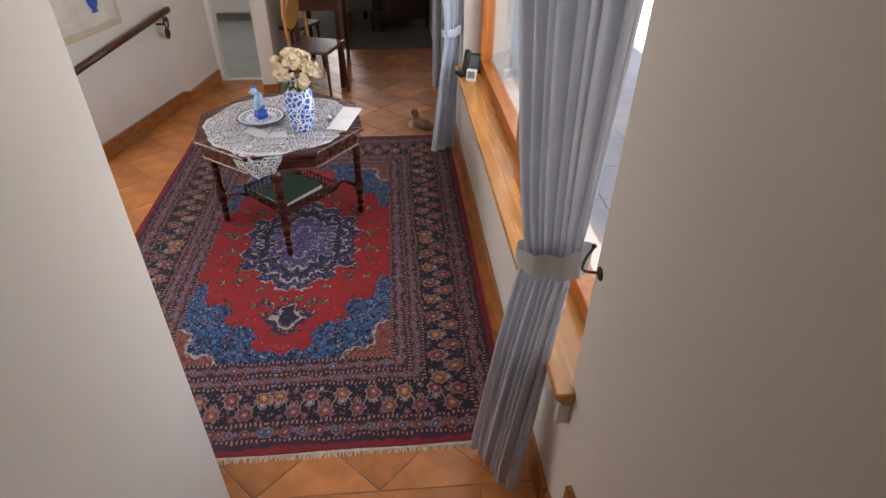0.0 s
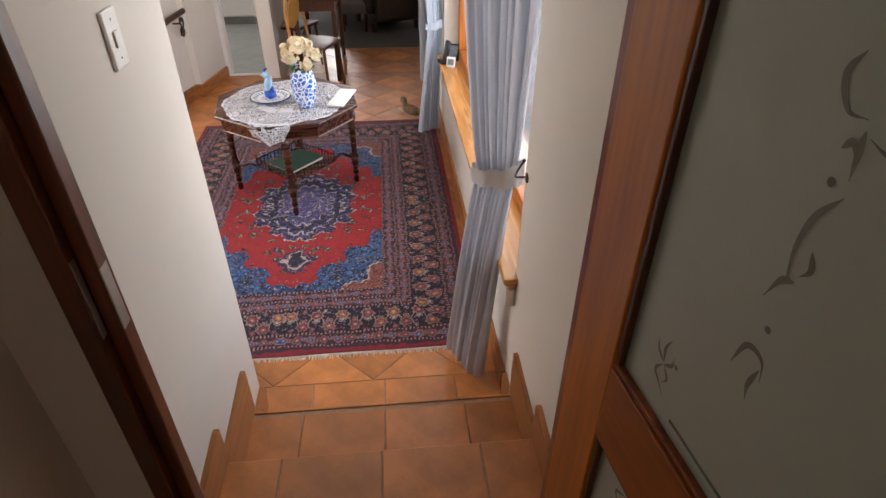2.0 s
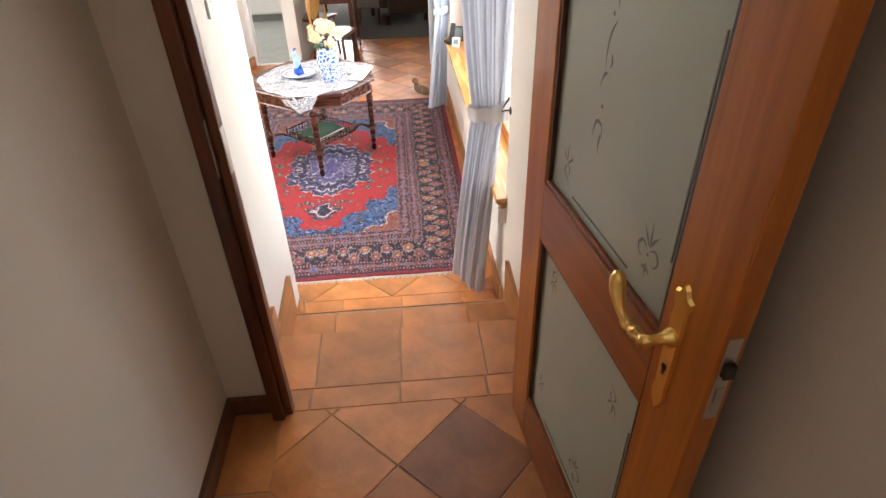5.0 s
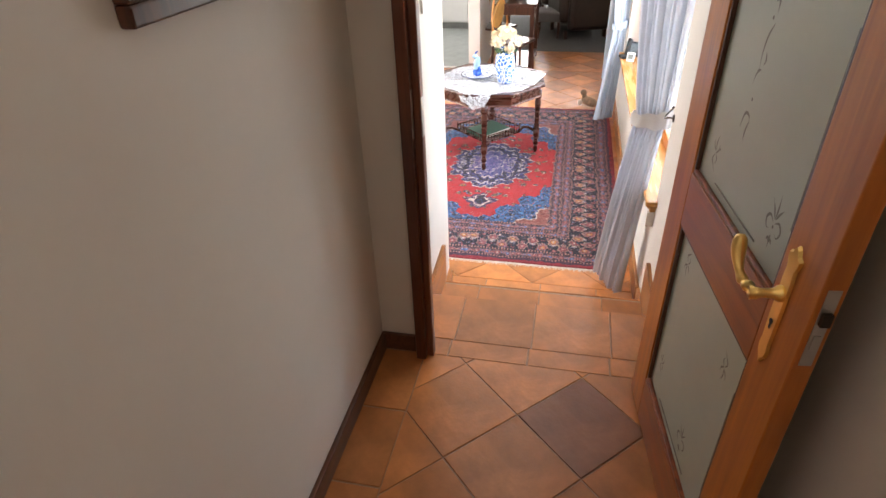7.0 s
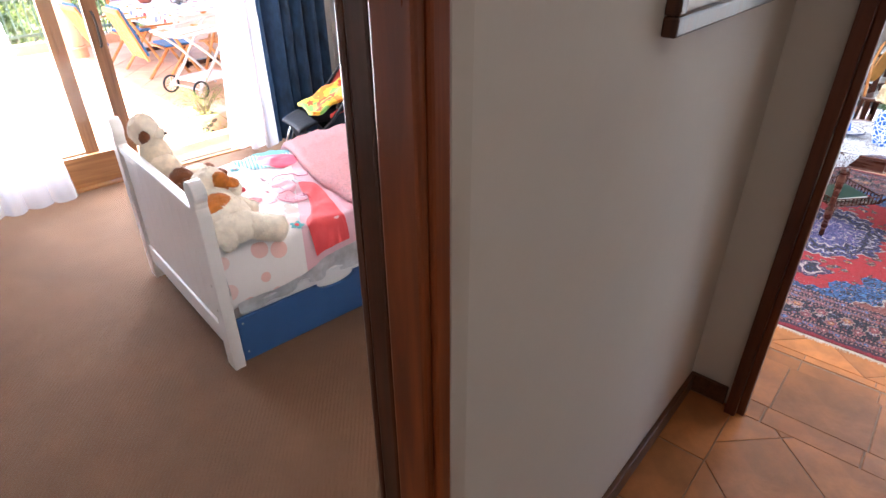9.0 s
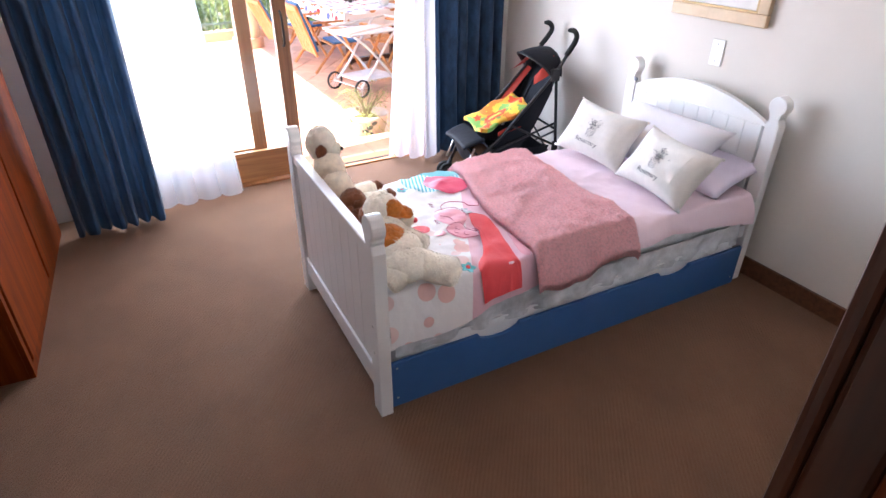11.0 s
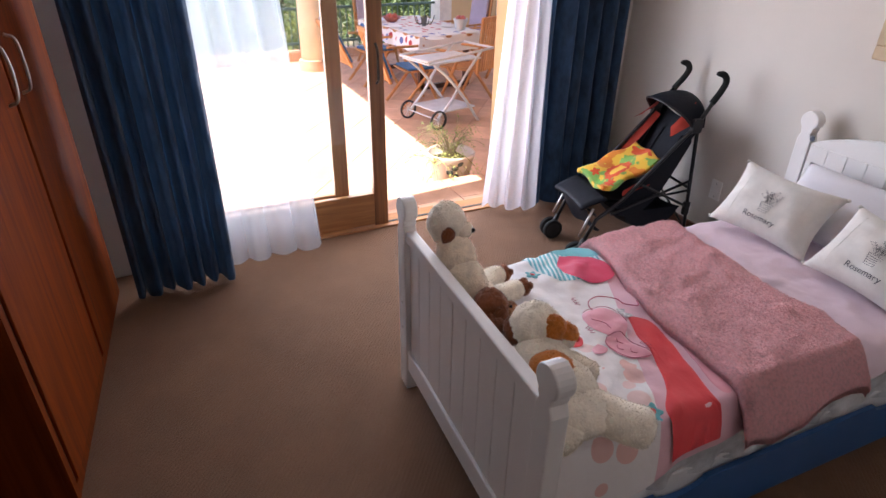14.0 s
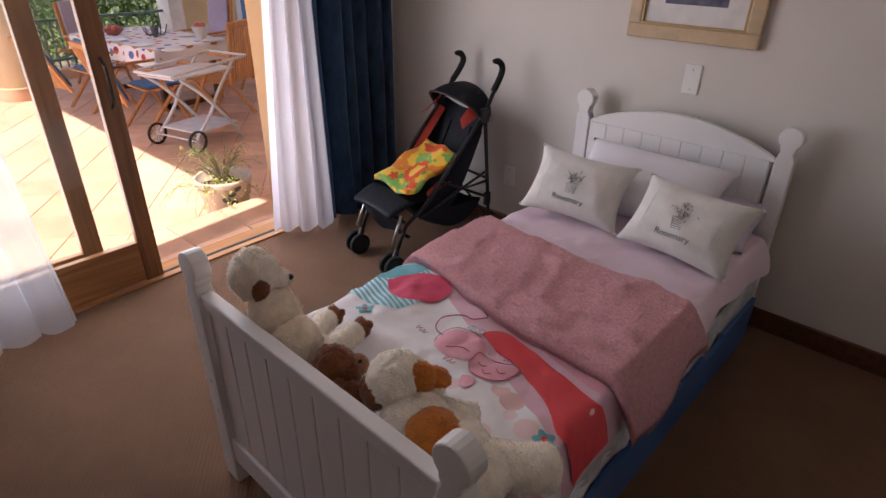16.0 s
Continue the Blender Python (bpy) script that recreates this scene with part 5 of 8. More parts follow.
# switches and pictures
def switch_plate(at, w, h, label, holes):
    th = thing("switch_plate", label, "light switch", at)
    boxpart("plate", (-w / 2, -0.009, -h / 2, w / 2, 0, h / 2), M_WHITEPLASTIC, th, bevel=0.003)
    for x, z in ((0, h * 0.33), (0, -h * 0.33)):
        bm = bmesh.new()
        blob(bm, (x, -0.009, z), (0.003, 0.001, 0.003), seg=8, rings=5)
        part("screw", bm, M_BRONZE, th)
    for b in holes:
        boxpart("rocker", b, M_WHITEPLASTIC, th, bevel=0.002)


switch_plate(pose(-0.95, -0.49, 1.305, 0, 0, 90), 0.075, 0.125, "white plastic light switch plate on the wall beside the steps", [(-0.012, -0.014, -0.018, 0.012, -0.0092, 0.018)])
switch_plate(head(-2.815, 1.08), 0.075, 0.13, "white plastic blank plate on the wall over the headboard", [])
switch_plate(head(-3.78, 0.36), 0.075, 0.12, "white plastic socket low on the wall behind the stroller", [])

pic2 = thing("corridor_picture", "dark framed picture on the cream corridor wall", "picture", pose(-1.05, -1.46, 1.425, 0, 0, 0))
M_CORRPIC = mat("dim_print", (0.35, 0.27, 0.22), 0.3, vary=0.3, scale=6)
for b in ((0, -0.55, 0.08, 0.028, 0.56, 0.115), (0, -0.55, 0.115, 0.028, -0.515, 0.6), (0, 0.525, 0.115, 0.028, 0.56, 0.6), (0, -0.55, 0.6, 0.028, 0.56, 0.635)):
    boxpart("frame", b, M_DARKWOOD, pic2, bevel=0.005)
boxpart("print", (0.001, -0.52, 0.11, 0.012, 0.53, 0.605), M_CORRPIC, pic2)
pic3 = thing("painting", "watercolour in a white mount and pale gold frame over the bed", "painting", head(-2.86, 1.235))
M_GOLDF = mat("pale_gold_wood", (0.55, 0.40, 0.24), 0.4, vary=0.12, scale=14)
M_GILT = mat("gilt_slip", (0.42, 0.28, 0.12), 0.45, metal=0.3)
W3, H3 = 0.29, 0.5
for b in ((-W3, -0.03, 0, W3, 0, 0.06), (-W3, -0.03, H3 - 0.06, W3, 0, H3), (-W3, -0.03, 0.06, -W3 + 0.06, 0, H3 - 0.06), (W3 - 0.06, -0.03, 0.06, W3, 0, H3 - 0.06)):
    boxpart("frame", b, M_GOLDF, pic3, bevel=0.006)
for b in ((-W3 + 0.06, -0.026, 0.06, W3 - 0.06, -0.004, 0.07), (-W3 + 0.06, -0.026, 0.07, -W3 + 0.07, -0.004, H3 - 0.06), (W3 - 0.07, -0.026, 0.07, W3 - 0.06, -0.004, H3 - 0.06)):
    boxpart("slip", b, M_GILT, pic3)
boxpart("mount", (-W3 + 0.07, -0.014, 0.07, W3 - 0.07, -0.008, H3 - 0.065), mat("white_mount", (0.72, 0.70, 0.66), 0.8), pic3)
boxpart("print", (-0.135, -0.0155, 0.15, 0.135, -0.0142, H3 - 0.12), mat("painted_scene", (0.09, 0.09, 0.14), 0.5, vary=0.8, scale=18), pic3)
skirting("baseboard_bedroom", "dark stained wooden skirting along the bedroom walls", [(-1.19, -2.52, 0, -1.17, -0.2, 0.10)], M_DARKSKIRT)
head_skirt = skirting("baseboard_bed_wall", "dark stained wooden skirting along the bedroom walls", [(-4.80, HEADWALL - 0.02, 0, -1.19, HEADWALL, 0.10)], M_DARKSKIRT)
head_skirt.matrix_basis = HEADPLACE

# ---- bedroom: bed ----
BED = pose(-3.065, -2.12, 0, 0, 0, -7.5)
BEDTOP = BED @ pose(0.03, 0, 0)
bed = thing("bed", "white painted wooden bed with grooved boards on beige carpet", "bed", BED)


def post_profile(h):
    """Half of the outline of a post with a round knob: half width and height."""
    pts = [(0.036, 0.0), (0.036, h - 0.135), (0.030, h - 0.12), (0.024, h - 0.105), (0.030, h - 0.092)]
    for i in range(9):
        a = radians(-50 + 140 * i / 8)
        pts.append((0.046 * math.cos(a), h - 0.046 + 0.046 * math.sin(a)))
    return pts


def flat_shape(bm, pts, y0, y1, bevel=0.004):
    """A board with the outline pts in x and z, between y0 and y1."""
    a = [bm.verts.new((x, y0, z)) for x, z in pts]
    b = [bm.verts.new((x, y1, z)) for x, z in pts]
    f = [bm.faces.new(a), bm.faces.new(b[::-1])]
    n = len(pts)
    f += [bm.faces.new((a[i], b[i], b[(i + 1) % n], a[(i + 1) % n])) for i in range(n)]
    bmesh.ops.recalc_face_normals(bm, faces=f)
    if bevel:
        es = list({e for q in f[:2] for e in q.edges})
        bmesh.ops.bevel(bm, geom=es, offset=bevel, segments=2, affect="EDGES", profile=0.5)


def post(x, y, h):
    bm = bmesh.new()
    p = post_profile(h)
    flat_shape(bm, [(x + w, z) for w, z in p] + [(x - w, z) for w, z in p[::-1]], y - 0.026, y + 0.026, 0.005)
    part("post", bm, M_WHITEPAINT, bed, "white bed post with a round knob")


for px in (-0.49, 0.49):
    post(px, 0.0, 0.865)
    post(px if px < 0 else 0.445, 2.06, 0.98)
    for z in (0.30, 0.42):
        bm = bmesh.new()
        blob(bm, (px, -0.026, z), (0.007, 0.0025, 0.007), seg=8, rings=5)
        part("bolt", bm, M_STEEL, bed)
boxpart("foot_rail", (-0.455, -0.02, 0.70, 0.455, 0.02, 0.745), M_WHITEPAINT, bed, bevel=0.006)
boxpart("foot_rail", (-0.455, -0.02, 0.10, 0.455, 0.02, 0.20), M_WHITEPAINT, bed, bevel=0.006)
bm = bmesh.new()
box(bm, 0, -0.011, 0.20, 0.0965, 0.011, 0.70, bevel=0.004)
pm = mesh_of("bed_plank", bm, M_WHITEPAINT)
for i in range(9):
    o = new("plank", pm)
    o.parent, o.matrix_basis = bed, pose(-0.44 + i * 0.0978, 0, 0)
N = 24
arch = [(-0.455 + 0.865 * i / N, 0.835 + 0.105 * math.sin(math.pi * i / N) ** 0.8) for i in range(N + 1)]
bm = bmesh.new()
flat_shape(bm, [(0.41, 0.825)] + [(-0.455, 0.825)] + arch, 2.045, 2.075, 0.004)
part("head_arch", bm, M_WHITEPAINT, bed, "arched white top rail of the headboard")
for i in range(9):
    bm = bmesh.new()
    box(bm, -0.45 + i * 0.0938, 2.04, 0.40, -0.45 + i * 0.0938 + 0.0918, 2.068, 0.83, bevel=0.003)
    part("plank", bm, M_WHITEPAINT, bed)
bm = bmesh.new()
blob(bm, (-0.445, 2.03, 0.862), (0.014, 0.004, 0.014), seg=6, rings=4, rough=0.6)
part("star_sticker", bm, mat("grey_star", (0.1, 0.12, 0.16), 0.5), bed)
for x in (-0.47, 0.44):
    boxpart("side_rail", (x, 0.03, 0.26, x + 0.03, 2.03, 0.33), M_WHITEPAINT, bed, bevel=0.004)
trundle = thing("trundle_bed", "blue fronted pull out trundle bed standing under the white bed", "trundle bed", BED)
M_BLUEP = mat("blue_painted_board", (0.04, 0.12, 0.30), 0.4, vary=0.08, scale=4)
pts = [(0.035, 0.006), (2.0, 0.006), (2.0, 0.225)]
for c in (1.52, 0.52):
    pts += [(c + 0.13, 0.225)] + [(c + 0.10 * math.cos(radians(a)), 0.225 - 0.035 * math.sin(radians(a))) for a in range(0, 181, 20)] + [(c - 0.13, 0.225)]
pts += [(0.035, 0.225)]
bm = bmesh.new()
flat_shape(bm, pts, -0.009, 0.009, 0.002)
part("front_board", bm, M_BLUEP, trundle, m=pose(0.495, 0, 0, 0, 0, 90))
boxpart("drawer_box", (-0.45, 0.04, 0.04, 0.48, 1.98, 0.12), M_WHITEPAINT, trundle)
for y, z in ((0.055, 0.05), (0.055, 0.2), (1.97, 0.05)):
    bm = bmesh.new()
    blob(bm, (0.505, y, z), (0.002, 0.005, 0.005), seg=8, rings=5)
    part("screw", bm, M_STEEL, trundle)
M_SHEETG = cloth("grey_white_sheet", (0.55, 0.56, 0.58), vary=0.35, scale=9, bump=0.4, bscale=18)
M_SHEETW = cloth("white_sheet", (0.74, 0.74, 0.75), vary=0.05, bump=0.3, bscale=16)


def soft_box(bm, x0, y0, z0, x1, y1, z1, bevel, amp, n=6, seed=0):
    vs = box(bm, x0, y0, z0, x1, y1, z1, bevel=bevel)
    bmesh.ops.subdivide_edges(bm, edges=bm.edges[:], cuts=n, use_grid_fill=True)
    for v in bm.verts:
        v.co += Vector((noise.noise(v.co * 5 + Vector((seed, 0, 0))), noise.noise(v.co * 5 + Vector((0, seed, 5))), noise.noise(v.co * 7 + Vector((3, 0, seed))))) * amp


low_matt = thing("trundle_mattress", "low trundle mattress in a crumpled white sheet inside the drawer", "mattress", BED)
bm = bmesh.new()
soft_box(bm, -0.44, 0.05, 0.125, 0.475, 1.97, 0.285, 0.03, 0.018)
part("mattress_body", bm, M_SHEETW, low_matt, smooth=True)
for z in (0.155, 0.262):
    bm = bmesh.new()
    tube(bm, [(0.474 + 0.006 * noise.noise(Vector((k * 0.9, z * 9, 2))), 0.08 + 0.0475 * k, z + 0.008 * noise.noise(Vector((k * 0.7, z * 9, 5)))) for k in range(40)], 0.006, 6)
    part("piping", bm, M_SHEETW, low_matt, "white sheet hem", smooth=True)
bm = bmesh.new()
drape(bm, lambda u, v: (0.482 + 0.012 * math.sin(u * 70 + 3 * noise.noise(Vector((u * 9, v, 1)))) * (1 - v) + 0.012 * noise.noise(Vector((u * 24, v * 3, 4))), 0.06 + 1.9 * u, 0.36 - 0.12 * (1 - v) - 0.02 * noise.noise(Vector((u * 8, 0, 3))) * (1 - v)), 150, 8)
part("sheet_overhang", bm, M_SHEETG, low_matt, "crumpled grey and white sheet hanging over", smooth=True)
matt = thing("mattress", "bed mattress with a grey leaf patterned valance sheet", "mattress", BED)
bm = bmesh.new()
soft_box(bm, -0.46, 0.035, 0.33, 0.468, 2.03, 0.478, 0.035, 0.006)
part("mattress_body", bm, M_SHEETG, matt, smooth=True)


def bed_top(x, y):
    z = 0.512 + 0.013 * noise.noise(Vector((x * 5, y * 4, 1))) + 0.010 * noise.noise(Vector((x * 14 + y * 3, y * 12, 4))) + 0.005 * math.sin(x * 21 - y * 15 + 2 * noise.noise(Vector((x * 3, y * 3, 7))) * 3) * max(0.0, 0.8 - y) + 0.003 * noise.noise(Vector((x * 34, y * 28, 4)))
    e = max(0.0, abs(x) - 0.44)
    z -= 6.5 * e * e
    if y < 0.10:
        z -= 1.5 * (0.10 - y) ** 2
    return z


# duvet cover with printed dots
M_DUVET = cloth("white_duvet_cotton", (0.80, 0.76, 0.76), bump=0.6, bscale=11, vary=0.03)
nt = M_DUVET.node_tree
vec, x, y, z = coords(nt)
d1, c1 = voronoi(nt, vec, 11, rand=0.6)
sp = nt.nodes.new("ShaderNodeSeparateColor")
nt.links.new(c1, sp.inputs[0])
dots = d1.lt(0.40) * (y * 1.0 + x * -0.55).lt(0.36) * V(nt, sp.outputs[0]).gt(0.12)
col = mix(nt, dots, (0.80, 0.77, 0.76), mix(nt, V(nt, sp.outputs[1]).gt(0.5), (0.78, 0.50, 0.46), (0.80, 0.60, 0.57)))
pinkpart = (y + x * 0.48).gt(0.625)
col = mix(nt, pinkpart * x.gt(-0.30), col, (0.74, 0.46, 0.52))
col = mix(nt, (y + x * 0.0).gt(1.10), col, (0.78, 0.61, 0.67))
nt.links.new(col, nt.nodes["Principled BSDF"].inputs["Base Color"])
duvet = thing("duvet", "white and pink duvet with peach dots spread over the bed", "duvet", BED)
bm = bmesh.new()


def duvet_pt(u, v):
    y = 0.035 + v * 1.97
    s = (u - 0.5) * 2
    w = 0.508 + 0.008 * math.sin(y * 7)
    a = abs(s)
    if a < 0.78:
        x = s / 0.78 * 0.46
        return (x, y, bed_top(x, y))
    k = (a - 0.78) / 0.22
    drop = (0.115 + 0.035 * math.sin(y * 3 + 1) + 0.055 / (1 + math.exp((y - 0.45) * 14))) * (1 if s > 0 else 0.8)
    x = math.copysign(0.46 + (w - 0.46) * math.sin(k * 1.5) + 0.006 * math.sin(y * 19 + 2) * k * k, s)
    return (x, y, bed_top(math.copysign(0.46, s), y) - drop * k ** 1.3)


g = drape(bm, duvet_pt, 90, 170)
part("cover", bm, M_DUVET, duvet, smooth=True)


def applique(name, label, outline, material, lift=0.004, stitches=12):
    """A cloth patch of the given outline lying on the duvet."""
    bm = bmesh.new()
    pts = arc(outline + [outline[0]], 6)[:-1]
    cx, cy = sum(p[0] for p in pts) / len(pts), sum(p[1] for p in pts) / len(pts)
    rings = []
    for k in range(1, 9):
        rings.append([bm.verts.new((cx + (p[0] - cx) * k / 8, cy + (p[1] - cy) * k / 8, 0)) for p in pts])
    c = bm.verts.new((cx, cy, 0))
    n = len(pts)
    for i in range(n):
        bm.faces.new((c, rings[0][i], rings[0][(i + 1) % n]))
        for a, b in zip(rings, rings[1:]):
            bm.faces.new((a[i], b[i], b[(i + 1) % n], a[(i + 1) % n]))
    for v in bm.verts:
        v.co.z = bed_top(v.co.x, v.co.y) + 0.0018 + lift * 0.4 + (-0.0012 if v in rings[-1] else 0.0008)
        if abs(v.co.x) > 0.46:
            k = math.asin(min(0.96, (abs(v.co.x) - 0.46) / 0.05)) / 1.5
            q = duvet_pt(0.5 + math.copysign(0.5, v.co.x) * (0.78 + 0.22 * k), (v.co.y - 0.035) / 1.97)
            v.co.x, v.co.z = q[0] + math.copysign(0.006, q[0]), q[2] + lift + 0.004
    bmesh.ops.recalc_face_normals(bm, faces=bm.faces[:])
    return part(name, bm, material, duvet, label, smooth=True)


M_RED = cloth("red_satin", (0.72, 0.05, 0.06), 0.55, bump=0.15, bscale=30)
M_CERISE = cloth("cerise_satin", (0.72, 0.06, 0.14), 0.45, bump=0.3, bscale=14)
M_PINKS = cloth("pink_satin", (0.78, 0.36, 0.42), 0.4, bump=0.5, bscale=12)
M_TEAL = cloth("teal_cloth", (0.14, 0.45, 0.50), 0.8)
M_TEALS = cloth("teal_striped_cloth", (0.2, 0.5, 0.55), 0.8)
nt = M_TEALS.node_tree
vec, x, y, z = coords(nt)
nt.links.new(mix(nt, ((x * 0.35 + y) * 330).sin().gt(0.1), (0.12, 0.42, 0.48), (0.62, 0.74, 0.76)), nt.nodes["Principled BSDF"].inputs["Base Color"])
applique("elephant_body", "teal striped elephant shape sewn on", [(-0.50, 0.50), (-0.52, 0.60), (-0.48, 0.74), (-0.37, 0.80), (-0.27, 0.74), (-0.235, 0.62), (-0.27, 0.53), (-0.38, 0.50)], M_TEALS)
applique("elephant_head", "plain teal elephant head sewn on", [(-0.53, 0.62), (-0.515, 0.74), (-0.43, 0.82), (-0.37, 0.80), (-0.40, 0.70), (-0.46, 0.63)], M_TEAL, 0.009)
applique("elephant_ear", "cerise satin elephant ear sewn on", [(-0.42, 0.64), (-0.40, 0.73), (-0.31, 0.79), (-0.21, 0.76), (-0.20, 0.66), (-0.27, 0.60), (-0.35, 0.59)], M_CERISE, 0.010)
applique("scarf", "long red satin scarf shape sewn on", [(0.03, 0.63), (0.07, 0.69), (0.16, 0.69), (0.30, 0.655), (0.45, 0.62), (0.525, 0.60), (0.54, 0.53), (0.52, 0.44), (0.44, 0.44), (0.36, 0.51), (0.22, 0.58), (0.10, 0.605)], M_RED)
applique("cat_body", "pink satin cat shape sewn on", [(-0.06, 0.53), (-0.05, 0.58), (0.0, 0.61), (0.06, 0.605), (0.10, 0.57), (0.125, 0.53), (0.09, 0.50), (0.04, 0.475), (-0.02, 0.48), (-0.05, 0.50)], M_PINKS, 0.005)
applique("cat_head", "pink satin cat head sewn on", [(0.10, 0.49), (0.09, 0.55), (0.13, 0.555), (0.17, 0.56), (0.225, 0.575), (0.22, 0.51), (0.18, 0.47), (0.13, 0.465)], M_PINKS, 0.006)
applique("heart", "small red satin heart sewn on", [(0.03, 0.35), (0.03, 0.40), (0.07, 0.415), (0.105, 0.385), (0.09, 0.345)], M_RED)
applique("pink_square", "pale pink satin patch sewn on", [(0.05, 0.74), (0.25, 0.735), (0.40, 0.70), (0.45, 0.68), (0.42, 0.655), (0.24, 0.70), (0.06, 0.72)], M_PINKS)
M_THREAD = mat("crimson_thread", (0.42, 0.06, 0.12), 0.7)
for cx, cy, s in ((-0.345, 0.47, 0.034), (0.43, 0.40, 0.034), (0.02, 0.86, 0.03)):
    pts = [(cx + s * (1 + 0.22 * math.cos(5 * a)) * 0.8 * math.cos(a), cy + s * (1 + 0.22 * math.cos(5 * a)) * 0.8 * math.sin(a)) for a in [2 * math.pi * i / 30 for i in range(30)]]
    applique("sewn_flower", "small teal flower sewn on", pts, M_TEAL)
    applique("flower_centre", "red flower centre", [(cx + 0.010 * math.cos(a), cy + 0.010 * math.sin(a)) for a in (0, 1.05, 2.1, 3.14, 4.2, 5.2)], M_RED, 0.012)


def thread(pts, r=0.0010, material=M_THREAD, name="stitching"):
    bm = bmesh.new()
    q = arc([(a, b, 0) for a, b in pts], 8)
    tube(bm, [(p.x, p.y, bed_top(p.x, p.y) + 0.0075) for p in q], r, 5)
    part(name, bm, material, duvet)


thread([(-0.05, 0.54), (-0.10, 0.56), (-0.12, 0.62), (-0.08, 0.66), (-0.03, 0.67), (0.0, 0.70), (-0.03, 0.72)], 0.002)
for pts in ([(0.115, 0.52), (0.13, 0.512), (0.145, 0.522)], [(0.175, 0.53), (0.19, 0.52), (0.205, 0.532)], [(0.145, 0.50), (0.16, 0.49), (0.175, 0.50)],
            [(0.10, 0.49), (0.09, 0.55), (0.13, 0.555), (0.17, 0.56), (0.225, 0.575), (0.22, 0.51), (0.18, 0.47), (0.13, 0.465), (0.10, 0.49)],
            [(-0.05, 0.50), (-0.06, 0.53), (-0.05, 0.58), (0.0, 0.61), (0.06, 0.605)], [(0.0, 0.50), (0.03, 0.53), (0.07, 0.53)]):
    thread(pts, 0.0011)
applique("butterfly", "small grey and white butterfly patch sewn on", [(-0.02, 0.62), (-0.01, 0.65), (0.01, 0.635), (0.035, 0.65), (0.04, 0.62), (0.01, 0.615)], cloth("grey_white_patch", (0.5, 0.5, 0.5), vary=0.6, scale=90), 0.012)
applique("cat_paw", "pink satin cat paw sewn on", [(0.12, 0.44), (0.15, 0.455), (0.17, 0.43), (0.16, 0.40), (0.13, 0.41)], M_PINKS, 0.007)
for k in range(3):
    thread([(0.03 + 0.012 * k, 0.47), (0.035 + 0.014 * k, 0.45), (0.042 + 0.014 * k, 0.465)], 0.0009)
    thread([(-0.14 + 0.012 * k, 0.53), (-0.138 + 0.014 * k, 0.51), (-0.128 + 0.014 * k, 0.525)], 0.0009)
    thread([(0.16 + 0.014 * k, 0.60), (0.165 + 0.014 * k, 0.575), (0.175 + 0.014 * k, 0.59)], 0.0009)

# pink fleece blanket
M_FLEECE = cloth("pink_fleece", (0.95, 0.45, 0.47), 1.0, bump=0.0, vary=0.20, scale=95, sheen=0.3)
nt = M_FLEECE.node_tree
nz = nt.nodes.new("ShaderNodeTexNoise")
nz.inputs["Scale"].default_value = 75
nz.inputs["Detail"].default_value = 6
nz.inputs["Distortion"].default_value = 1.5
bp = nt.nodes.new("ShaderNodeBump")
bp.inputs["Strength"].default_value = 1.0
bp.inputs["Distance"].default_value = 0.014
nt.links.new(nz.outputs["Fac"], bp.inputs["Height"])
nt.links.new(bp.outputs[0], nt.nodes["Principled BSDF"].inputs["Normal"])
blanket = thing("blanket", "dusty pink fleece blanket folded across the duvet", "blanket", BED)


def blanket_sheet(th, lift, shrink):
    bm = bmesh.new()

    def fn(u, v):
        s = (u - 0.5) * 2
        y0 = 0.82 - 0.17 * u + 0.018 * math.sin(u * 9) + shrink
        y1 = 1.32 - 0.13 * u + 0.015 * math.sin(u * 7 + 2) - shrink
        y = y0 + (y1 - y0) * v
        x = s * (0.60 - shrink) + 0.02 * math.sin(v * 6)
        e = min(v, 1 - v) * (y1 - y0)
        z = bed_top(max(-0.44, min(0.44, x)), y) + lift
        a = abs(x) - 0.46
        if a > 0:
            z -= 0.5 * a + 2.5 * a * a
            x = math.copysign(0.46 + a * 0.72, x)
        roll = 0.018 * (1 - min(1, e / 0.03)) ** 2
        z += 0.010 * max(0.0, u - 0.5) * math.sin(y * 38 + x * 14) - roll + 0.010 * noise.noise(Vector((x * 6, y * 7, 2))) + 0.004 * noise.noise(Vector((x * 20, y * 18, 2)))
        return (x, y, z)

    drape(bm, fn, 90, 50)
    ret = bmesh.ops.extrude_face_region(bm, geom=bm.faces[:])
    bmesh.ops.translate(bm, verts=[e for e in ret["geom"] if isinstance(e, bmesh.types.BMVert)], vec=(0, 0, 0.022))
    bmesh.ops.recalc_face_normals(bm, faces=bm.faces[:])
    for v in bm.verts:
        v.co.z += 0.004 * noise.noise(v.co * 60)
    tufts(bm, 20000, 0.0065, 0.0013, seed=int(lift * 1000), curl=0.9)
    return part("fold", bm, M_FLEECE, th, smooth=True)


blanket_sheet(blanket, 0.010, 0.004)
blanket_sheet(blanket, 0.030, 0.0)

# pillows and cushions
M_PILLOW = cloth("white_pillowcase", (0.78, 0.76, 0.79), bump=0.3, bscale=10, vary=0.02)
M_CUSH = cloth("natural_white_cotton", (0.72, 0.69, 0.64), bump=0.3, bscale=16, vary=0.05, scale=30)
M_INK = mat("dark_print_ink", (0.12, 0.12, 0.13), 0.9)


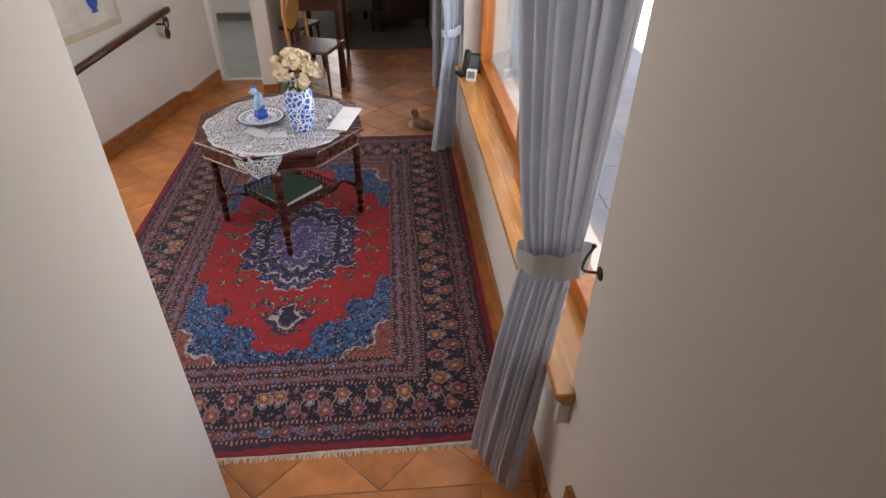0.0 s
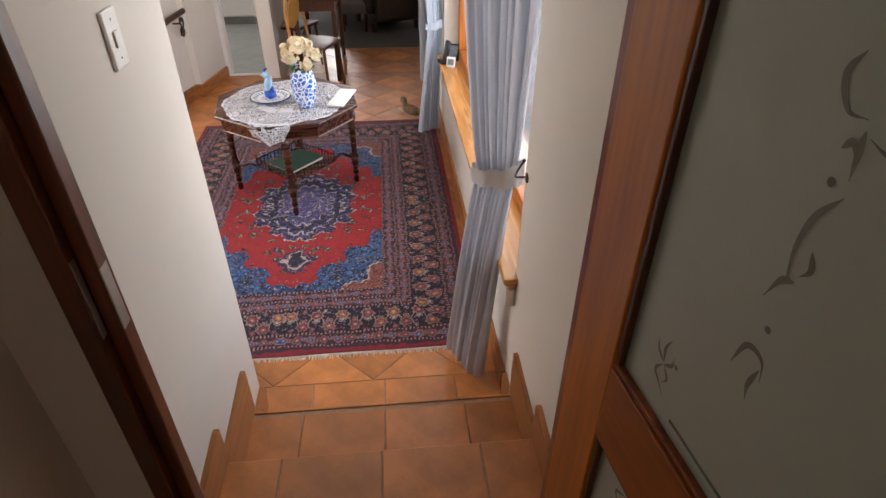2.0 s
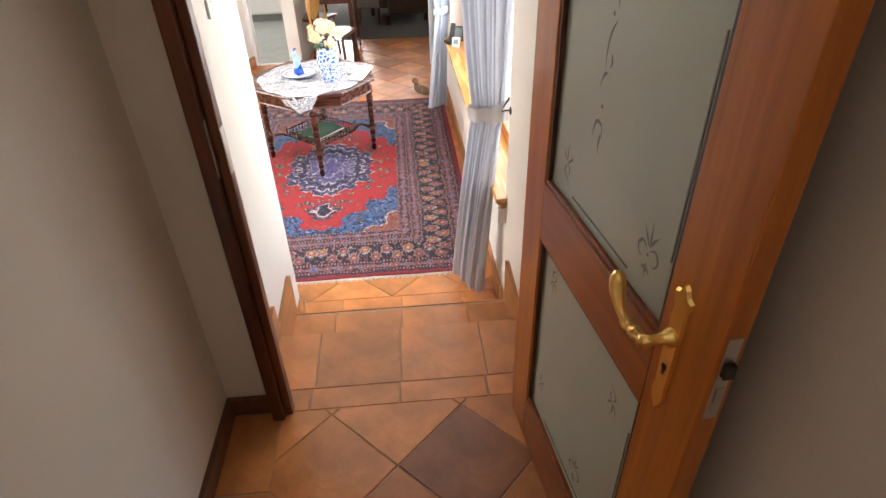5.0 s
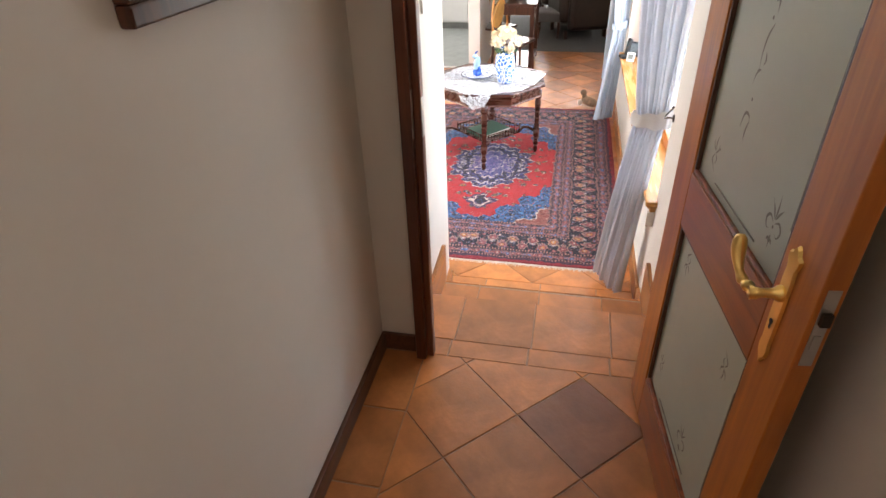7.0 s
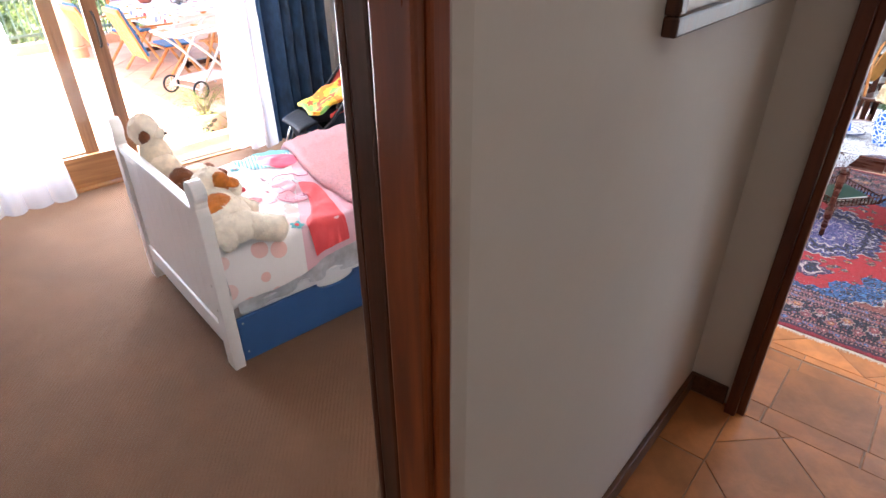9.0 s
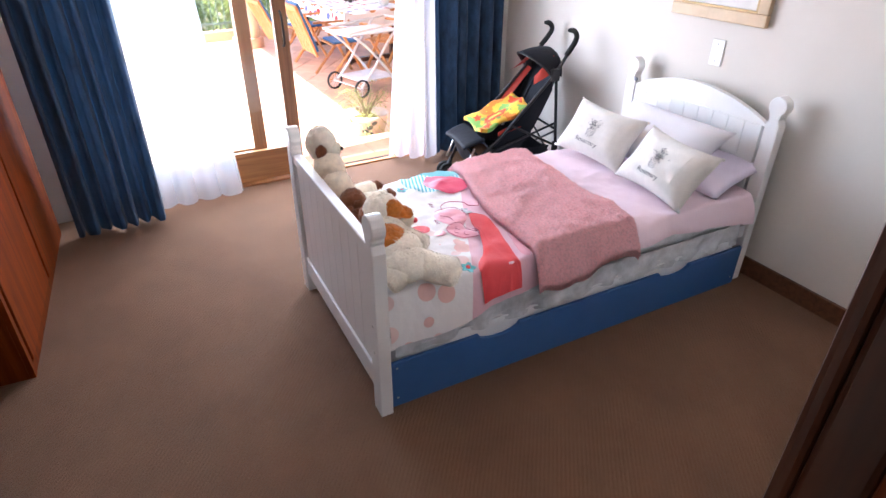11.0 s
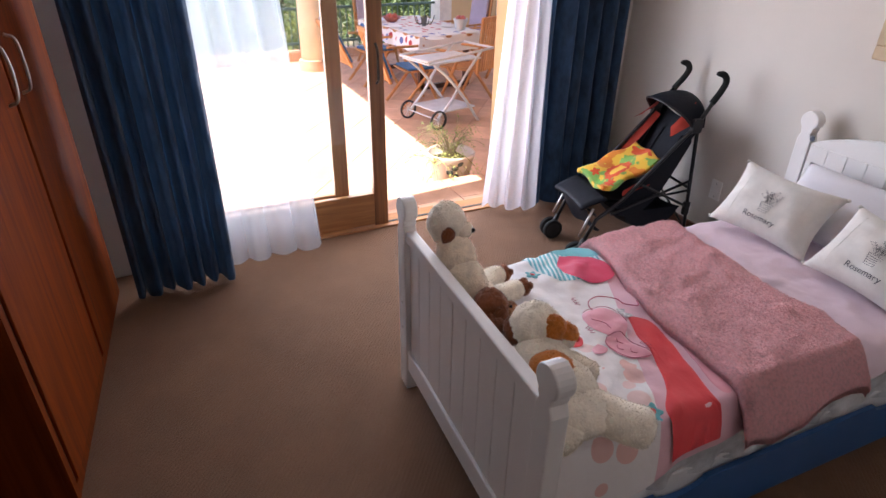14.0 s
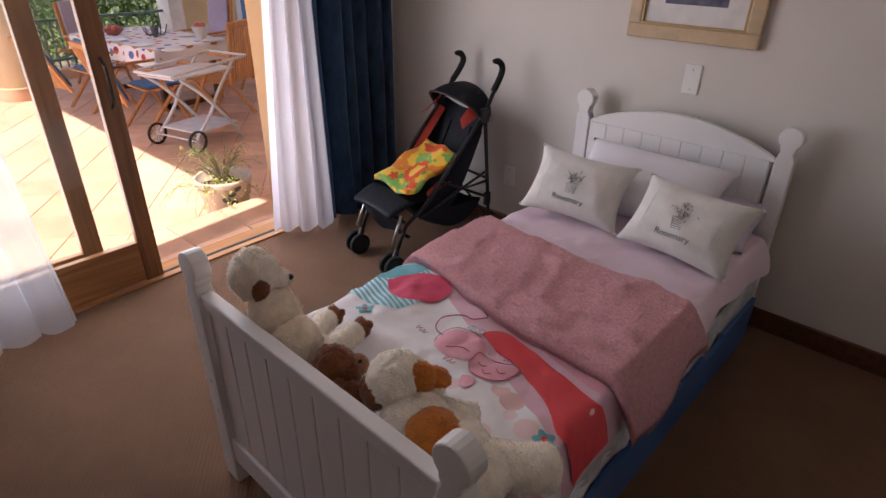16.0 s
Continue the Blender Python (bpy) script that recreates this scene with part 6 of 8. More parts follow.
def pillow_mesh(bm, w, h, t, corner=0.06, seed=0.0):
    # the sides draw in between the corners
    def surf(u, v, side):
        x, z = (u - 0.5) * 2, (v - 0.5) * 2
        k = max(0.0, (1 - x ** 4)) * max(0.0, (1 - z ** 4))
        pinch = 1 - corner * (1 - x * x) * (z * z)
        pinchx = 1 - corner * (1 - z * z) * (x * x)
        puff = t * (k ** 0.5) * (0.75 + 0.25 * (1 - x * x) * (1 - z * z))
        w_ = 0.012 * noise.noise(Vector((x * 2.5 + seed, z * 2.5, side))) + 0.003 * noise.noise(Vector((x * 7 + seed, z * 7, side)))
        return (x * w / 2 * pinchx, -side * (puff / 2 + w_ * k), z * h / 2 * pinch + h / 2)
    for side in (1, -1):
        drape(bm, lambda u, v: surf(u, v, side), 26, 20)
    bmesh.ops.remove_doubles(bm, verts=bm.verts[:], dist=0.0008)
    bmesh.ops.recalc_face_normals(bm, faces=bm.faces[:])
    return surf


def seat(lx, ly, z, lean, turn=0, roll=0):
    return BED @ pose(lx, ly, z, -lean, roll, turn)


pil = thing("pillow", "soft white pillow leaning against the headboard", "pillow", seat(-0.03, 1.70, 0.545, 50))
bm = bmesh.new()
pillow_mesh(bm, 0.70, 0.36, 0.17, corner=0.1, seed=2)
part("pillowcase", bm, M_PILLOW, pil, smooth=True)
pil2 = thing("pillow", "flat pale lilac pillow lying against the headboard", "pillow", seat(0.14, 1.76, 0.52, 72))
bm = bmesh.new()
pillow_mesh(bm, 0.62, 0.34, 0.11, seed=5)
part("pillowcase", bm, cloth("lilac_pillowcase", (0.66, 0.58, 0.68), bump=0.2, bscale=10), pil2, smooth=True)


def cushion(at, label, seed):
    th = thing("cushion", label, "cushion", at, group="printed cushions on the bed")
    bm = bmesh.new()
    surf = pillow_mesh(bm, 0.46, 0.31, 0.17, corner=0.13, seed=seed)
    part("cover", bm, M_CUSH, th, smooth=True)

    def on(px, pz, lift=0.0025):
        return Vector(surf(px / 0.46 + 0.5, pz / 0.31, 1)) + Vector((0, -lift, 0))
    cu = bpy.data.curves.new("words", "FONT")
    cu.body = "Rosemary"
    cu.size = 0.036
    cu.align_x = "CENTER"
    tmp = new("tmp", cu)
    bpy.context.view_layer.update()
    me = bpy.data.meshes.new_from_object(tmp.evaluated_get(bpy.context.evaluated_depsgraph_get()))
    bpy.data.objects.remove(tmp)
    for v in me.vertices:
        v.co = on(v.co.x + 0.0, v.co.y + 0.062)
    me.materials.clear()
    me.materials.append(M_INK)
    o = new("printed_word", me)
    o.parent = th
    bm = bmesh.new()
    r_ = random.Random(int(seed * 10))
    def ln(p, r=0.0008):
        tube(bm, [on(a, b) for a, b in p], r, 4)
    ln([(-0.025, 0.145), (-0.018, 0.103), (0.018, 0.103), (0.025, 0.145), (-0.025, 0.145)])
    for z in (0.137, 0.129, 0.121, 0.113):
        w = 0.018 + 0.007 * (z - 0.103) / 0.042
        ln([(-w, z), (0, z - 0.002), (w, z)])
    part("printed_pot", bm, M_INK, th)
    bm = bmesh.new()
    for i in range(30):
        a = r_.uniform(20, 160)
        L = r_.uniform(0.02, 0.068)
        b = (r_.uniform(-0.015, 0.015), 0.147)
        p = (b[0] + L * 0.75 * math.cos(radians(a)), b[1] + L * math.sin(radians(a)))
        if i % 2:
            ln([b, ((b[0] + p[0]) / 2 + 0.003, (b[1] + p[1]) / 2), p], 0.0004)
        s = 0.005
        ln([(p[0] - s, p[1] - s * 0.5), p, (p[0] + s, p[1] + s * 0.6)], 0.0005)
        ln([(p[0] + s, p[1] - s * 0.7), p, (p[0] - s * 0.6, p[1] + s)], 0.0005)
    part("printed_plant", bm, M_INK, th, kind="stuff")
    for s in (-1, 1):
        bm = bmesh.new()
        tube(bm, [on(s * 0.13 + 0.012 * s, 0.01 + 0.29 * i / 8, 0.001) for i in range(9)], 0.0012, 4)
        part("seam", bm, M_CUSH, th)
    for sx, sz in ((-1, 1), (1, 1), (-1, 0), (1, 0)):
        bm = bmesh.new()
        blob(bm, (sx * 0.226, 0, 0.008 + sz * 0.295), (0.008, 0.008, 0.008), seg=8, rings=6)
        part("corner_knot", bm, M_CUSH, th)
    return th


cushion(seat(-0.225, 1.515, 0.535, 36, turn=8, roll=3), "white cotton cushion printed with a potted herb leaning on the pillow", 1.0)
cushion(seat(0.255, 1.485, 0.535, 40, turn=-4, roll=2), "white cotton cushion printed with a potted herb, lying lower beside another", 6.0)

# ---- bedroom: toy dogs ----
M_FUR = cloth("cream_plush", (0.93, 0.80, 0.62), 1.0, bump=0.35, sheen=0.35, bscale=170, vary=0.15, scale=30)
M_FURW = cloth("white_plush", (0.95, 0.87, 0.73), 1.0, bump=0.35, sheen=0.35, bscale=150, vary=0.12, scale=30)
M_FURB = cloth("brown_plush", (0.24, 0.075, 0.025), 1.0, bump=0.35, sheen=0.35, bscale=150, vary=0.2, scale=30)
M_FURO = cloth("orange_plush", (0.62, 0.20, 0.025), 1.0, bump=0.35, sheen=0.35, bscale=150, vary=0.2, scale=30)
M_FURT = cloth("tan_plush", (0.42, 0.20, 0.09), 1.0, bump=0.35, sheen=0.35, bscale=150, vary=0.2, scale=30)
M_EYE = mat("black_bead", (0.01, 0.01, 0.01), 0.1)


def toy_part(th, name, blobs, material, label="", fur=0.10, hair=0.010):
    bm = bmesh.new()
    for i, (c, s, r) in enumerate(blobs):
        blob(bm, c, s, seg=34, rings=24, rough=fur, freq=5, m=Euler([radians(a) for a in r]).to_matrix().to_4x4(), seed=i * 3.1)
    for v in bm.verts:
        v.co += v.co.normalized() * (0.006 if fur else 0) * noise.noise(v.co * 75)
    if fur:
        tufts(bm, int(2600 * sum(max(s) * sorted(s)[1] for _, s, _ in blobs) / 0.0055) + 400, hair * 0.75, 0.0008, seed=len(name), curl=0.7)
    return part(name, bm, material, th, label, smooth=True)


def limb(th, pts, r, material, hair=0.009):
    bm = bmesh.new()
    q = arc(pts, 6)
    tube(bm, [q[0] * 2 - q[1]] + q + [q[-1] + (q[-1] - q[-2])], [r * 0.6] + [r] * (len(q) - 1) + [r * 0.85, r * 0.3], 16)
    bmesh.ops.recalc_face_normals(bm, faces=bm.faces[:])
    tufts(bm, 2600, hair * 0.75, 0.0008, seed=3, curl=0.7)
    part("leg", bm, material, th, smooth=True)


dogA = thing("toy_dog", "cream plush toy dog with brown ears sitting against the footboard", "soft toy", BEDTOP)
toy_part(dogA, "head", [((-0.335, 0.075, 0.832), (0.068, 0.066, 0.074), (0, 0, 0)), ((-0.30, 0.115, 0.815), (0.034, 0.036, 0.030), (0, 0, 0))], M_FURW, fur=0.10, hair=0.011)
toy_part(dogA, "ear", [((-0.272, 0.055, 0.815), (0.016, 0.024, 0.032), (0, 10, 0))], M_FURB, "brown plush ear", hair=0.007)
toy_part(dogA, "ear", [((-0.388, 0.10, 0.79), (0.014, 0.020, 0.026), (0, -10, 0))], M_FURB, "brown plush ear", hair=0.007)
toy_part(dogA, "nose", [((-0.282, 0.150, 0.815), (0.010, 0.008, 0.009), (0, 0, 0))], M_EYE, fur=0)
toy_part(dogA, "body", [((-0.27, 0.085, 0.735), (0.066, 0.066, 0.085), (0, -38, 0)), ((-0.20, 0.09, 0.665), (0.080, 0.072, 0.085), (0, -40, 0)), ((-0.19, 0.115, 0.60), (0.10, 0.09, 0.072), (0, 0, 0))], M_FUR, fur=0.05)
for pts in (((-0.25, 0.16, 0.60), (-0.32, 0.24, 0.58), (-0.35, 0.305, 0.567)), ((-0.19, 0.17, 0.60), (-0.22, 0.25, 0.575), (-0.24, 0.325, 0.565))):
    limb(dogA, pts, 0.036, M_FURW)
    x, y, z = pts[-1]
    toy_part(dogA, "paw", [((x - 0.002, y + 0.022, z), (0.032, 0.022, 0.032), (0, 0, 0)), ((x + 0.018, y + 0.034, z + 0.014), (0.012, 0.012, 0.012), (0, 0, 0)), ((x - 0.02, y + 0.034, z + 0.012), (0.012, 0.012, 0.012), (0, 0, 0))], M_FURB, "brown plush paw", hair=0.006)
puppy = thing("toy_puppy", "small brown plush toy dog slumped between two larger plush dogs", "soft toy", BEDTOP)
toy_part(puppy, "head", [((-0.045, 0.105, 0.672), (0.058, 0.054, 0.052), (0, 0, 0))], M_FURB, hair=0.007)
toy_part(puppy, "muzzle", [((-0.035, 0.165, 0.645), (0.030, 0.032, 0.026), (0, 0, 0))], M_FURT, "tan plush muzzle", hair=0.006)
toy_part(puppy, "body", [((0.02, 0.08, 0.60), (0.080, 0.058, 0.075), (0, 20, 0))], M_FURB, hair=0.007)
for x in (-0.098, 0.012):
    toy_part(puppy, "ear", [((x, 0.11, 0.665), (0.014, 0.026, 0.036), (0, 0, 0))], M_FURB, "dark brown plush ear", hair=0.006)
toy_part(puppy, "eye", [((-0.012, 0.158, 0.675), (0.005, 0.005, 0.005), (0, 0, 0))], M_EYE, fur=0)
dogB = thing("toy_dog", "white plush toy dog with orange patches lying on the duvet", "soft toy", BEDTOP)
toy_part(dogB, "head", [((0.120, 0.165, 0.690), (0.076, 0.074, 0.070), (0, 0, 25)), ((0.150, 0.235, 0.648), (0.044, 0.05, 0.038), (0, 0, 0))], M_FURW, hair=0.008)
toy_part(dogB, "eye_patch", [((0.165, 0.190, 0.700), (0.040, 0.044, 0.050), (0, 20, 0))], M_FURO, "orange brown plush patch", hair=0.006)
toy_part(dogB, "ear", [((0.192, 0.232, 0.700), (0.032, 0.030, 0.012), (0, 25, 20))], M_FURO, "orange brown plush ear", hair=0.006)
toy_part(dogB, "ear", [((0.092, 0.115, 0.665), (0.045, 0.034, 0.040), (0, 35, 0))], M_FURB, "brown plush ear", hair=0.006)
toy_part(dogB, "body", [((0.20, 0.145, 0.625), (0.085, 0.085, 0.075), (0, 0, 10)), ((0.30, 0.15, 0.605), (0.105, 0.095, 0.078), (0, 0, 0)), ((0.375, 0.15, 0.592), (0.085, 0.088, 0.066), (0, 0, 0))], M_FURW, fur=0.05, hair=0.008)
toy_part(dogB, "back_patch", [((0.285, 0.132, 0.650), (0.080, 0.066, 0.046), (0, 12, 10))], M_FURO, "orange plush patch on the back", fur=0.03, hair=0.006)
limb(dogB, ((0.36, 0.18, 0.59), (0.435, 0.24, 0.578), (0.49, 0.30, 0.572)), 0.055, M_FURW)
limb(dogB, ((0.19, 0.21, 0.61), (0.235, 0.25, 0.592), (0.265, 0.285, 0.575)), 0.038, M_FURW)
limb(dogB, ((0.36, 0.10, 0.58), (0.42, 0.09, 0.57), (0.45, 0.10, 0.56)), 0.042, M_FURW)
toy_part(dogB, "nose", [((0.163, 0.285, 0.640), (0.014, 0.012, 0.011), (0, 0, 0))], M_RED, "small red nose", fur=0)
for x in (0.13, 0.175):
    toy_part(dogB, "eye", [((x, 0.262, 0.672), (0.005, 0.006, 0.006), (0, 0, 0))], M_EYE, fur=0)

# ---- bedroom: stroller ----
M_STRBLK = cloth("black_nylon", (0.012, 0.013, 0.018), 0.6, bump=0.3, bscale=40, sheen=0.0)
M_STRBLK.node_tree.nodes["Principled BSDF"].inputs["Specular IOR Level"].default_value = 0.15
M_STRRED = cloth("red_nylon", (0.42, 0.03, 0.012), 0.6, bump=0.2)
M_FOAM = mat("black_foam", (0.012, 0.012, 0.012), 0.85, bump=0.3, bscale=200)
M_TUBE = mat("black_tube", (0.02, 0.02, 0.022), 0.35, metal=0.3)
STR = pose(-4.036, -0.269, 0, 0, 0, -15)
st = thing("stroller", "black and red folding stroller standing by the bed head", "stroller", STR)
for s in (-1, 1):
    bm = bmesh.new()
    tube(bm, arc([(s * 0.172, 0.265, 0.90), (s * 0.165, 0.315, 0.965), (s * 0.16, 0.335, 1.01), (s * 0.158, 0.315, 1.045), (s * 0.155, 0.27, 1.055)], 5), [0.017] * 18 + [0.015, 0.013, 0.009], 12)
    part("handle_grip", bm, M_FOAM, st, "black foam handle grip", smooth=True)
    bm = bmesh.new()
    tube(bm, [(s * 0.174, 0.27, 0.905), (s * 0.187, 0.19, 0.79), (s * 0.19, -0.20, 0.38), (s * 0.178, -0.34, 0.27), (s * 0.172, -0.40, 0.13)], 0.011, 8)
    part("push_tube", bm, M_TUBE, st, smooth=True)
    bm = bmesh.new()
    tube(bm, [(s * 0.19, 0.195, 0.78), (s * 0.195, 0.26, 0.10)], 0.0105, 8)
    part("rear_leg", bm, M_TUBE, st, smooth=True)
    bm = bmesh.new()
    tube(bm, [(s * 0.193, -0.10, 0.47), (s * 0.196, 0.235, 0.30)], 0.008, 8)
    tube(bm, [(s * 0.196, 0.215, 0.46), (s * 0.19, -0.26, 0.30)], 0.008, 8)
    part("side_brace", bm, M_TUBE, st, smooth=True)
    boxpart("hinge", (s * 0.192 - 0.015, 0.155, 0.745, s * 0.192 + 0.015, 0.215, 0.825), M_BLACK, st, bevel=0.008)
    boxpart("lock_clip", (s * 0.196 - 0.012, 0.215, 0.25, s * 0.196 + 0.012, 0.255, 0.33), M_BLACK, st, bevel=0.006)
    for wy, rad in ((-0.434, 0.062), (0.27, 0.062)):
        for o in (-0.026, 0.026):
            bm = bmesh.new()
            lathe(bm, [(rad * 0.72, -0.012), (rad * 0.97, -0.011), (rad, -0.006), (rad, 0.006), (rad * 0.97, 0.011), (rad * 0.72, 0.012)], 26, m=pose(s * 0.172 + o, wy, rad + 0.001, 0, 90, 0), cap=False)
            w = part("wheel", bm, M_FOAM, st, "black foam stroller wheel", smooth=True)
            bm = bmesh.new()
            lathe(bm, [(rad * 0.3, -0.013), (rad * 0.74, -0.009), (rad * 0.74, 0.009), (rad * 0.3, 0.013)], 12, m=pose(s * 0.172 + o, wy, rad + 0.001, 0, 90, 0))
            part("hub", bm, M_BLACK, w)
    bm = bmesh.new()
    tube(bm, [(s * 0.172, -0.434, 0.063), (s * 0.172, -0.415, 0.10), (s * 0.172, -0.395, 0.15)], [0.012, 0.017, 0.014], 10)
    tube(bm, [(s * 0.14, -0.434, 0.063), (s * 0.204, -0.434, 0.063)], 0.007, 8)
    part("fork", bm, M_BLACK, st, smooth=True)
    bm = bmesh.new()
    tube(bm, [(s * 0.165, -0.36, 0.335), (s * 0.172, -0.43, 0.17)], 0.008, 8)
    part("front_stay", bm, M_STEEL, st, "grey metal front stay", smooth=True)
for a, b, c in ((-0.35, 0.30, "front_brace"), (0.25, 0.14, "rear_axle"), (0.22, 0.42, "back_brace")):
    bm = bmesh.new()
    tube(bm, [(-0.185, a, b), (0.185, a, b)], 0.008, 8)
    part(c, bm, M_TUBE, st)
bm = bmesh.new()
tube(bm, [(-0.19, 0.24, 0.18), (0.19, 0.22, 0.40)], 0.007, 8)
tube(bm, [(0.19, 0.24, 0.18), (-0.19, 0.22, 0.40)], 0.007, 8)
part("cross_brace", bm, M_TUBE, st)
bm = bmesh.new()
drape(bm, lambda u, v: ((u - 0.5) * 0.36, -0.30 + 0.32 * v, 0.395 - 0.045 * v - 0.02 * math.sin(math.pi * u)), 14, 10)
drape(bm, lambda u, v: ((u - 0.5) * 0.36, 0.02 + 0.21 * v, 0.35 + 0.46 * v - 0.03 * math.sin(math.pi * u)), 14, 14)
part("seat", bm, M_STRBLK, st, smooth=True)
bm = bmesh.new()
drape(bm, lambda u, v: ((u - 0.5) * (0.37 - 0.03 * v), -0.295 - 0.145 * v, 0.40 - 0.02 * v - 0.03 * v * v + 0.012 * math.sin(math.pi * u)), 12, 8)
ret = bmesh.ops.extrude_face_region(bm, geom=bm.faces[:])
bmesh.ops.translate(bm, verts=[q for q in ret["geom"] if isinstance(q, bmesh.types.BMVert)], vec=(0, 0, -0.018))
part("calf_rest", bm, M_STRBLK, st, "black padded calf rest", smooth=True)
bm = bmesh.new()
drape(bm, lambda u, v: ((u - 0.5) * 0.34, -0.40 + 0.10 * v - 0.03 * math.sin(math.pi * u), 0.34 - 0.14 * math.sin(math.pi * v * 0.6) + 0.01 * math.sin(u * 11)), 14, 10)
part("foot_sling", bm, M_STRBLK, st, smooth=True)
for s in (-1, 1):
    bm = bmesh.new()
    drape(bm, lambda u, v: (s * (0.186 - 0.012 * math.sin(math.pi * v)), -0.22 + 0.40 * u, 0.35 + 0.40 * u + 0.03 - v * (0.09 + 0.16 * math.sin(math.pi * u))), 14, 6)
    part("side_wall", bm, M_STRBLK, st, smooth=True)
    bm = bmesh.new()
    drape(bm, lambda u, v: (s * (0.182 - 0.035 * v), -0.06 + 0.235 * u + 0.02 * v, 0.50 + 0.275 * u - 0.02 * v), 10, 4)
    part("side_panel", bm, M_STRRED, st, "red nylon side panel", smooth=True)
    bm = bmesh.new()
    drape(bm, lambda u, v: (s * (0.180 - 0.04 * v * u), -0.20 + 0.17 * u, 0.405 + 0.05 * u + 0.03 * v), 8, 4)
    part("seat_wing", bm, M_STRRED, st, "red nylon seat wing", smooth=True)
    bm = bmesh.new()
    drape(bm, lambda u, v: (s * (0.192 - 0.055 * v - 0.01 * u), 0.03 + 0.14 * u + 0.03 * v, 0.735 + 0.06 * u + 0.105 * v * (0.35 + 0.65 * u)), 8, 6)
    part("hood_insert", bm, M_STRRED, st, "red nylon hood insert", smooth=True)
    bm = bmesh.new()
    tube(bm, [(s * 0.11, -0.04, 0.40), (s * 0.10, 0.08, 0.47), (s * 0.085, 0.185, 0.70)], 0.008, 6)
    part("harness_strap", bm, M_STRBLK, st)
bm = bmesh.new()
drape(bm, lambda u, v: (0.192 * math.cos(math.pi * u) * (1 - 0.06 * math.sin(math.pi * v)), 0.235 - 0.075 * v - 0.13 * v * math.sin(math.pi * u), 0.775 + (0.15 - 0.03 * v) * math.sin(math.pi * u) ** 0.8 + 0.012 * math.sin(math.pi * v)), 28, 10)
ret = bmesh.ops.extrude_face_region(bm, geom=bm.faces[:])
bmesh.ops.translate(bm, verts=[q for q in ret["geom"] if isinstance(q, bmesh.types.BMVert)], vec=(0, 0, -0.006))
part("hood", bm, M_STRBLK, st, "black nylon folding hood", smooth=True)
bm = bmesh.new()
tube(bm, arc([(0.192 * math.cos(math.pi * u), 0.16 - 0.13 * math.sin(math.pi * u), 0.775 + 0.12 * math.sin(math.pi * u) ** 0.8) for u in [k / 8 for k in range(9)]], 4), 0.006, 6)
part("hood_rim", bm, M_BLACK, st, smooth=True)
bm = bmesh.new()
drape(bm, lambda u, v: (-0.18 + 0.36 * u, -0.18 + 0.38 * v, 0.30 - 0.12 * math.sin(math.pi * v) ** 0.6 - 0.03 * math.sin(math.pi * u)), 12, 12)
for s in (-1, 1):
    drape(bm, lambda u, v: (s * 0.181, -0.18 + 0.38 * u, 0.30 - 0.12 * math.sin(math.pi * u) ** 0.6 * (1 - v)), 10, 4)
part("basket", bm, M_STRBLK, st, smooth=True)
blk = thing("baby_blanket", "folded yellow green and red patterned cloth on the stroller seat", "cloth", STR)
M_PATT = cloth("bright_printed_cotton", (0.7, 0.35, 0.05), 0.85)
nt = M_PATT.node_tree
vec, x, y, z = coords(nt)
nzn = nt.nodes.new("ShaderNodeTexNoise")
nzn.inputs["Scale"].default_value = 9
nt.links.new(vec, nzn.inputs["Vector"])
f = V(nt, nzn.outputs["Fac"])
col = mix(nt, f.gt(0.42), (0.72, 0.22, 0.02), (0.80, 0.47, 0.04))
col = mix(nt, f.gt(0.56), col, (0.20, 0.40, 0.08))
e, _ = voronoi(nt, vec, 20)
col = mix(nt, e.lt(0.2), col, (0.75, 0.5, 0.05))
nt.links.new(col, nt.nodes["Principled BSDF"].inputs["Base Color"])
bm = bmesh.new()


def seat_cloth(u, v):
    w = 1 - 0.16 * v
    return (-0.165 * w + 0.33 * w * u + 0.012 * math.sin(v * 9), -0.305 + 0.35 * v + 0.015 * math.sin(u * 5), 0.425 + 0.012 * math.sin(u * 8 + v * 3) + 0.008 * math.sin(v * 13 - u * 4) + 0.15 * max(0.0, v) ** 1.4)


drape(bm, seat_cloth, 30, 30)
ret = bmesh.ops.extrude_face_region(bm, geom=bm.faces[:])
bmesh.ops.translate(bm, verts=[q for q in ret["geom"] if isinstance(q, bmesh.types.BMVert)], vec=(0, 0, 0.026))
bmesh.ops.recalc_face_normals(bm, faces=bm.faces[:])
part("folded_cloth", bm, M_PATT, blk, smooth=True)


def print_patch(name, cu, cv, ru, rv, lobes, depth, lift, material, label):
    """A printed shape lying on the cloth, round or with lobes."""
    bm = bmesh.new()
    rings = []
    for j in range(1, 5):
        ring = []
        for i in range(40):
            a = 2 * math.pi * i / 40
            k = j / 4 * (1 + depth * math.sin(lobes * a))
            p = seat_cloth(cu + ru * k * math.cos(a), cv + rv * k * math.sin(a))
            ring.append(bm.verts.new((p[0], p[1], p[2] + 0.026 + lift)))
        rings.append(ring)
    bm.faces.new(rings[0])
    for a, b in zip(rings, rings[1:]):
        for i in range(40):
            bm.faces.new((a[i], b[i], b[(i + 1) % 40], a[(i + 1) % 40]))
    part(name, bm, material, blk, label, smooth=True)


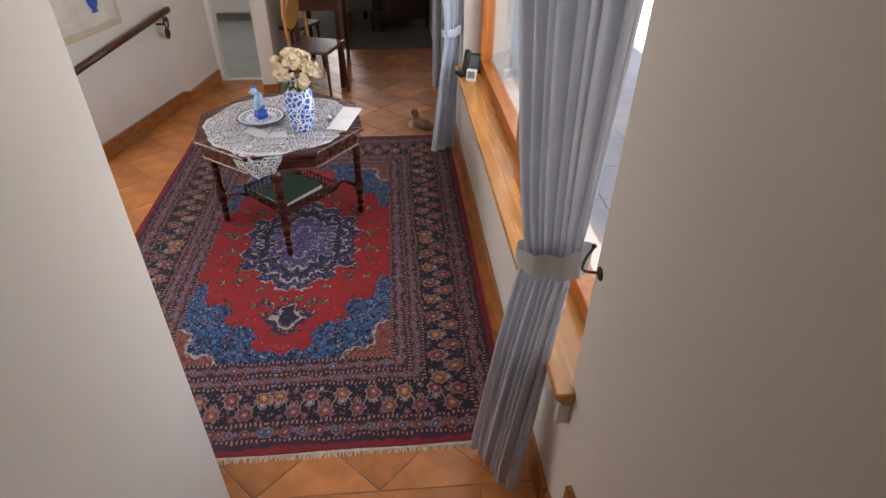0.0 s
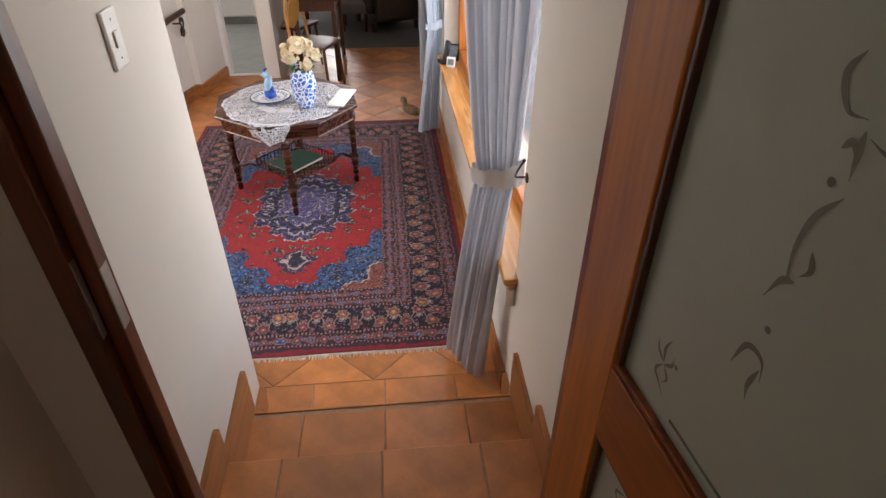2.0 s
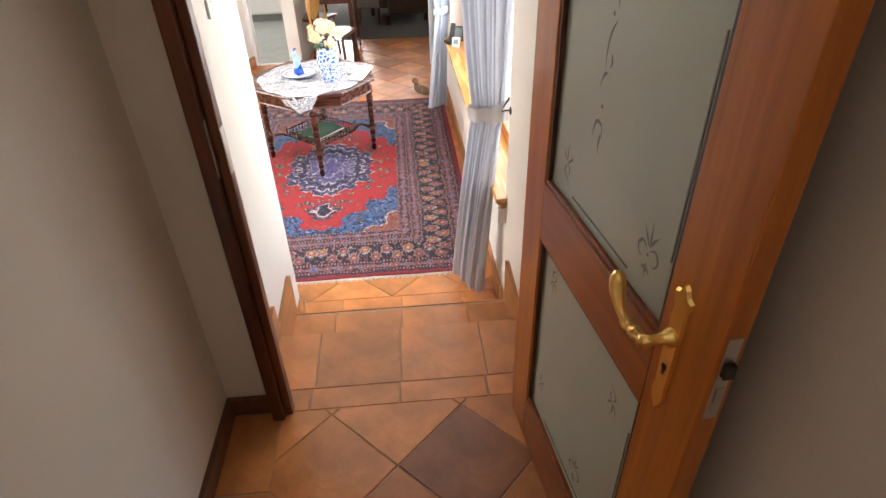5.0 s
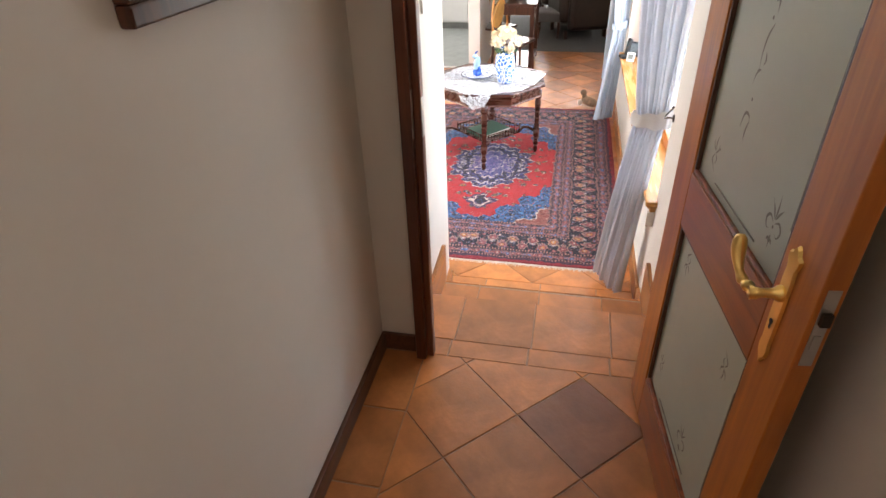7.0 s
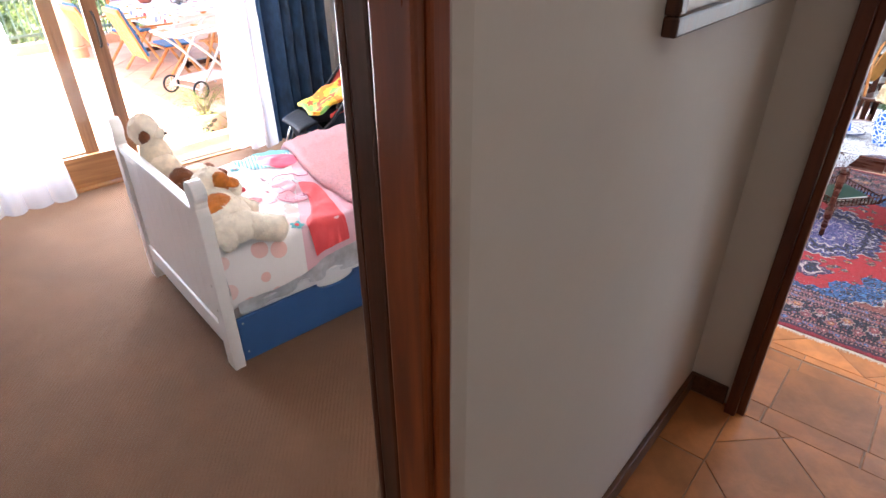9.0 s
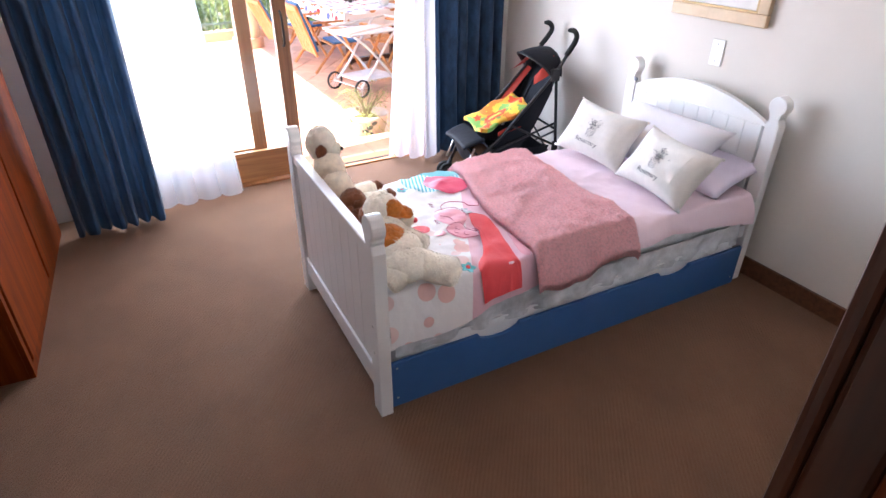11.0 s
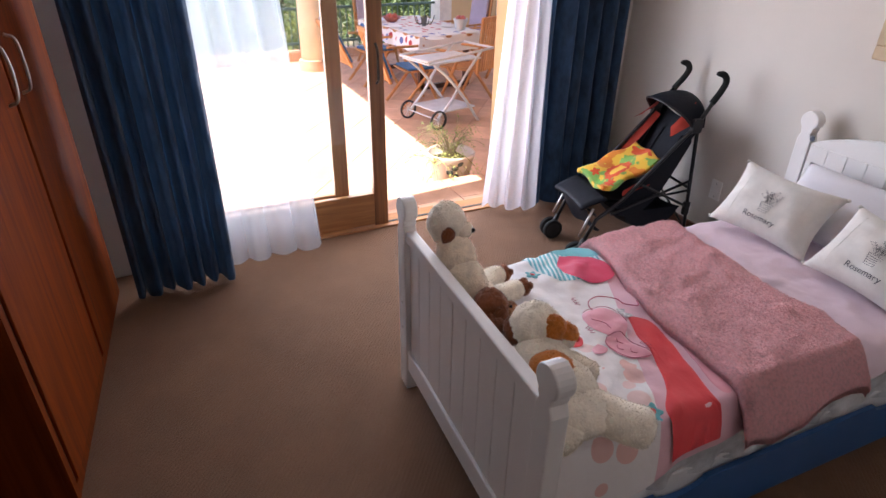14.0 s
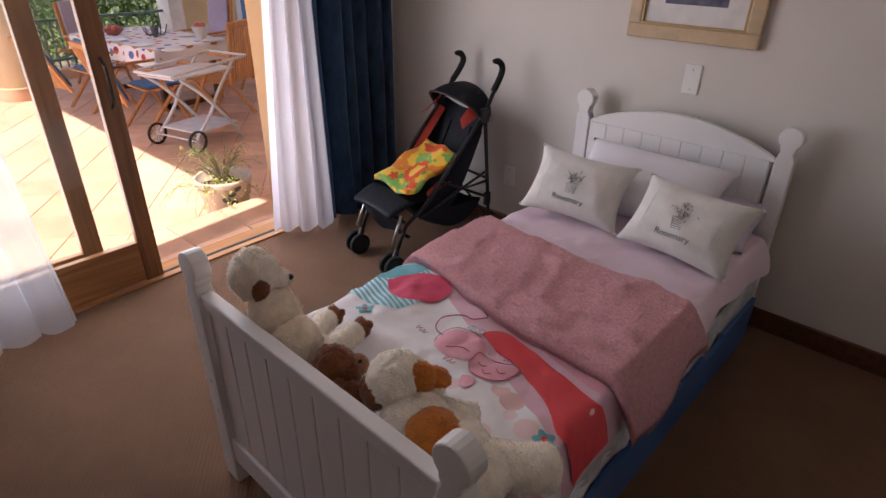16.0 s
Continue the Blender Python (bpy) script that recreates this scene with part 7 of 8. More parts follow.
M_PRED, M_PYEL, M_PGRN = cloth("orange_red_print", (0.66, 0.07, 0.01), 0.85), cloth("yellow_print", (0.85, 0.50, 0.05), 0.85), cloth("green_print", (0.16, 0.42, 0.06), 0.85)
print_patch("lion_mane", 0.60, 0.42, 0.27, 0.23, 11, 0.06, 0.003, M_PRED, "orange red printed mane")
print_patch("lion_face", 0.60, 0.42, 0.16, 0.14, 3, 0.06, 0.005, M_PYEL, "yellow printed animal face")
for u in (0.48, 0.72):
    print_patch("lion_ear", u, 0.53, 0.035, 0.03, 2, 0.02, 0.0045, M_PYEL, "yellow printed ear")
print_patch("red_ground", 0.42, 0.90, 0.36, 0.09, 5, 0.12, 0.0015, M_PRED, "orange red printed ground")
print_patch("second_animal", 0.66, 0.80, 0.12, 0.10, 4, 0.15, 0.003, M_PYEL, "yellow printed animal")
print_patch("green_bush", 0.62, 0.07, 0.16, 0.06, 9, 0.25, 0.002, M_PGRN, "green printed bush")
print_patch("red_flower", 0.30, 0.12, 0.08, 0.06, 5, 0.3, 0.003, M_PRED, "orange red printed flower")
print_patch("red_bush", 0.85, 0.16, 0.12, 0.09, 8, 0.25, 0.002, M_PRED, "orange red printed bush")

# ---- bedroom: wardrobe and desk ----
WARD = pose(-5.037, -3.689, 0, 0, 0, -9.6)
ward = thing("wardrobe", "built in cherry veneer wardrobe with arched metal handles", "wardrobe", WARD)
boxpart("carcass", (0.0, 0.0, 0.0, 1.38, 0.615, 2.3), M_WARD, ward)
for x0, x1 in ((0.012, 0.622), (0.650, 1.322)):
    boxpart("door", (x0, 0.617, 0.055, x1, 0.638, 2.28), M_WARD, ward, bevel=0.003)
# black strips stand in for the shade inside both gaps beside the doors
boxpart("shadow_gap", (0.6225, 0.6155, 0.055, 0.6495, 0.622, 2.28), M_BLACK, ward)
boxpart("edge_strip", (1.3225, 0.6155, 0.055, 1.345, 0.628, 2.28), M_BLACK, ward)
boxpart("end_post", (1.3455, 0.6155, 0.0, 1.38, 0.636, 2.28), M_WARD, ward)
boxpart("plinth", (0.0, 0.6155, 0.0, 1.345, 0.634, 0.05), M_WARD, ward)
for x in (0.54, 0.725):
    bm = bmesh.new()
    s = 1 if x < 0.6 else -1
    tube(bm, arc([(x, 0.638, 1.17), (x, 0.668, 1.19), (x + 0.008 * s, 0.675, 1.27), (x, 0.668, 1.35), (x, 0.638, 1.37)], 6), 0.0055, 8)
    part("handle", bm, M_STEEL, ward, "curved steel handle", smooth=True)
desk = thing("desk", "cherry veneer desk beside the wardrobe on beige carpet", "desk", WARD @ pose(1.385, 0, 0))
boxpart("worktop", (0.0, 0.0, 0.655, 1.3, 0.575, 0.69), M_WARD, desk, bevel=0.004)
boxpart("side_panel", (1.26, 0.02, 0.0, 1.29, 0.55, 0.654), M_WARD, desk)
boxpart("back_panel", (0.0, 0.0, 0.1, 1.26, 0.02, 0.654), M_WARD, desk)

# ---- bedroom: curtains and sliding door ----
def blue_spec(y0, y1, x, bulge):
    def f(v):
        z = 0.02 + v * 2.3
        return ((x, y0), (x + 0.02, y1), z, 0.052)
    return f


curtain("curtain", "heavy blue velvet curtain hanging full length beside the wardrobe", blue_spec(-2.98, -2.50, -4.81, 0), M_BLUECURT, 6.5, seed=21, nu=150, nv=20)
curtain("curtain", "heavy blue velvet curtain hanging full length behind the stroller", blue_spec(-0.50, 0.19, -4.74, 0), M_BLUECURT, 6, seed=22, nu=110, nv=20)
curtain("sheer_curtain", "white sheer curtain hanging over the glass sliding door", lambda v: ((-4.90, -2.58), (-4.84 - 0.04 * v, -1.95 - 0.16 * v), 0.03 + v * 2.3, 0.03), M_SHEER, 4.5, seed=23, nu=150, nv=20)
curtain("sheer_curtain", "white sheer curtain gathered at the open side of the door", lambda v: ((-4.87, -0.80 + 0.22 * v), (-4.64 - 0.08 * v, -0.50), 0.03 + v * 2.3, 0.042), cloth("gathered_white_sheer", (0.74, 0.73, 0.77), trans=0.35, see=0.08, vary=0.02), 3.4, seed=24, nu=110, nv=20)
rod = thing("curtain_rail", "white curtain rail over the sliding door", "curtain rail", pose(-4.85, -1.6, 2.34))
boxpart("rail", (-0.04, -1.5, 0, 0.04, 1.5, 0.03), M_WHITEPLASTIC, rod)
turned(rod, -4.85, -1.6, -4)

sd = tagged(new("door_2"), "brown hardwood framed sliding glass door to the terrace, half open", "sliding door", kind="structure")


def leaf(name, label, x, y0, y1, handle=None):
    th = new(name)
    th.parent = sd
    th["label"] = label
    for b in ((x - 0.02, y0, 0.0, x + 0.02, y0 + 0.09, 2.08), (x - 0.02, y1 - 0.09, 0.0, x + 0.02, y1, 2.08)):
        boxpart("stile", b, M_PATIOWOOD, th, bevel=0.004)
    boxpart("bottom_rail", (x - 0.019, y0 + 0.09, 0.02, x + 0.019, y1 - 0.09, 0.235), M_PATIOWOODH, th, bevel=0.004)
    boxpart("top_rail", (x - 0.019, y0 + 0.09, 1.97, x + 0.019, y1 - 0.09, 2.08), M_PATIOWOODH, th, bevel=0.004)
    o = boxpart("pane", (x - 0.003, y0 + 0.085, 0.23, x + 0.003, y1 - 0.085, 1.975), M_GLASS, th)
    o.visible_shadow = False
    return th


lf = leaf("sliding_leaf", "front glazed leaf slid open", -4.985, -2.86, -1.47)
bm = bmesh.new()
tube(bm, arc([(-4.965, -1.515, 0.92), (-4.935, -1.515, 0.95), (-4.93, -1.515, 1.03), (-4.935, -1.515, 1.11), (-4.965, -1.515, 1.14)], 5), 0.008, 8)
part("pull_handle", bm, M_BRONZE, lf)
leaf("fixed_leaf", "rear fixed glazed leaf", -5.06, -2.9, -1.70)
boxpart("track", (-5.10, -2.9, -0.02, -4.93, -0.3, 0.012), M_PATIOWOODH, sd, bevel=0.004)
boxpart("track_groove", (-4.995, -1.47, 0.0125, -4.975, -0.3, 0.016), M_BLACK, sd)
boxpart("head_frame", (-5.10, -2.9, 2.08, -4.95, -0.3, 2.12), M_PATIOWOODH, sd)
boxpart("side_frame", (-5.10, -0.36, 0.0, -4.96, -0.30, 2.08), M_PATIOWOOD, sd, bevel=0.004)

turned(sd, -4.95, -1.5, PATIOTURN)

# ---- terrace ----
TER = -0.20
wall("terrace_step", "grout bed of the tiled step outside the sliding door", (-5.58, -2.9, -0.4, -5.05, -0.3, -0.032), material=M_GROUT, category="step")
pot = thing("plant_pot", "cream glazed pot with dark leaf print on the terrace tiles", "plant pot", pose(-5.74, -0.52, TER) @ Matrix.Scale(1.25, 4))
bm = bmesh.new()
lathe(bm, [(0.10, 0), (0.11, 0.01), (0.145, 0.16), (0.155, 0.21), (0.162, 0.24), (0.155, 0.25), (0.145, 0.24), (0.135, 0.2), (0.001, 0.2)], 30, cap=False)
part("pot_body", bm, mat("cream_glaze", (0.55, 0.45, 0.35), 0.35, vary=0.06), pot, smooth=True)
M_LEAFP = mat("dark_leaf_print", (0.06, 0.07, 0.06), 0.5)
for k in range(6):
    a = radians(-42 + 10 * (k % 3) + 3 * k)
    z = 0.06 + 0.03 * k
    r = 0.118 + 0.035 * (z / 0.2)
    bm = bmesh.new()
    blob(bm, (0, 0, 0), (0.003, 0.018, 0.024), seg=8, rings=6, m=pose(0, 0, 0, 25 * k, 0, 0))
    part("leaf_print", bm, M_LEAFP, pot, m=pose(r * math.cos(a), r * math.sin(a), z, 0, 0, math.degrees(a)))
boxpart("soil", (-0.09, -0.09, 0.195, 0.09, 0.09, 0.205), mat("potting_soil", (0.05, 0.035, 0.02), 0.95, vary=0.5, scale=40), pot)


def leafy(name, label, at, stems, spread, height, nleaf, size, leafcol, stemcol, category="plant", seed=1, droop=0.0):
    th = thing(name, label, category, at)
    rnd = random.Random(seed)
    bm, bl = bmesh.new(), bmesh.new()
    for s in range(stems):
        a = rnd.uniform(0, 6.283)
        R, H = spread * rnd.uniform(0.4, 1), height * rnd.uniform(0.5, 1)
        pts = [Vector((0.02 * math.cos(a), 0.02 * math.sin(a), 0))]
        for k in range(1, 6):
            t = k / 5
            pts.append(Vector((R * t * math.cos(a + 0.5 * t), R * t * math.sin(a + 0.5 * t), H * math.sin(min(1.0, t * 1.2) * 1.5) - droop * t * t + rnd.uniform(-0.02, 0.02))))
        q = arc(pts, 3)
        tube(bm, q, [0.0035 * (1 - 0.8 * i / len(q)) * max(1, height * 2) for i in range(len(q))], 5)
        for _ in range(nleaf // stems):
            p = q[rnd.randrange(len(q) // 3, len(q))] + Vector((rnd.gauss(0, size), rnd.gauss(0, size), rnd.gauss(0, size)))
            mt = Matrix.Translation(p) @ Euler((rnd.uniform(-1, 1), rnd.uniform(-1, 1), rnd.uniform(0, 6.28))).to_matrix().to_4x4()
            z = size * rnd.uniform(0.6, 1.2)
            bl.faces.new([bl.verts.new(mt @ Vector(w)) for w in ((0, 0, 0), (z * 0.5, -z * 0.28, 0.1 * z), (z, 0, 0), (z * 0.5, z * 0.28, 0.1 * z))])
    part("stem", bm, mat("bark_" + name, stemcol, 0.8), th)
    part("leaves", bl, cloth("foliage_" + name, leafcol, 0.6, trans=0.3, vary=0.4, scale=6, bump=0), th, kind="stuff")
    return th


leafy("shrub", "sparse twiggy green shrub growing in the cream pot", pose(-5.74, -0.52, TER + 0.255), 36, 0.33, 0.34, 620, 0.018, (0.26, 0.34, 0.09), (0.22, 0.17, 0.10), seed=5, droop=0.10)
leafy("trailing_plant", "yellow green trailing plant spilling over the pot rim", pose(-5.70, -0.68, TER + 0.235), 18, 0.38, 0.20, 480, 0.022, (0.50, 0.55, 0.16), (0.25, 0.24, 0.09), seed=9, droop=0.26)

trol = thing("serving_trolley", "white painted folding serving trolley with two wheels on the terrace", "trolley", pose(-7.45, 0.40, TER, 0, 0, 8))
M_WTR = mat("white_grey_paint", (0.62, 0.64, 0.66), 0.4)
for z in (0.68, 0.16):
    boxpart("tray", (-0.24, -0.36 if z > 0.5 else -0.22, z, 0.24, 0.36 if z > 0.5 else 0.30, z + 0.015), M_WTR, trol, bevel=0.004)
for sx in (-1, 1):
    bm = bmesh.new()
    tube(bm, arc([(sx * 0.25, -0.24, 0.12), (sx * 0.25, -0.05, 0.30), (sx * 0.25, 0.10, 0.50), (sx * 0.25, 0.36, 0.78)], 5), 0.016, 6)
    tube(bm, arc([(sx * 0.25, 0.34, 0.0), (sx * 0.25, 0.15, 0.25), (sx * 0.25, -0.10, 0.52), (sx * 0.25, -0.30, 0.68)], 5), 0.016, 6)
    part("leg", bm, M_WTR, trol, smooth=True)
    bm = bmesh.new()
    tube(bm, [(sx * 0.25, -0.38, 0.72), (sx * 0.25, 0.52, 0.78)], 0.013, 6)
    part("rail", bm, M_WTR, trol)
    bm = bmesh.new()
    lathe(bm, [(0.085, -0.008), (0.105, -0.01), (0.105, 0.01), (0.085, 0.008)], 24, m=pose(sx * 0.28, -0.26, 0.105, 0, 90, 0), cap=False)
    w = part("wheel", bm, M_BLACK, trol, "black rubber tyred wheel", smooth=True)
    bm = bmesh.new()
    for k in range(6):
        a = k * math.pi / 6
        tube(bm, [(sx * 0.28, -0.26 + 0.085 * math.cos(a), 0.105 + 0.085 * math.sin(a)), (sx * 0.28, -0.26 - 0.085 * math.cos(a), 0.105 - 0.085 * math.sin(a))], 0.003, 4)
    part("spoke", bm, M_WTR, w, kind="stuff")
for q in ((0.52, 0.78), (-0.38, 0.72)):
    bm = bmesh.new()
    tube(bm, [(-0.25, *q), (0.25, *q)], 0.013, 6)
    part("handle_bar", bm, M_WTR, trol)
bm = bmesh.new()
tube(bm, [(-0.28, -0.26, 0.105), (0.28, -0.26, 0.105)], 0.008, 6)
part("axle", bm, M_WTR, trol)


def garden_chair(at, label, cushion_mat=None, lean=14, group="wooden chairs round the terrace table"):
    th = thing("garden_chair", label, "garden chair", at, group=group)
    for s in (-1, 1):
        bm = bmesh.new()
        tube(bm, [(s * 0.24, -0.22, 0), (s * 0.24, 0.10, 0.62)], 0.020, 6)
        tube(bm, [(s * 0.24, 0.30, 0), (s * 0.24, -0.10, 0.44)], 0.020, 6)
        part("leg", bm, M_TEAK, th)
        boxpart("armrest", (s * 0.27 - 0.025, -0.24, 0.62, s * 0.27 + 0.025, 0.26, 0.645), M_TEAK, th, bevel=0.006)
        bm = bmesh.new()
        box(bm, s * 0.22 - 0.02, 0.17, 0.40, s * 0.22 + 0.02, 0.20, 1.02, bevel=0.005, m=pose(0, 0.0, 0, -lean, 0, 0) @ pose(0, 0.10, 0.04))
        part("back_post", bm, M_TEAK, th)
    for i in range(7):
        boxpart("seat_slat", (-0.22, -0.22 + i * 0.062, 0.42, 0.22, -0.17 + i * 0.062, 0.438), M_TEAK, th)
    for i in range(9):
        bm = bmesh.new()
        x = -0.18 + i * 0.045
        box(bm, x - 0.012, 0.18, 0.42, x + 0.012, 0.192, 0.98, m=pose(0, 0.0, 0, -lean, 0, 0) @ pose(0, 0.10, 0.04))
        part("back_slat", bm, M_TEAK, th)
    bm = bmesh.new()
    box(bm, -0.24, 0.165, 0.98, 0.24, 0.2, 1.04, bevel=0.008, m=pose(0, 0.0, 0, -lean, 0, 0) @ pose(0, 0.10, 0.04))
    part("top_rail", bm, M_TEAK, th)
    if cushion_mat:
        bm = bmesh.new()
        box(bm, -0.2, 0.125, 0.44, 0.2, 0.162, 1.05, bevel=0.015, m=pose(0, 0.0, 0, -lean, 0, 0) @ pose(0, 0.10, 0.04))
        part("back_cushion", bm, cushion_mat, th, "cloth cushion over the chair back")
        boxpart("seat_cushion", (-0.2, -0.2, 0.439, 0.2, 0.18, 0.47), cushion_mat, th, bevel=0.012)
    return th


M_CBLUE = cloth("blue_cushion", (0.05, 0.16, 0.38), 0.9)
M_CLILAC = cloth("lilac_cushion", (0.42, 0.36, 0.46), 0.9)
garden_chair(pose(-8.25, 0.50, TER, 0, 0, 176), "slatted teak garden chair with a blue cushion on the terrace", M_CBLUE, lean=20)
garden_chair(pose(-9.55, 0.55, TER, 0, 0, 182), "slatted teak garden chair with reclined back farther along the table", M_CBLUE, lean=26)
garden_chair(pose(-8.07, 1.10, TER, 0, 0, -68), "slatted teak garden chair with its back to the house", None, lean=6)
garden_chair(pose(-10.7, 1.15, TER, 0, 0, 90), "teak garden chair with lilac cushion at the table's far end", M_CLILAC, lean=8)
garden_chair(pose(-10.0, 2.25, TER, 0, 0, 5), "teak garden chair draped in lilac cloth by the wall", M_CLILAC, lean=8)
garden_chair(pose(-9.2, 2.3, TER, 0, 0, -5), "teak garden chair with pale lilac cushion behind the table", M_CLILAC, lean=8)
tt = thing("terrace_table", "long wooden terrace table on crossed legs", "table", pose(-9.45, 1.20, TER))
boxpart("tabletop", (-0.95, -0.5, 0.70, 0.95, 0.5, 0.73), M_TEAK, tt)
for x in (-0.7, 0.7):
    for y in (-0.35, 0.35):
        boxpart("leg", (x - 0.03, y - 0.03, 0, x + 0.03, y + 0.03, 0.70), M_DARKWOOD, tt)
    boxpart("foot_bar", (x - 0.03, -0.4, 0.02, x + 0.03, 0.4, 0.08), M_DARKWOOD, tt)
M_TCLOTH = cloth("dotted_table_cotton", (0.78, 0.77, 0.76), 0.9)
nt = M_TCLOTH.node_tree
vec, x, y, z = coords(nt)
d1, c1 = voronoi(nt, vec, 7, rand=0.5)
sp = nt.nodes.new("ShaderNodeSeparateColor")
nt.links.new(c1, sp.inputs[0])
nt.links.new(mix(nt, d1.lt(0.3), (0.78, 0.77, 0.76), mix(nt, V(nt, sp.outputs[0]).gt(0.5), (0.5, 0.06, 0.06), (0.12, 0.16, 0.4))), nt.nodes["Principled BSDF"].inputs["Base Color"])
tc_ = thing("tablecloth", "white tablecloth with red and blue dots on the terrace table", "tablecloth", pose(-9.45, 1.20, TER + 0.732))
bm = bmesh.new()


def cloth_pt(u, v):
    x, y = (u - 0.5) * 2.3, (v - 0.5) * 1.4
    dx, dy = max(0, abs(x) - 0.955), max(0, abs(y) - 0.505)
    return (math.copysign(min(abs(x), 0.955 + dx * 0.15 + 0.012 * math.sin(y * 20) * (dx > 0)), x), math.copysign(min(abs(y), 0.505 + dy * 0.15 + 0.012 * math.sin(x * 20) * (dy > 0)), y), 0.002 - max(dx, dy))


drape(bm, cloth_pt, 60, 40)
part("cloth", bm, M_TCLOTH, tc_, smooth=True)
TT = TER + 0.737
for x, y, r, h, c, lab, cat in ((-9.9, 1.0, 0.14, 0.07, (0.35, 0.10, 0.07), "red brown pottery bowl on the tablecloth", "bowl"), (-8.75, 1.45, 0.10, 0.15, (0.6, 0.57, 0.52), "pale pierced pottery bowl of fruit on the tablecloth", "bowl"), (-9.3, 1.2, 0.05, 0.12, (0.1, 0.1, 0.1), "dark iron candle holder on the tablecloth", "candle holder")):
    b = thing("bowl" if cat == "bowl" else "candle_holder", lab, cat, pose(x, y, TT))
    bm = bmesh.new()
    lathe(bm, [(r * 0.5, 0), (r * 0.55, 0.01), (r, h), (r * 0.95, h), (r * 0.5, 0.02), (0.001, 0.02)], 18, cap=False)
    part("bowl_body", bm, mat("pottery", c, 0.5), b, smooth=True)
    if cat == "bowl":
        for k in range(4):
            bm = bmesh.new()
            blob(bm, (r * 0.35 * math.cos(k * 1.6), r * 0.35 * math.sin(k * 1.6), h), (0.04, 0.04, 0.038))
            part("fruit", bm, mat("red_fruit", (0.5, 0.12, 0.1), 0.4), b, smooth=True)
    else:
        bm = bmesh.new()
        for k in range(5):
            a = k * 1.257
            tube(bm, arc([(0, 0, 0.05), (0.10 * math.cos(a), 0.10 * math.sin(a), 0.03), (0.15 * math.cos(a), 0.15 * math.sin(a), 0.14)], 4), 0.006, 5)
        part("arm", bm, M_BRONZE, b)
for k in range(7):
    x, y = -9.95 + 0.28 * k, 0.78 + 0.7 * (k % 2)
    p = thing("plate", "white dinner plate laid on the terrace tablecloth", "plate", pose(x, y, TT), group="plates laid on the terrace table")
    bm = bmesh.new()
    lathe(bm, [(0.07, 0), (0.12, 0.012), (0.118, 0.016), (0.07, 0.006), (0.001, 0.006)], 20, cap=False)
    part("dish", bm, M_WHITEPLASTIC, p, smooth=True)

col = thing("column", "round pale plastered column with terracotta base on the terrace", "column", pose(-10.72, 0.08, TER))
bm = bmesh.new()
lathe(bm, [(0.20, 0.16), (0.195, 1.2), (0.19, 2.9)], 28)
part("shaft", bm, mat("pale_plaster", (0.72, 0.62, 0.46), 0.8, bump=0.2, bscale=40), col, smooth=True)
bm = bmesh.new()
lathe(bm, [(0.235, 0), (0.235, 0.15), (0.21, 0.16)], 28)
part("base", bm, M_PATIOTILE, col, "terracotta tiled column base")

rl = thing("balustrade", "dark green metal balustrade on a tiled kerb at the terrace edge", "balustrade", pose(-11.5, 0, TER))
boxpart("kerb", (-0.12, -8, 0, 0.1, 2.85, 0.14), M_PATIOTILE, rl, "terracotta tiled kerb")
M_GREENP = mat("dark_green_paint", (0.10, 0.17, 0.15), 0.4)
for z in (0.24, 0.76):
    boxpart("rail", (-0.02, -8, z, 0.02, 2.85, z + 0.035), M_GREENP, rl)
bm = bmesh.new()
box(bm, -0.008, -0.008, 0.14, 0.008, 0.008, 0.76)
bar = mesh_of("baluster", bm, M_GREENP)
for i in range(76):
    o = new("baluster", bar)
    o.parent, o.matrix_basis = rl, pose(0, -5.2 + i * 0.106, 0)
pil3 = thing("pillar", "square white plaster pillar at the end of the terrace wall", "pillar", pose(-11.6, 2.85, TER))
boxpart("shaft", (-0.02, -0.22, 0, 0.30, 0.02, 2.9), mat("white_plaster_outside", (0.75, 0.72, 0.66), 0.8), pil3)
shut = tagged(new("door_3"), "blue painted shutter door in the ochre terrace wall", "door", kind="structure")
boxpart("door_panel", (-11.598, 4.15, TER, -11.56, 5.0, 2.0), mat("blue_shutter_paint", (0.10, 0.24, 0.42), 0.5), shut)
boxpart("frame", (-11.598, 4.05, TER, -11.55, 4.148, 2.05), M_WHITEPAINT, shut)
tp = thing("terrace_picture", "small gold framed picture on the ochre terrace wall", "picture", pose(-11.6, 3.55, 1.0))
boxpart("frame", (0, -0.24, -0.2, 0.03, 0.24, 0.4), M_GOLDF, tp)
boxpart("print", (0.031, -0.19, -0.15, 0.033, 0.19, 0.35), mat("dim_landscape", (0.25, 0.22, 0.18), 0.6, vary=0.5, scale=10), tp)

# shrubs and trees on the slope below the terrace
hill = wall("hillside", "dry green hillside below the terrace", (-60, -50, -6, -13, 60, -3.2), material=mat("hill_grass", (0.07, 0.10, 0.03), 0.95, vary=0.6, scale=1.2, bump=0.5, bscale=6), category="hillside")


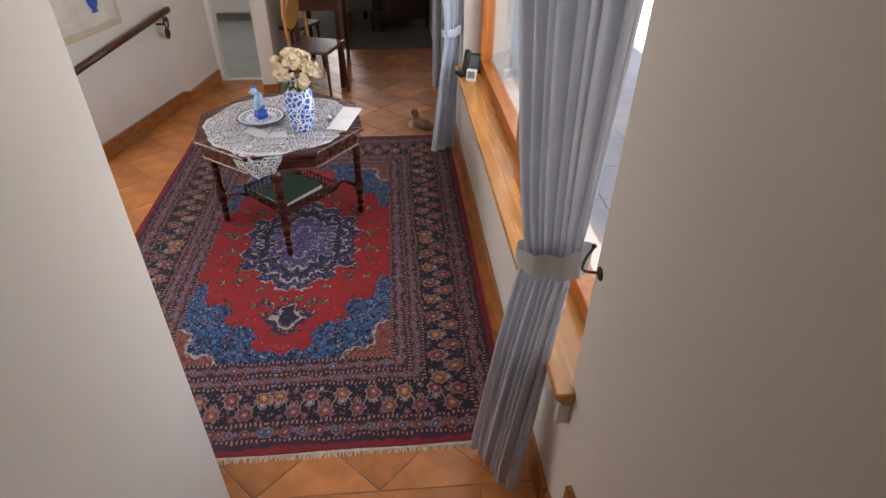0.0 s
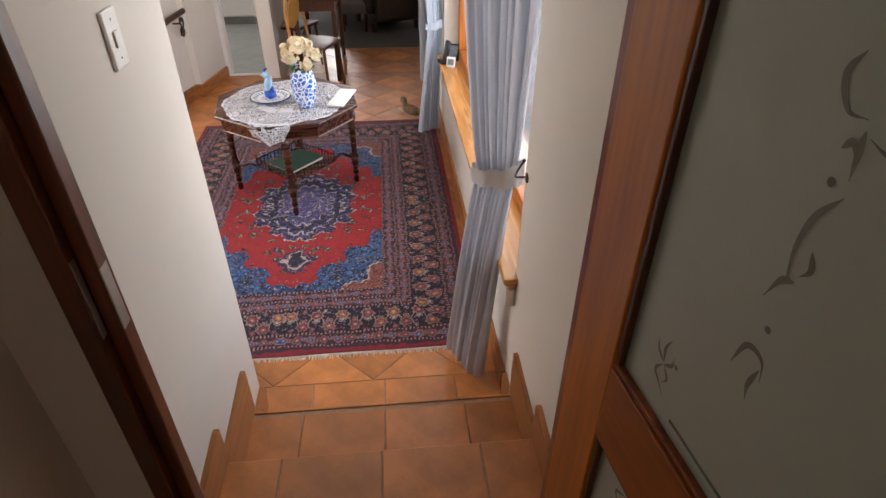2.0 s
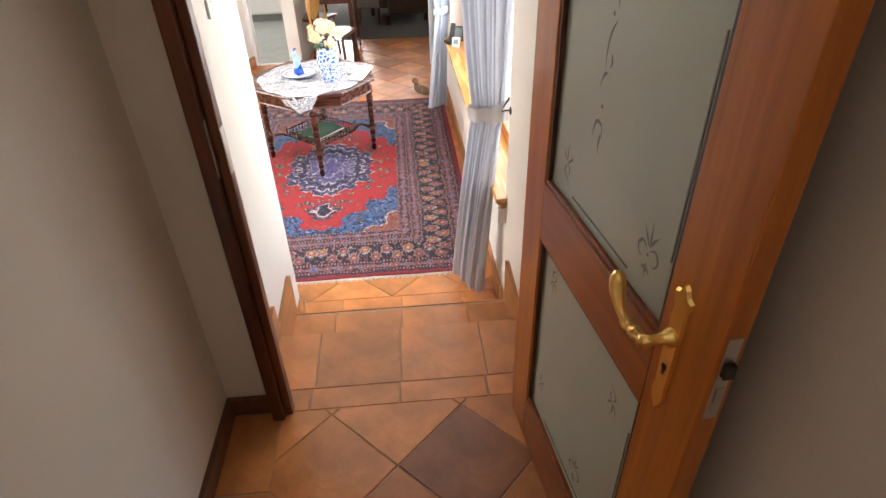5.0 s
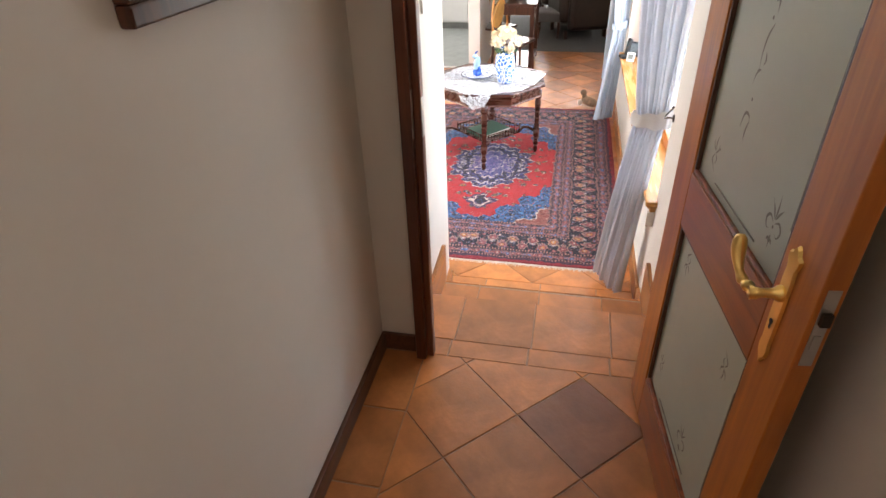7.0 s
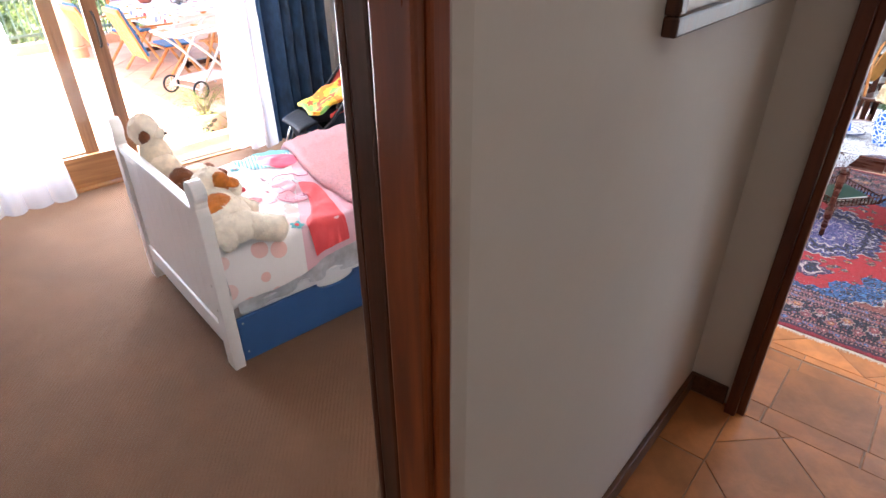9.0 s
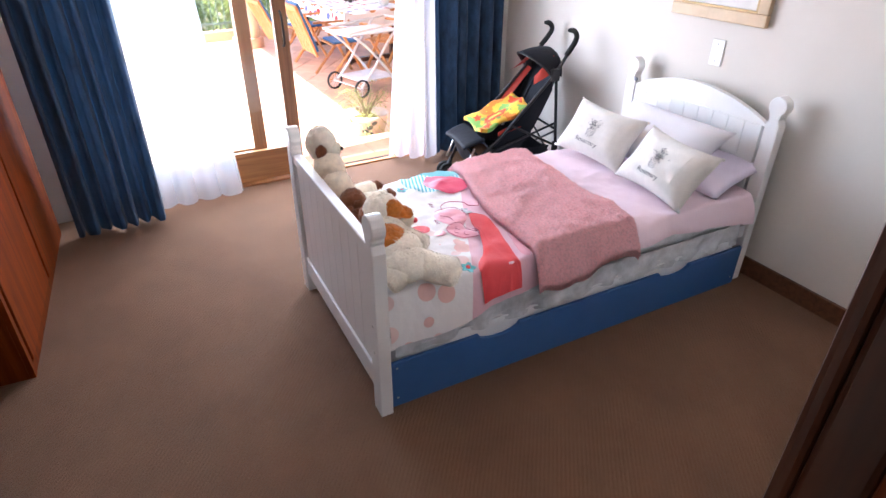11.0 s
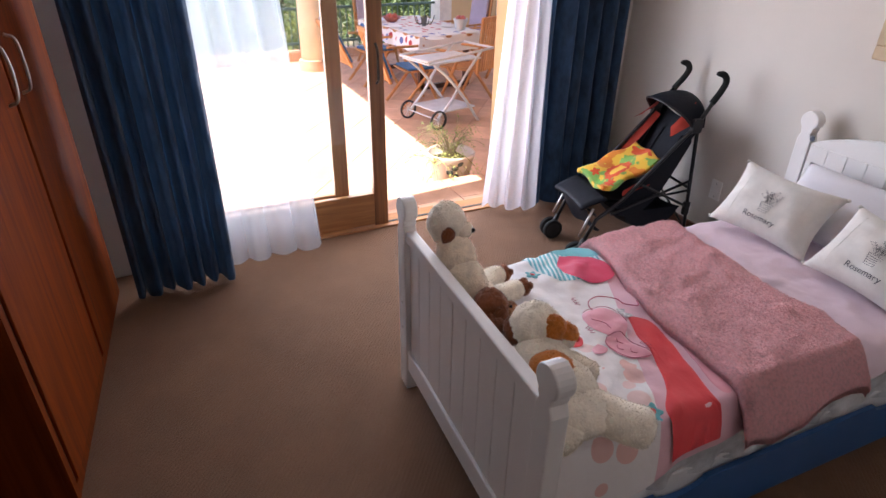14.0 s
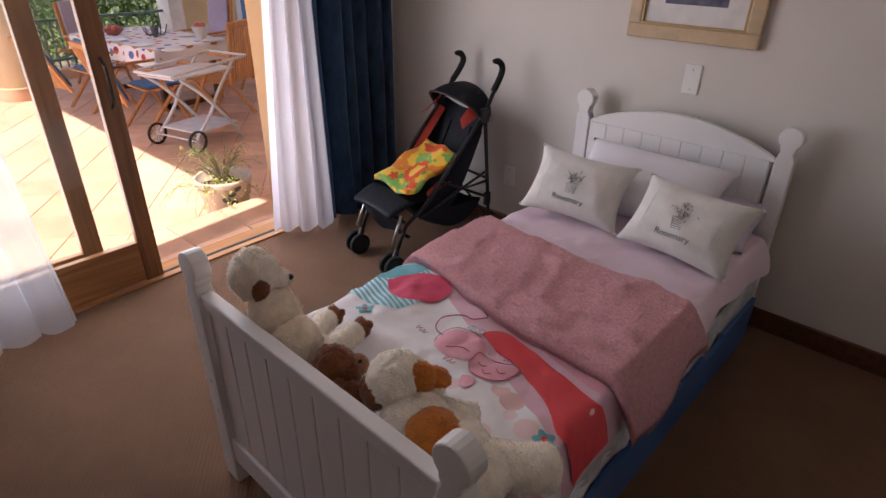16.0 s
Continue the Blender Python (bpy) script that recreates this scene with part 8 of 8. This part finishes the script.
def tree(at, label, r, seed):
    th = thing("tree", label, "tree", at)
    rnd = random.Random(seed)
    bm = bmesh.new()
    tube(bm, [(0, 0, 0), (0.05, 0.02, r * 0.6), (0.0, 0.1, r * 1.3)], [0.14, 0.1, 0.05], 8)
    for k in range(7):
        a = k * 0.9
        tube(bm, [(0, 0.05, r * (0.6 + 0.08 * k)), (r * 0.3 * math.cos(a), r * 0.3 * math.sin(a), r * (0.95 + 0.07 * k)), (r * 0.7 * math.cos(a), r * 0.7 * math.sin(a), r * (1.1 + 0.1 * k))], [0.05, 0.03, 0.01], 6)
    part("trunk", bm, mat("tree_bark", (0.10, 0.07, 0.05), 0.9), th)
    verts, faces = [], []
    cl = [(Vector((rnd.gauss(0, 0.45), rnd.gauss(0, 0.45), rnd.gauss(0, 0.3))) * r + Vector((0, 0, r * 1.35)), rnd.uniform(0.25, 0.5) * r) for _ in range(26)]
    for c, cr in cl:
        for _ in range(130):
            d = Vector((rnd.gauss(0, 1), rnd.gauss(0, 1), rnd.gauss(0, 1))).normalized() * cr * rnd.uniform(0.6, 1.05)
            mt = Matrix.Translation(c + d) @ Euler((rnd.uniform(-1.2, 1.2), rnd.uniform(-1.2, 1.2), rnd.uniform(0, 6.28))).to_matrix().to_4x4()
            z = rnd.uniform(0.07, 0.14)
            n = len(verts)
            verts += [tuple(mt @ Vector(w)) for w in ((-z, 0, 0), (0, -z * 0.5, 0.02), (z, 0, 0), (0, z * 0.5, 0.02))]
            faces.append((n, n + 1, n + 2, n + 3))
    me = bpy.data.meshes.new("crown")
    me.from_pydata(verts, [], faces)
    me.materials.append(M_TREE)
    o = new("crown", me)
    o.parent = th
    return th


M_TREE = cloth("tree_foliage", (0.075, 0.12, 0.03), 0.6, trans=0.3, vary=0.5, scale=1.5, bump=0)
tr0 = tree(pose(-16, 3.2, -3.2), "leafy green tree below the terrace balustrade", 2.0, 3)
k = 0
for x, y, s in ((-15.0, 0.0, 0.95), (-15.8, -3.4, 1.0), (-15.2, 6.8, 1.05), (-19.5, 1.5, 1.2), (-20, 6.0, 1.3), (-19.5, -3.2, 1.2), (-25, 0.5, 1.4), (-26, 5.5, 1.5), (-25, -6, 1.4), (-15.5, -7.2, 1.05), (-32, 3, 1.8), (-31, -4, 1.7), (-33, 10, 1.9), (-22, 11, 1.5)):
    k += 1
    o = copy_thing(tr0, pose(x, y, -3.25 - 0.4 * (k % 3), 0, 0, 57 * k) @ Matrix.Diagonal((s, s, s, 1)))
leafy("hedge_plant", "yellow green leafy plant behind the terrace balustrade", pose(-12.3, 0.6, -0.5), 26, 0.9, 0.9, 1400, 0.07, (0.22, 0.27, 0.06), (0.1, 0.08, 0.05), seed=31)
leafy("hedge_plant", "green leafy shrub behind the terrace balustrade", pose(-12.6, -1.4, -0.5), 26, 1.1, 1.0, 1400, 0.07, (0.10, 0.16, 0.04), (0.1, 0.08, 0.05), seed=32)
leafy("hedge_plant", "green leafy shrub in front of the far trees", pose(-12.5, 2.2, -0.6), 26, 1.0, 0.9, 1400, 0.07, (0.14, 0.2, 0.05), (0.1, 0.08, 0.05), seed=33)
# rocks and plants outside the hall window
rnd = random.Random(7)
for k in range(9):
    th = thing("garden_rock", "rough grey brown garden rock on the pale paving", "rock", pose(3.1 + 0.5 * rnd.random(), -0.6 + 0.42 * k, -0.2))
    bm = bmesh.new()
    blob(bm, (0, 0, 0.08), (0.22, 0.25, 0.16), rough=0.5, freq=2, seed=k)
    part("stone", bm, mat("grey_rock", (0.26, 0.22, 0.18), 0.9, vary=0.4, scale=9, bump=0.6, bscale=30) if k == 0 else bpy.data.materials["grey_rock"], th)

# ---- tiles, last ----
def clip_poly(pts, x0, y0, x1, y1):
    for ax, lim, sgn in ((0, x0, 1), (0, x1, -1), (1, y0, 1), (1, y1, -1)):
        out = []
        for i in range(len(pts)):
            a, b = pts[i], pts[(i + 1) % len(pts)]
            ia, ib = (a[ax] - lim) * sgn >= 0, (b[ax] - lim) * sgn >= 0
            if ia:
                out.append(a)
            if ia != ib:
                t = (lim - a[ax]) / (b[ax] - a[ax])
                out.append((a[0] + (b[0] - a[0]) * t, a[1] + (b[1] - a[1]) * t))
        pts = out
        if len(pts) < 3:
            return []
    return pts


def tile(parent, pts, z, material, gap=0.0024, thick=0.012):
    """One tile of the outline pts, its top face at z, with a worn edge."""
    clean = []
    for p in pts:
        if not clean or math.hypot(p[0] - clean[-1][0], p[1] - clean[-1][1]) > 0.004:
            clean.append(p)
    if len(clean) > 2 and math.hypot(clean[0][0] - clean[-1][0], clean[0][1] - clean[-1][1]) < 0.004:
        clean.pop()
    if len(clean) < 3:
        return
    cx, cy = sum(p[0] for p in clean) / len(clean), sum(p[1] for p in clean) / len(clean)
    rad = max(math.hypot(p[0] - cx, p[1] - cy) for p in clean)
    if rad < 0.03:
        return
    k0, k1, k2 = 1 - gap / rad, 1 - (gap + 0.001) / rad, 1 - (gap + 0.0035) / rad
    bm = bmesh.new()
    rings = [[bm.verts.new(((x - cx) * k, (y - cy) * k, zz)) for x, y in clean] for k, zz in ((k0, -thick), (k1, -0.0025), (k2, 0))]
    n = len(clean)
    for a, b in zip(rings, rings[1:]):
        for i in range(n):
            bm.faces.new((a[i], a[(i + 1) % n], b[(i + 1) % n], b[i]))
    bm.faces.new(rings[-1])
    bmesh.ops.recalc_face_normals(bm, faces=bm.faces[:])
    part("tile", bm, material, parent, m=pose(cx, cy, z + 0.0006 * math.sin(cx * 37 + cy * 21)))


def grid_tiles(parent, x0, y0, x1, y1, z, material, s, ox=0.0, oy=0.0, turn=0.0):
    c, sn = math.cos(radians(turn)), math.sin(radians(turn))
    n = int(max(x1 - x0, y1 - y0) / s) + 4
    cx, cy = (x0 + x1) / 2, (y0 + y1) / 2
    a0, b0 = ((cx - ox) * c + (cy - oy) * sn) / s, (-(cx - ox) * sn + (cy - oy) * c) / s
    for i in range(int(a0) - n, int(a0) + n):
        for j in range(int(b0) - n, int(b0) + n):
            q = [(ox + s * (u * c - v * sn), oy + s * (u * sn + v * c)) for u, v in ((i, j), (i + 1, j), (i + 1, j + 1), (i, j + 1))]
            q = clip_poly(q, x0, y0, x1, y1)
            if len(q) >= 3:
                tile(parent, q, z, material)


obj = bpy.data.objects
TS = 0.315
GX = -0.43
grid_tiles(obj["floor_hall"], -0.95, -0.31, 0.10, -0.04, LOW, M_TILE, TS, GX, -0.31 - 0.045)
grid_tiles(obj["floor_hall"], -3.0, -0.04, 0.10, 4.3, LOW, M_TILE, TS, GX - 0.05, -0.04, 45)
grid_tiles(obj["floor_hall"], -1.4, 4.3, 0.10, 5.2, LOW, M_TILE, TS, GX - 0.05, -0.04, 45)
grid_tiles(obj["step_1"], -0.95, -0.66, 0.10, -0.345, -0.165, M_TILE, TS, GX + 0.005, -0.66)
grid_tiles(obj["floor_landing"], -0.95, -0.965, 0.10, -0.655, 0.0, M_TILE, 0.33, GX, -0.965)
grid_tiles(obj["floor_landing"], -0.95, -1.065, 0.10, -0.965, 0.0, M_TILE, 0.33, GX - 0.01, -0.965)
grid_tiles(obj["floor_landing"], -0.865, -4.6, 0.06, -1.065, 0.0, M_TILE, 0.33, -0.452, -1.329, 45)
grid_tiles(obj["floor_landing"], -1.05, -4.6, -0.865, -1.065, 0.0, M_TILE, 0.33, -0.865, -1.385)
grid_tiles(obj["floor_landing"], 0.06, -4.6, 0.2, -1.20, 0.0, M_TILE, 0.33, 0.06, -1.385)
M_TILED = mat("dark_fired_tile", (0.24, 0.085, 0.035), 0.33, vary=0.3, scale=6, bump=0.14, bscale=22)
for place in [Vector((-0.241, -1.34, 0))]:
    near_tile = min(obj["floor_landing"].children, key=lambda o: (o.matrix_basis.translation - place).length)
    near_tile.data.materials[0] = M_TILED
for nme, y0, z0, z1 in (("step_1", -0.655, -0.165, -0.012), ("step_2", -0.312, -0.33, -0.177)):
    for x0, x1 in ((-0.95, -0.745), (-0.745, -0.43), (-0.43, -0.115), (-0.115, 0.10)):
        boxpart("riser_tile", (x0 + 0.002, y0 - 0.002, z0 + 0.001, x1 - 0.002, y0 + 0.008, z1 - 0.001), M_TILE, obj[nme], bevel=0.002)
grid_tiles(obj["terrace_bed"], -11.4, -4.0, -5.58, 3.4, TER, M_PATIOTILE, 0.40, -6, 0, 45)
grid_tiles(obj["terrace_step"], -5.58, -2.9, -5.06, -0.3, -0.02, M_PATIOTILE, 0.36, -5.575, -0.45)
grid_tiles(obj["paving_outside"], 0.44, -1.5, 3.0, 3.5, -0.19, M_PAVE, 0.42, 0.44, 0)
turned(obj["terrace_step"], -4.95, -1.5, PATIOTURN)
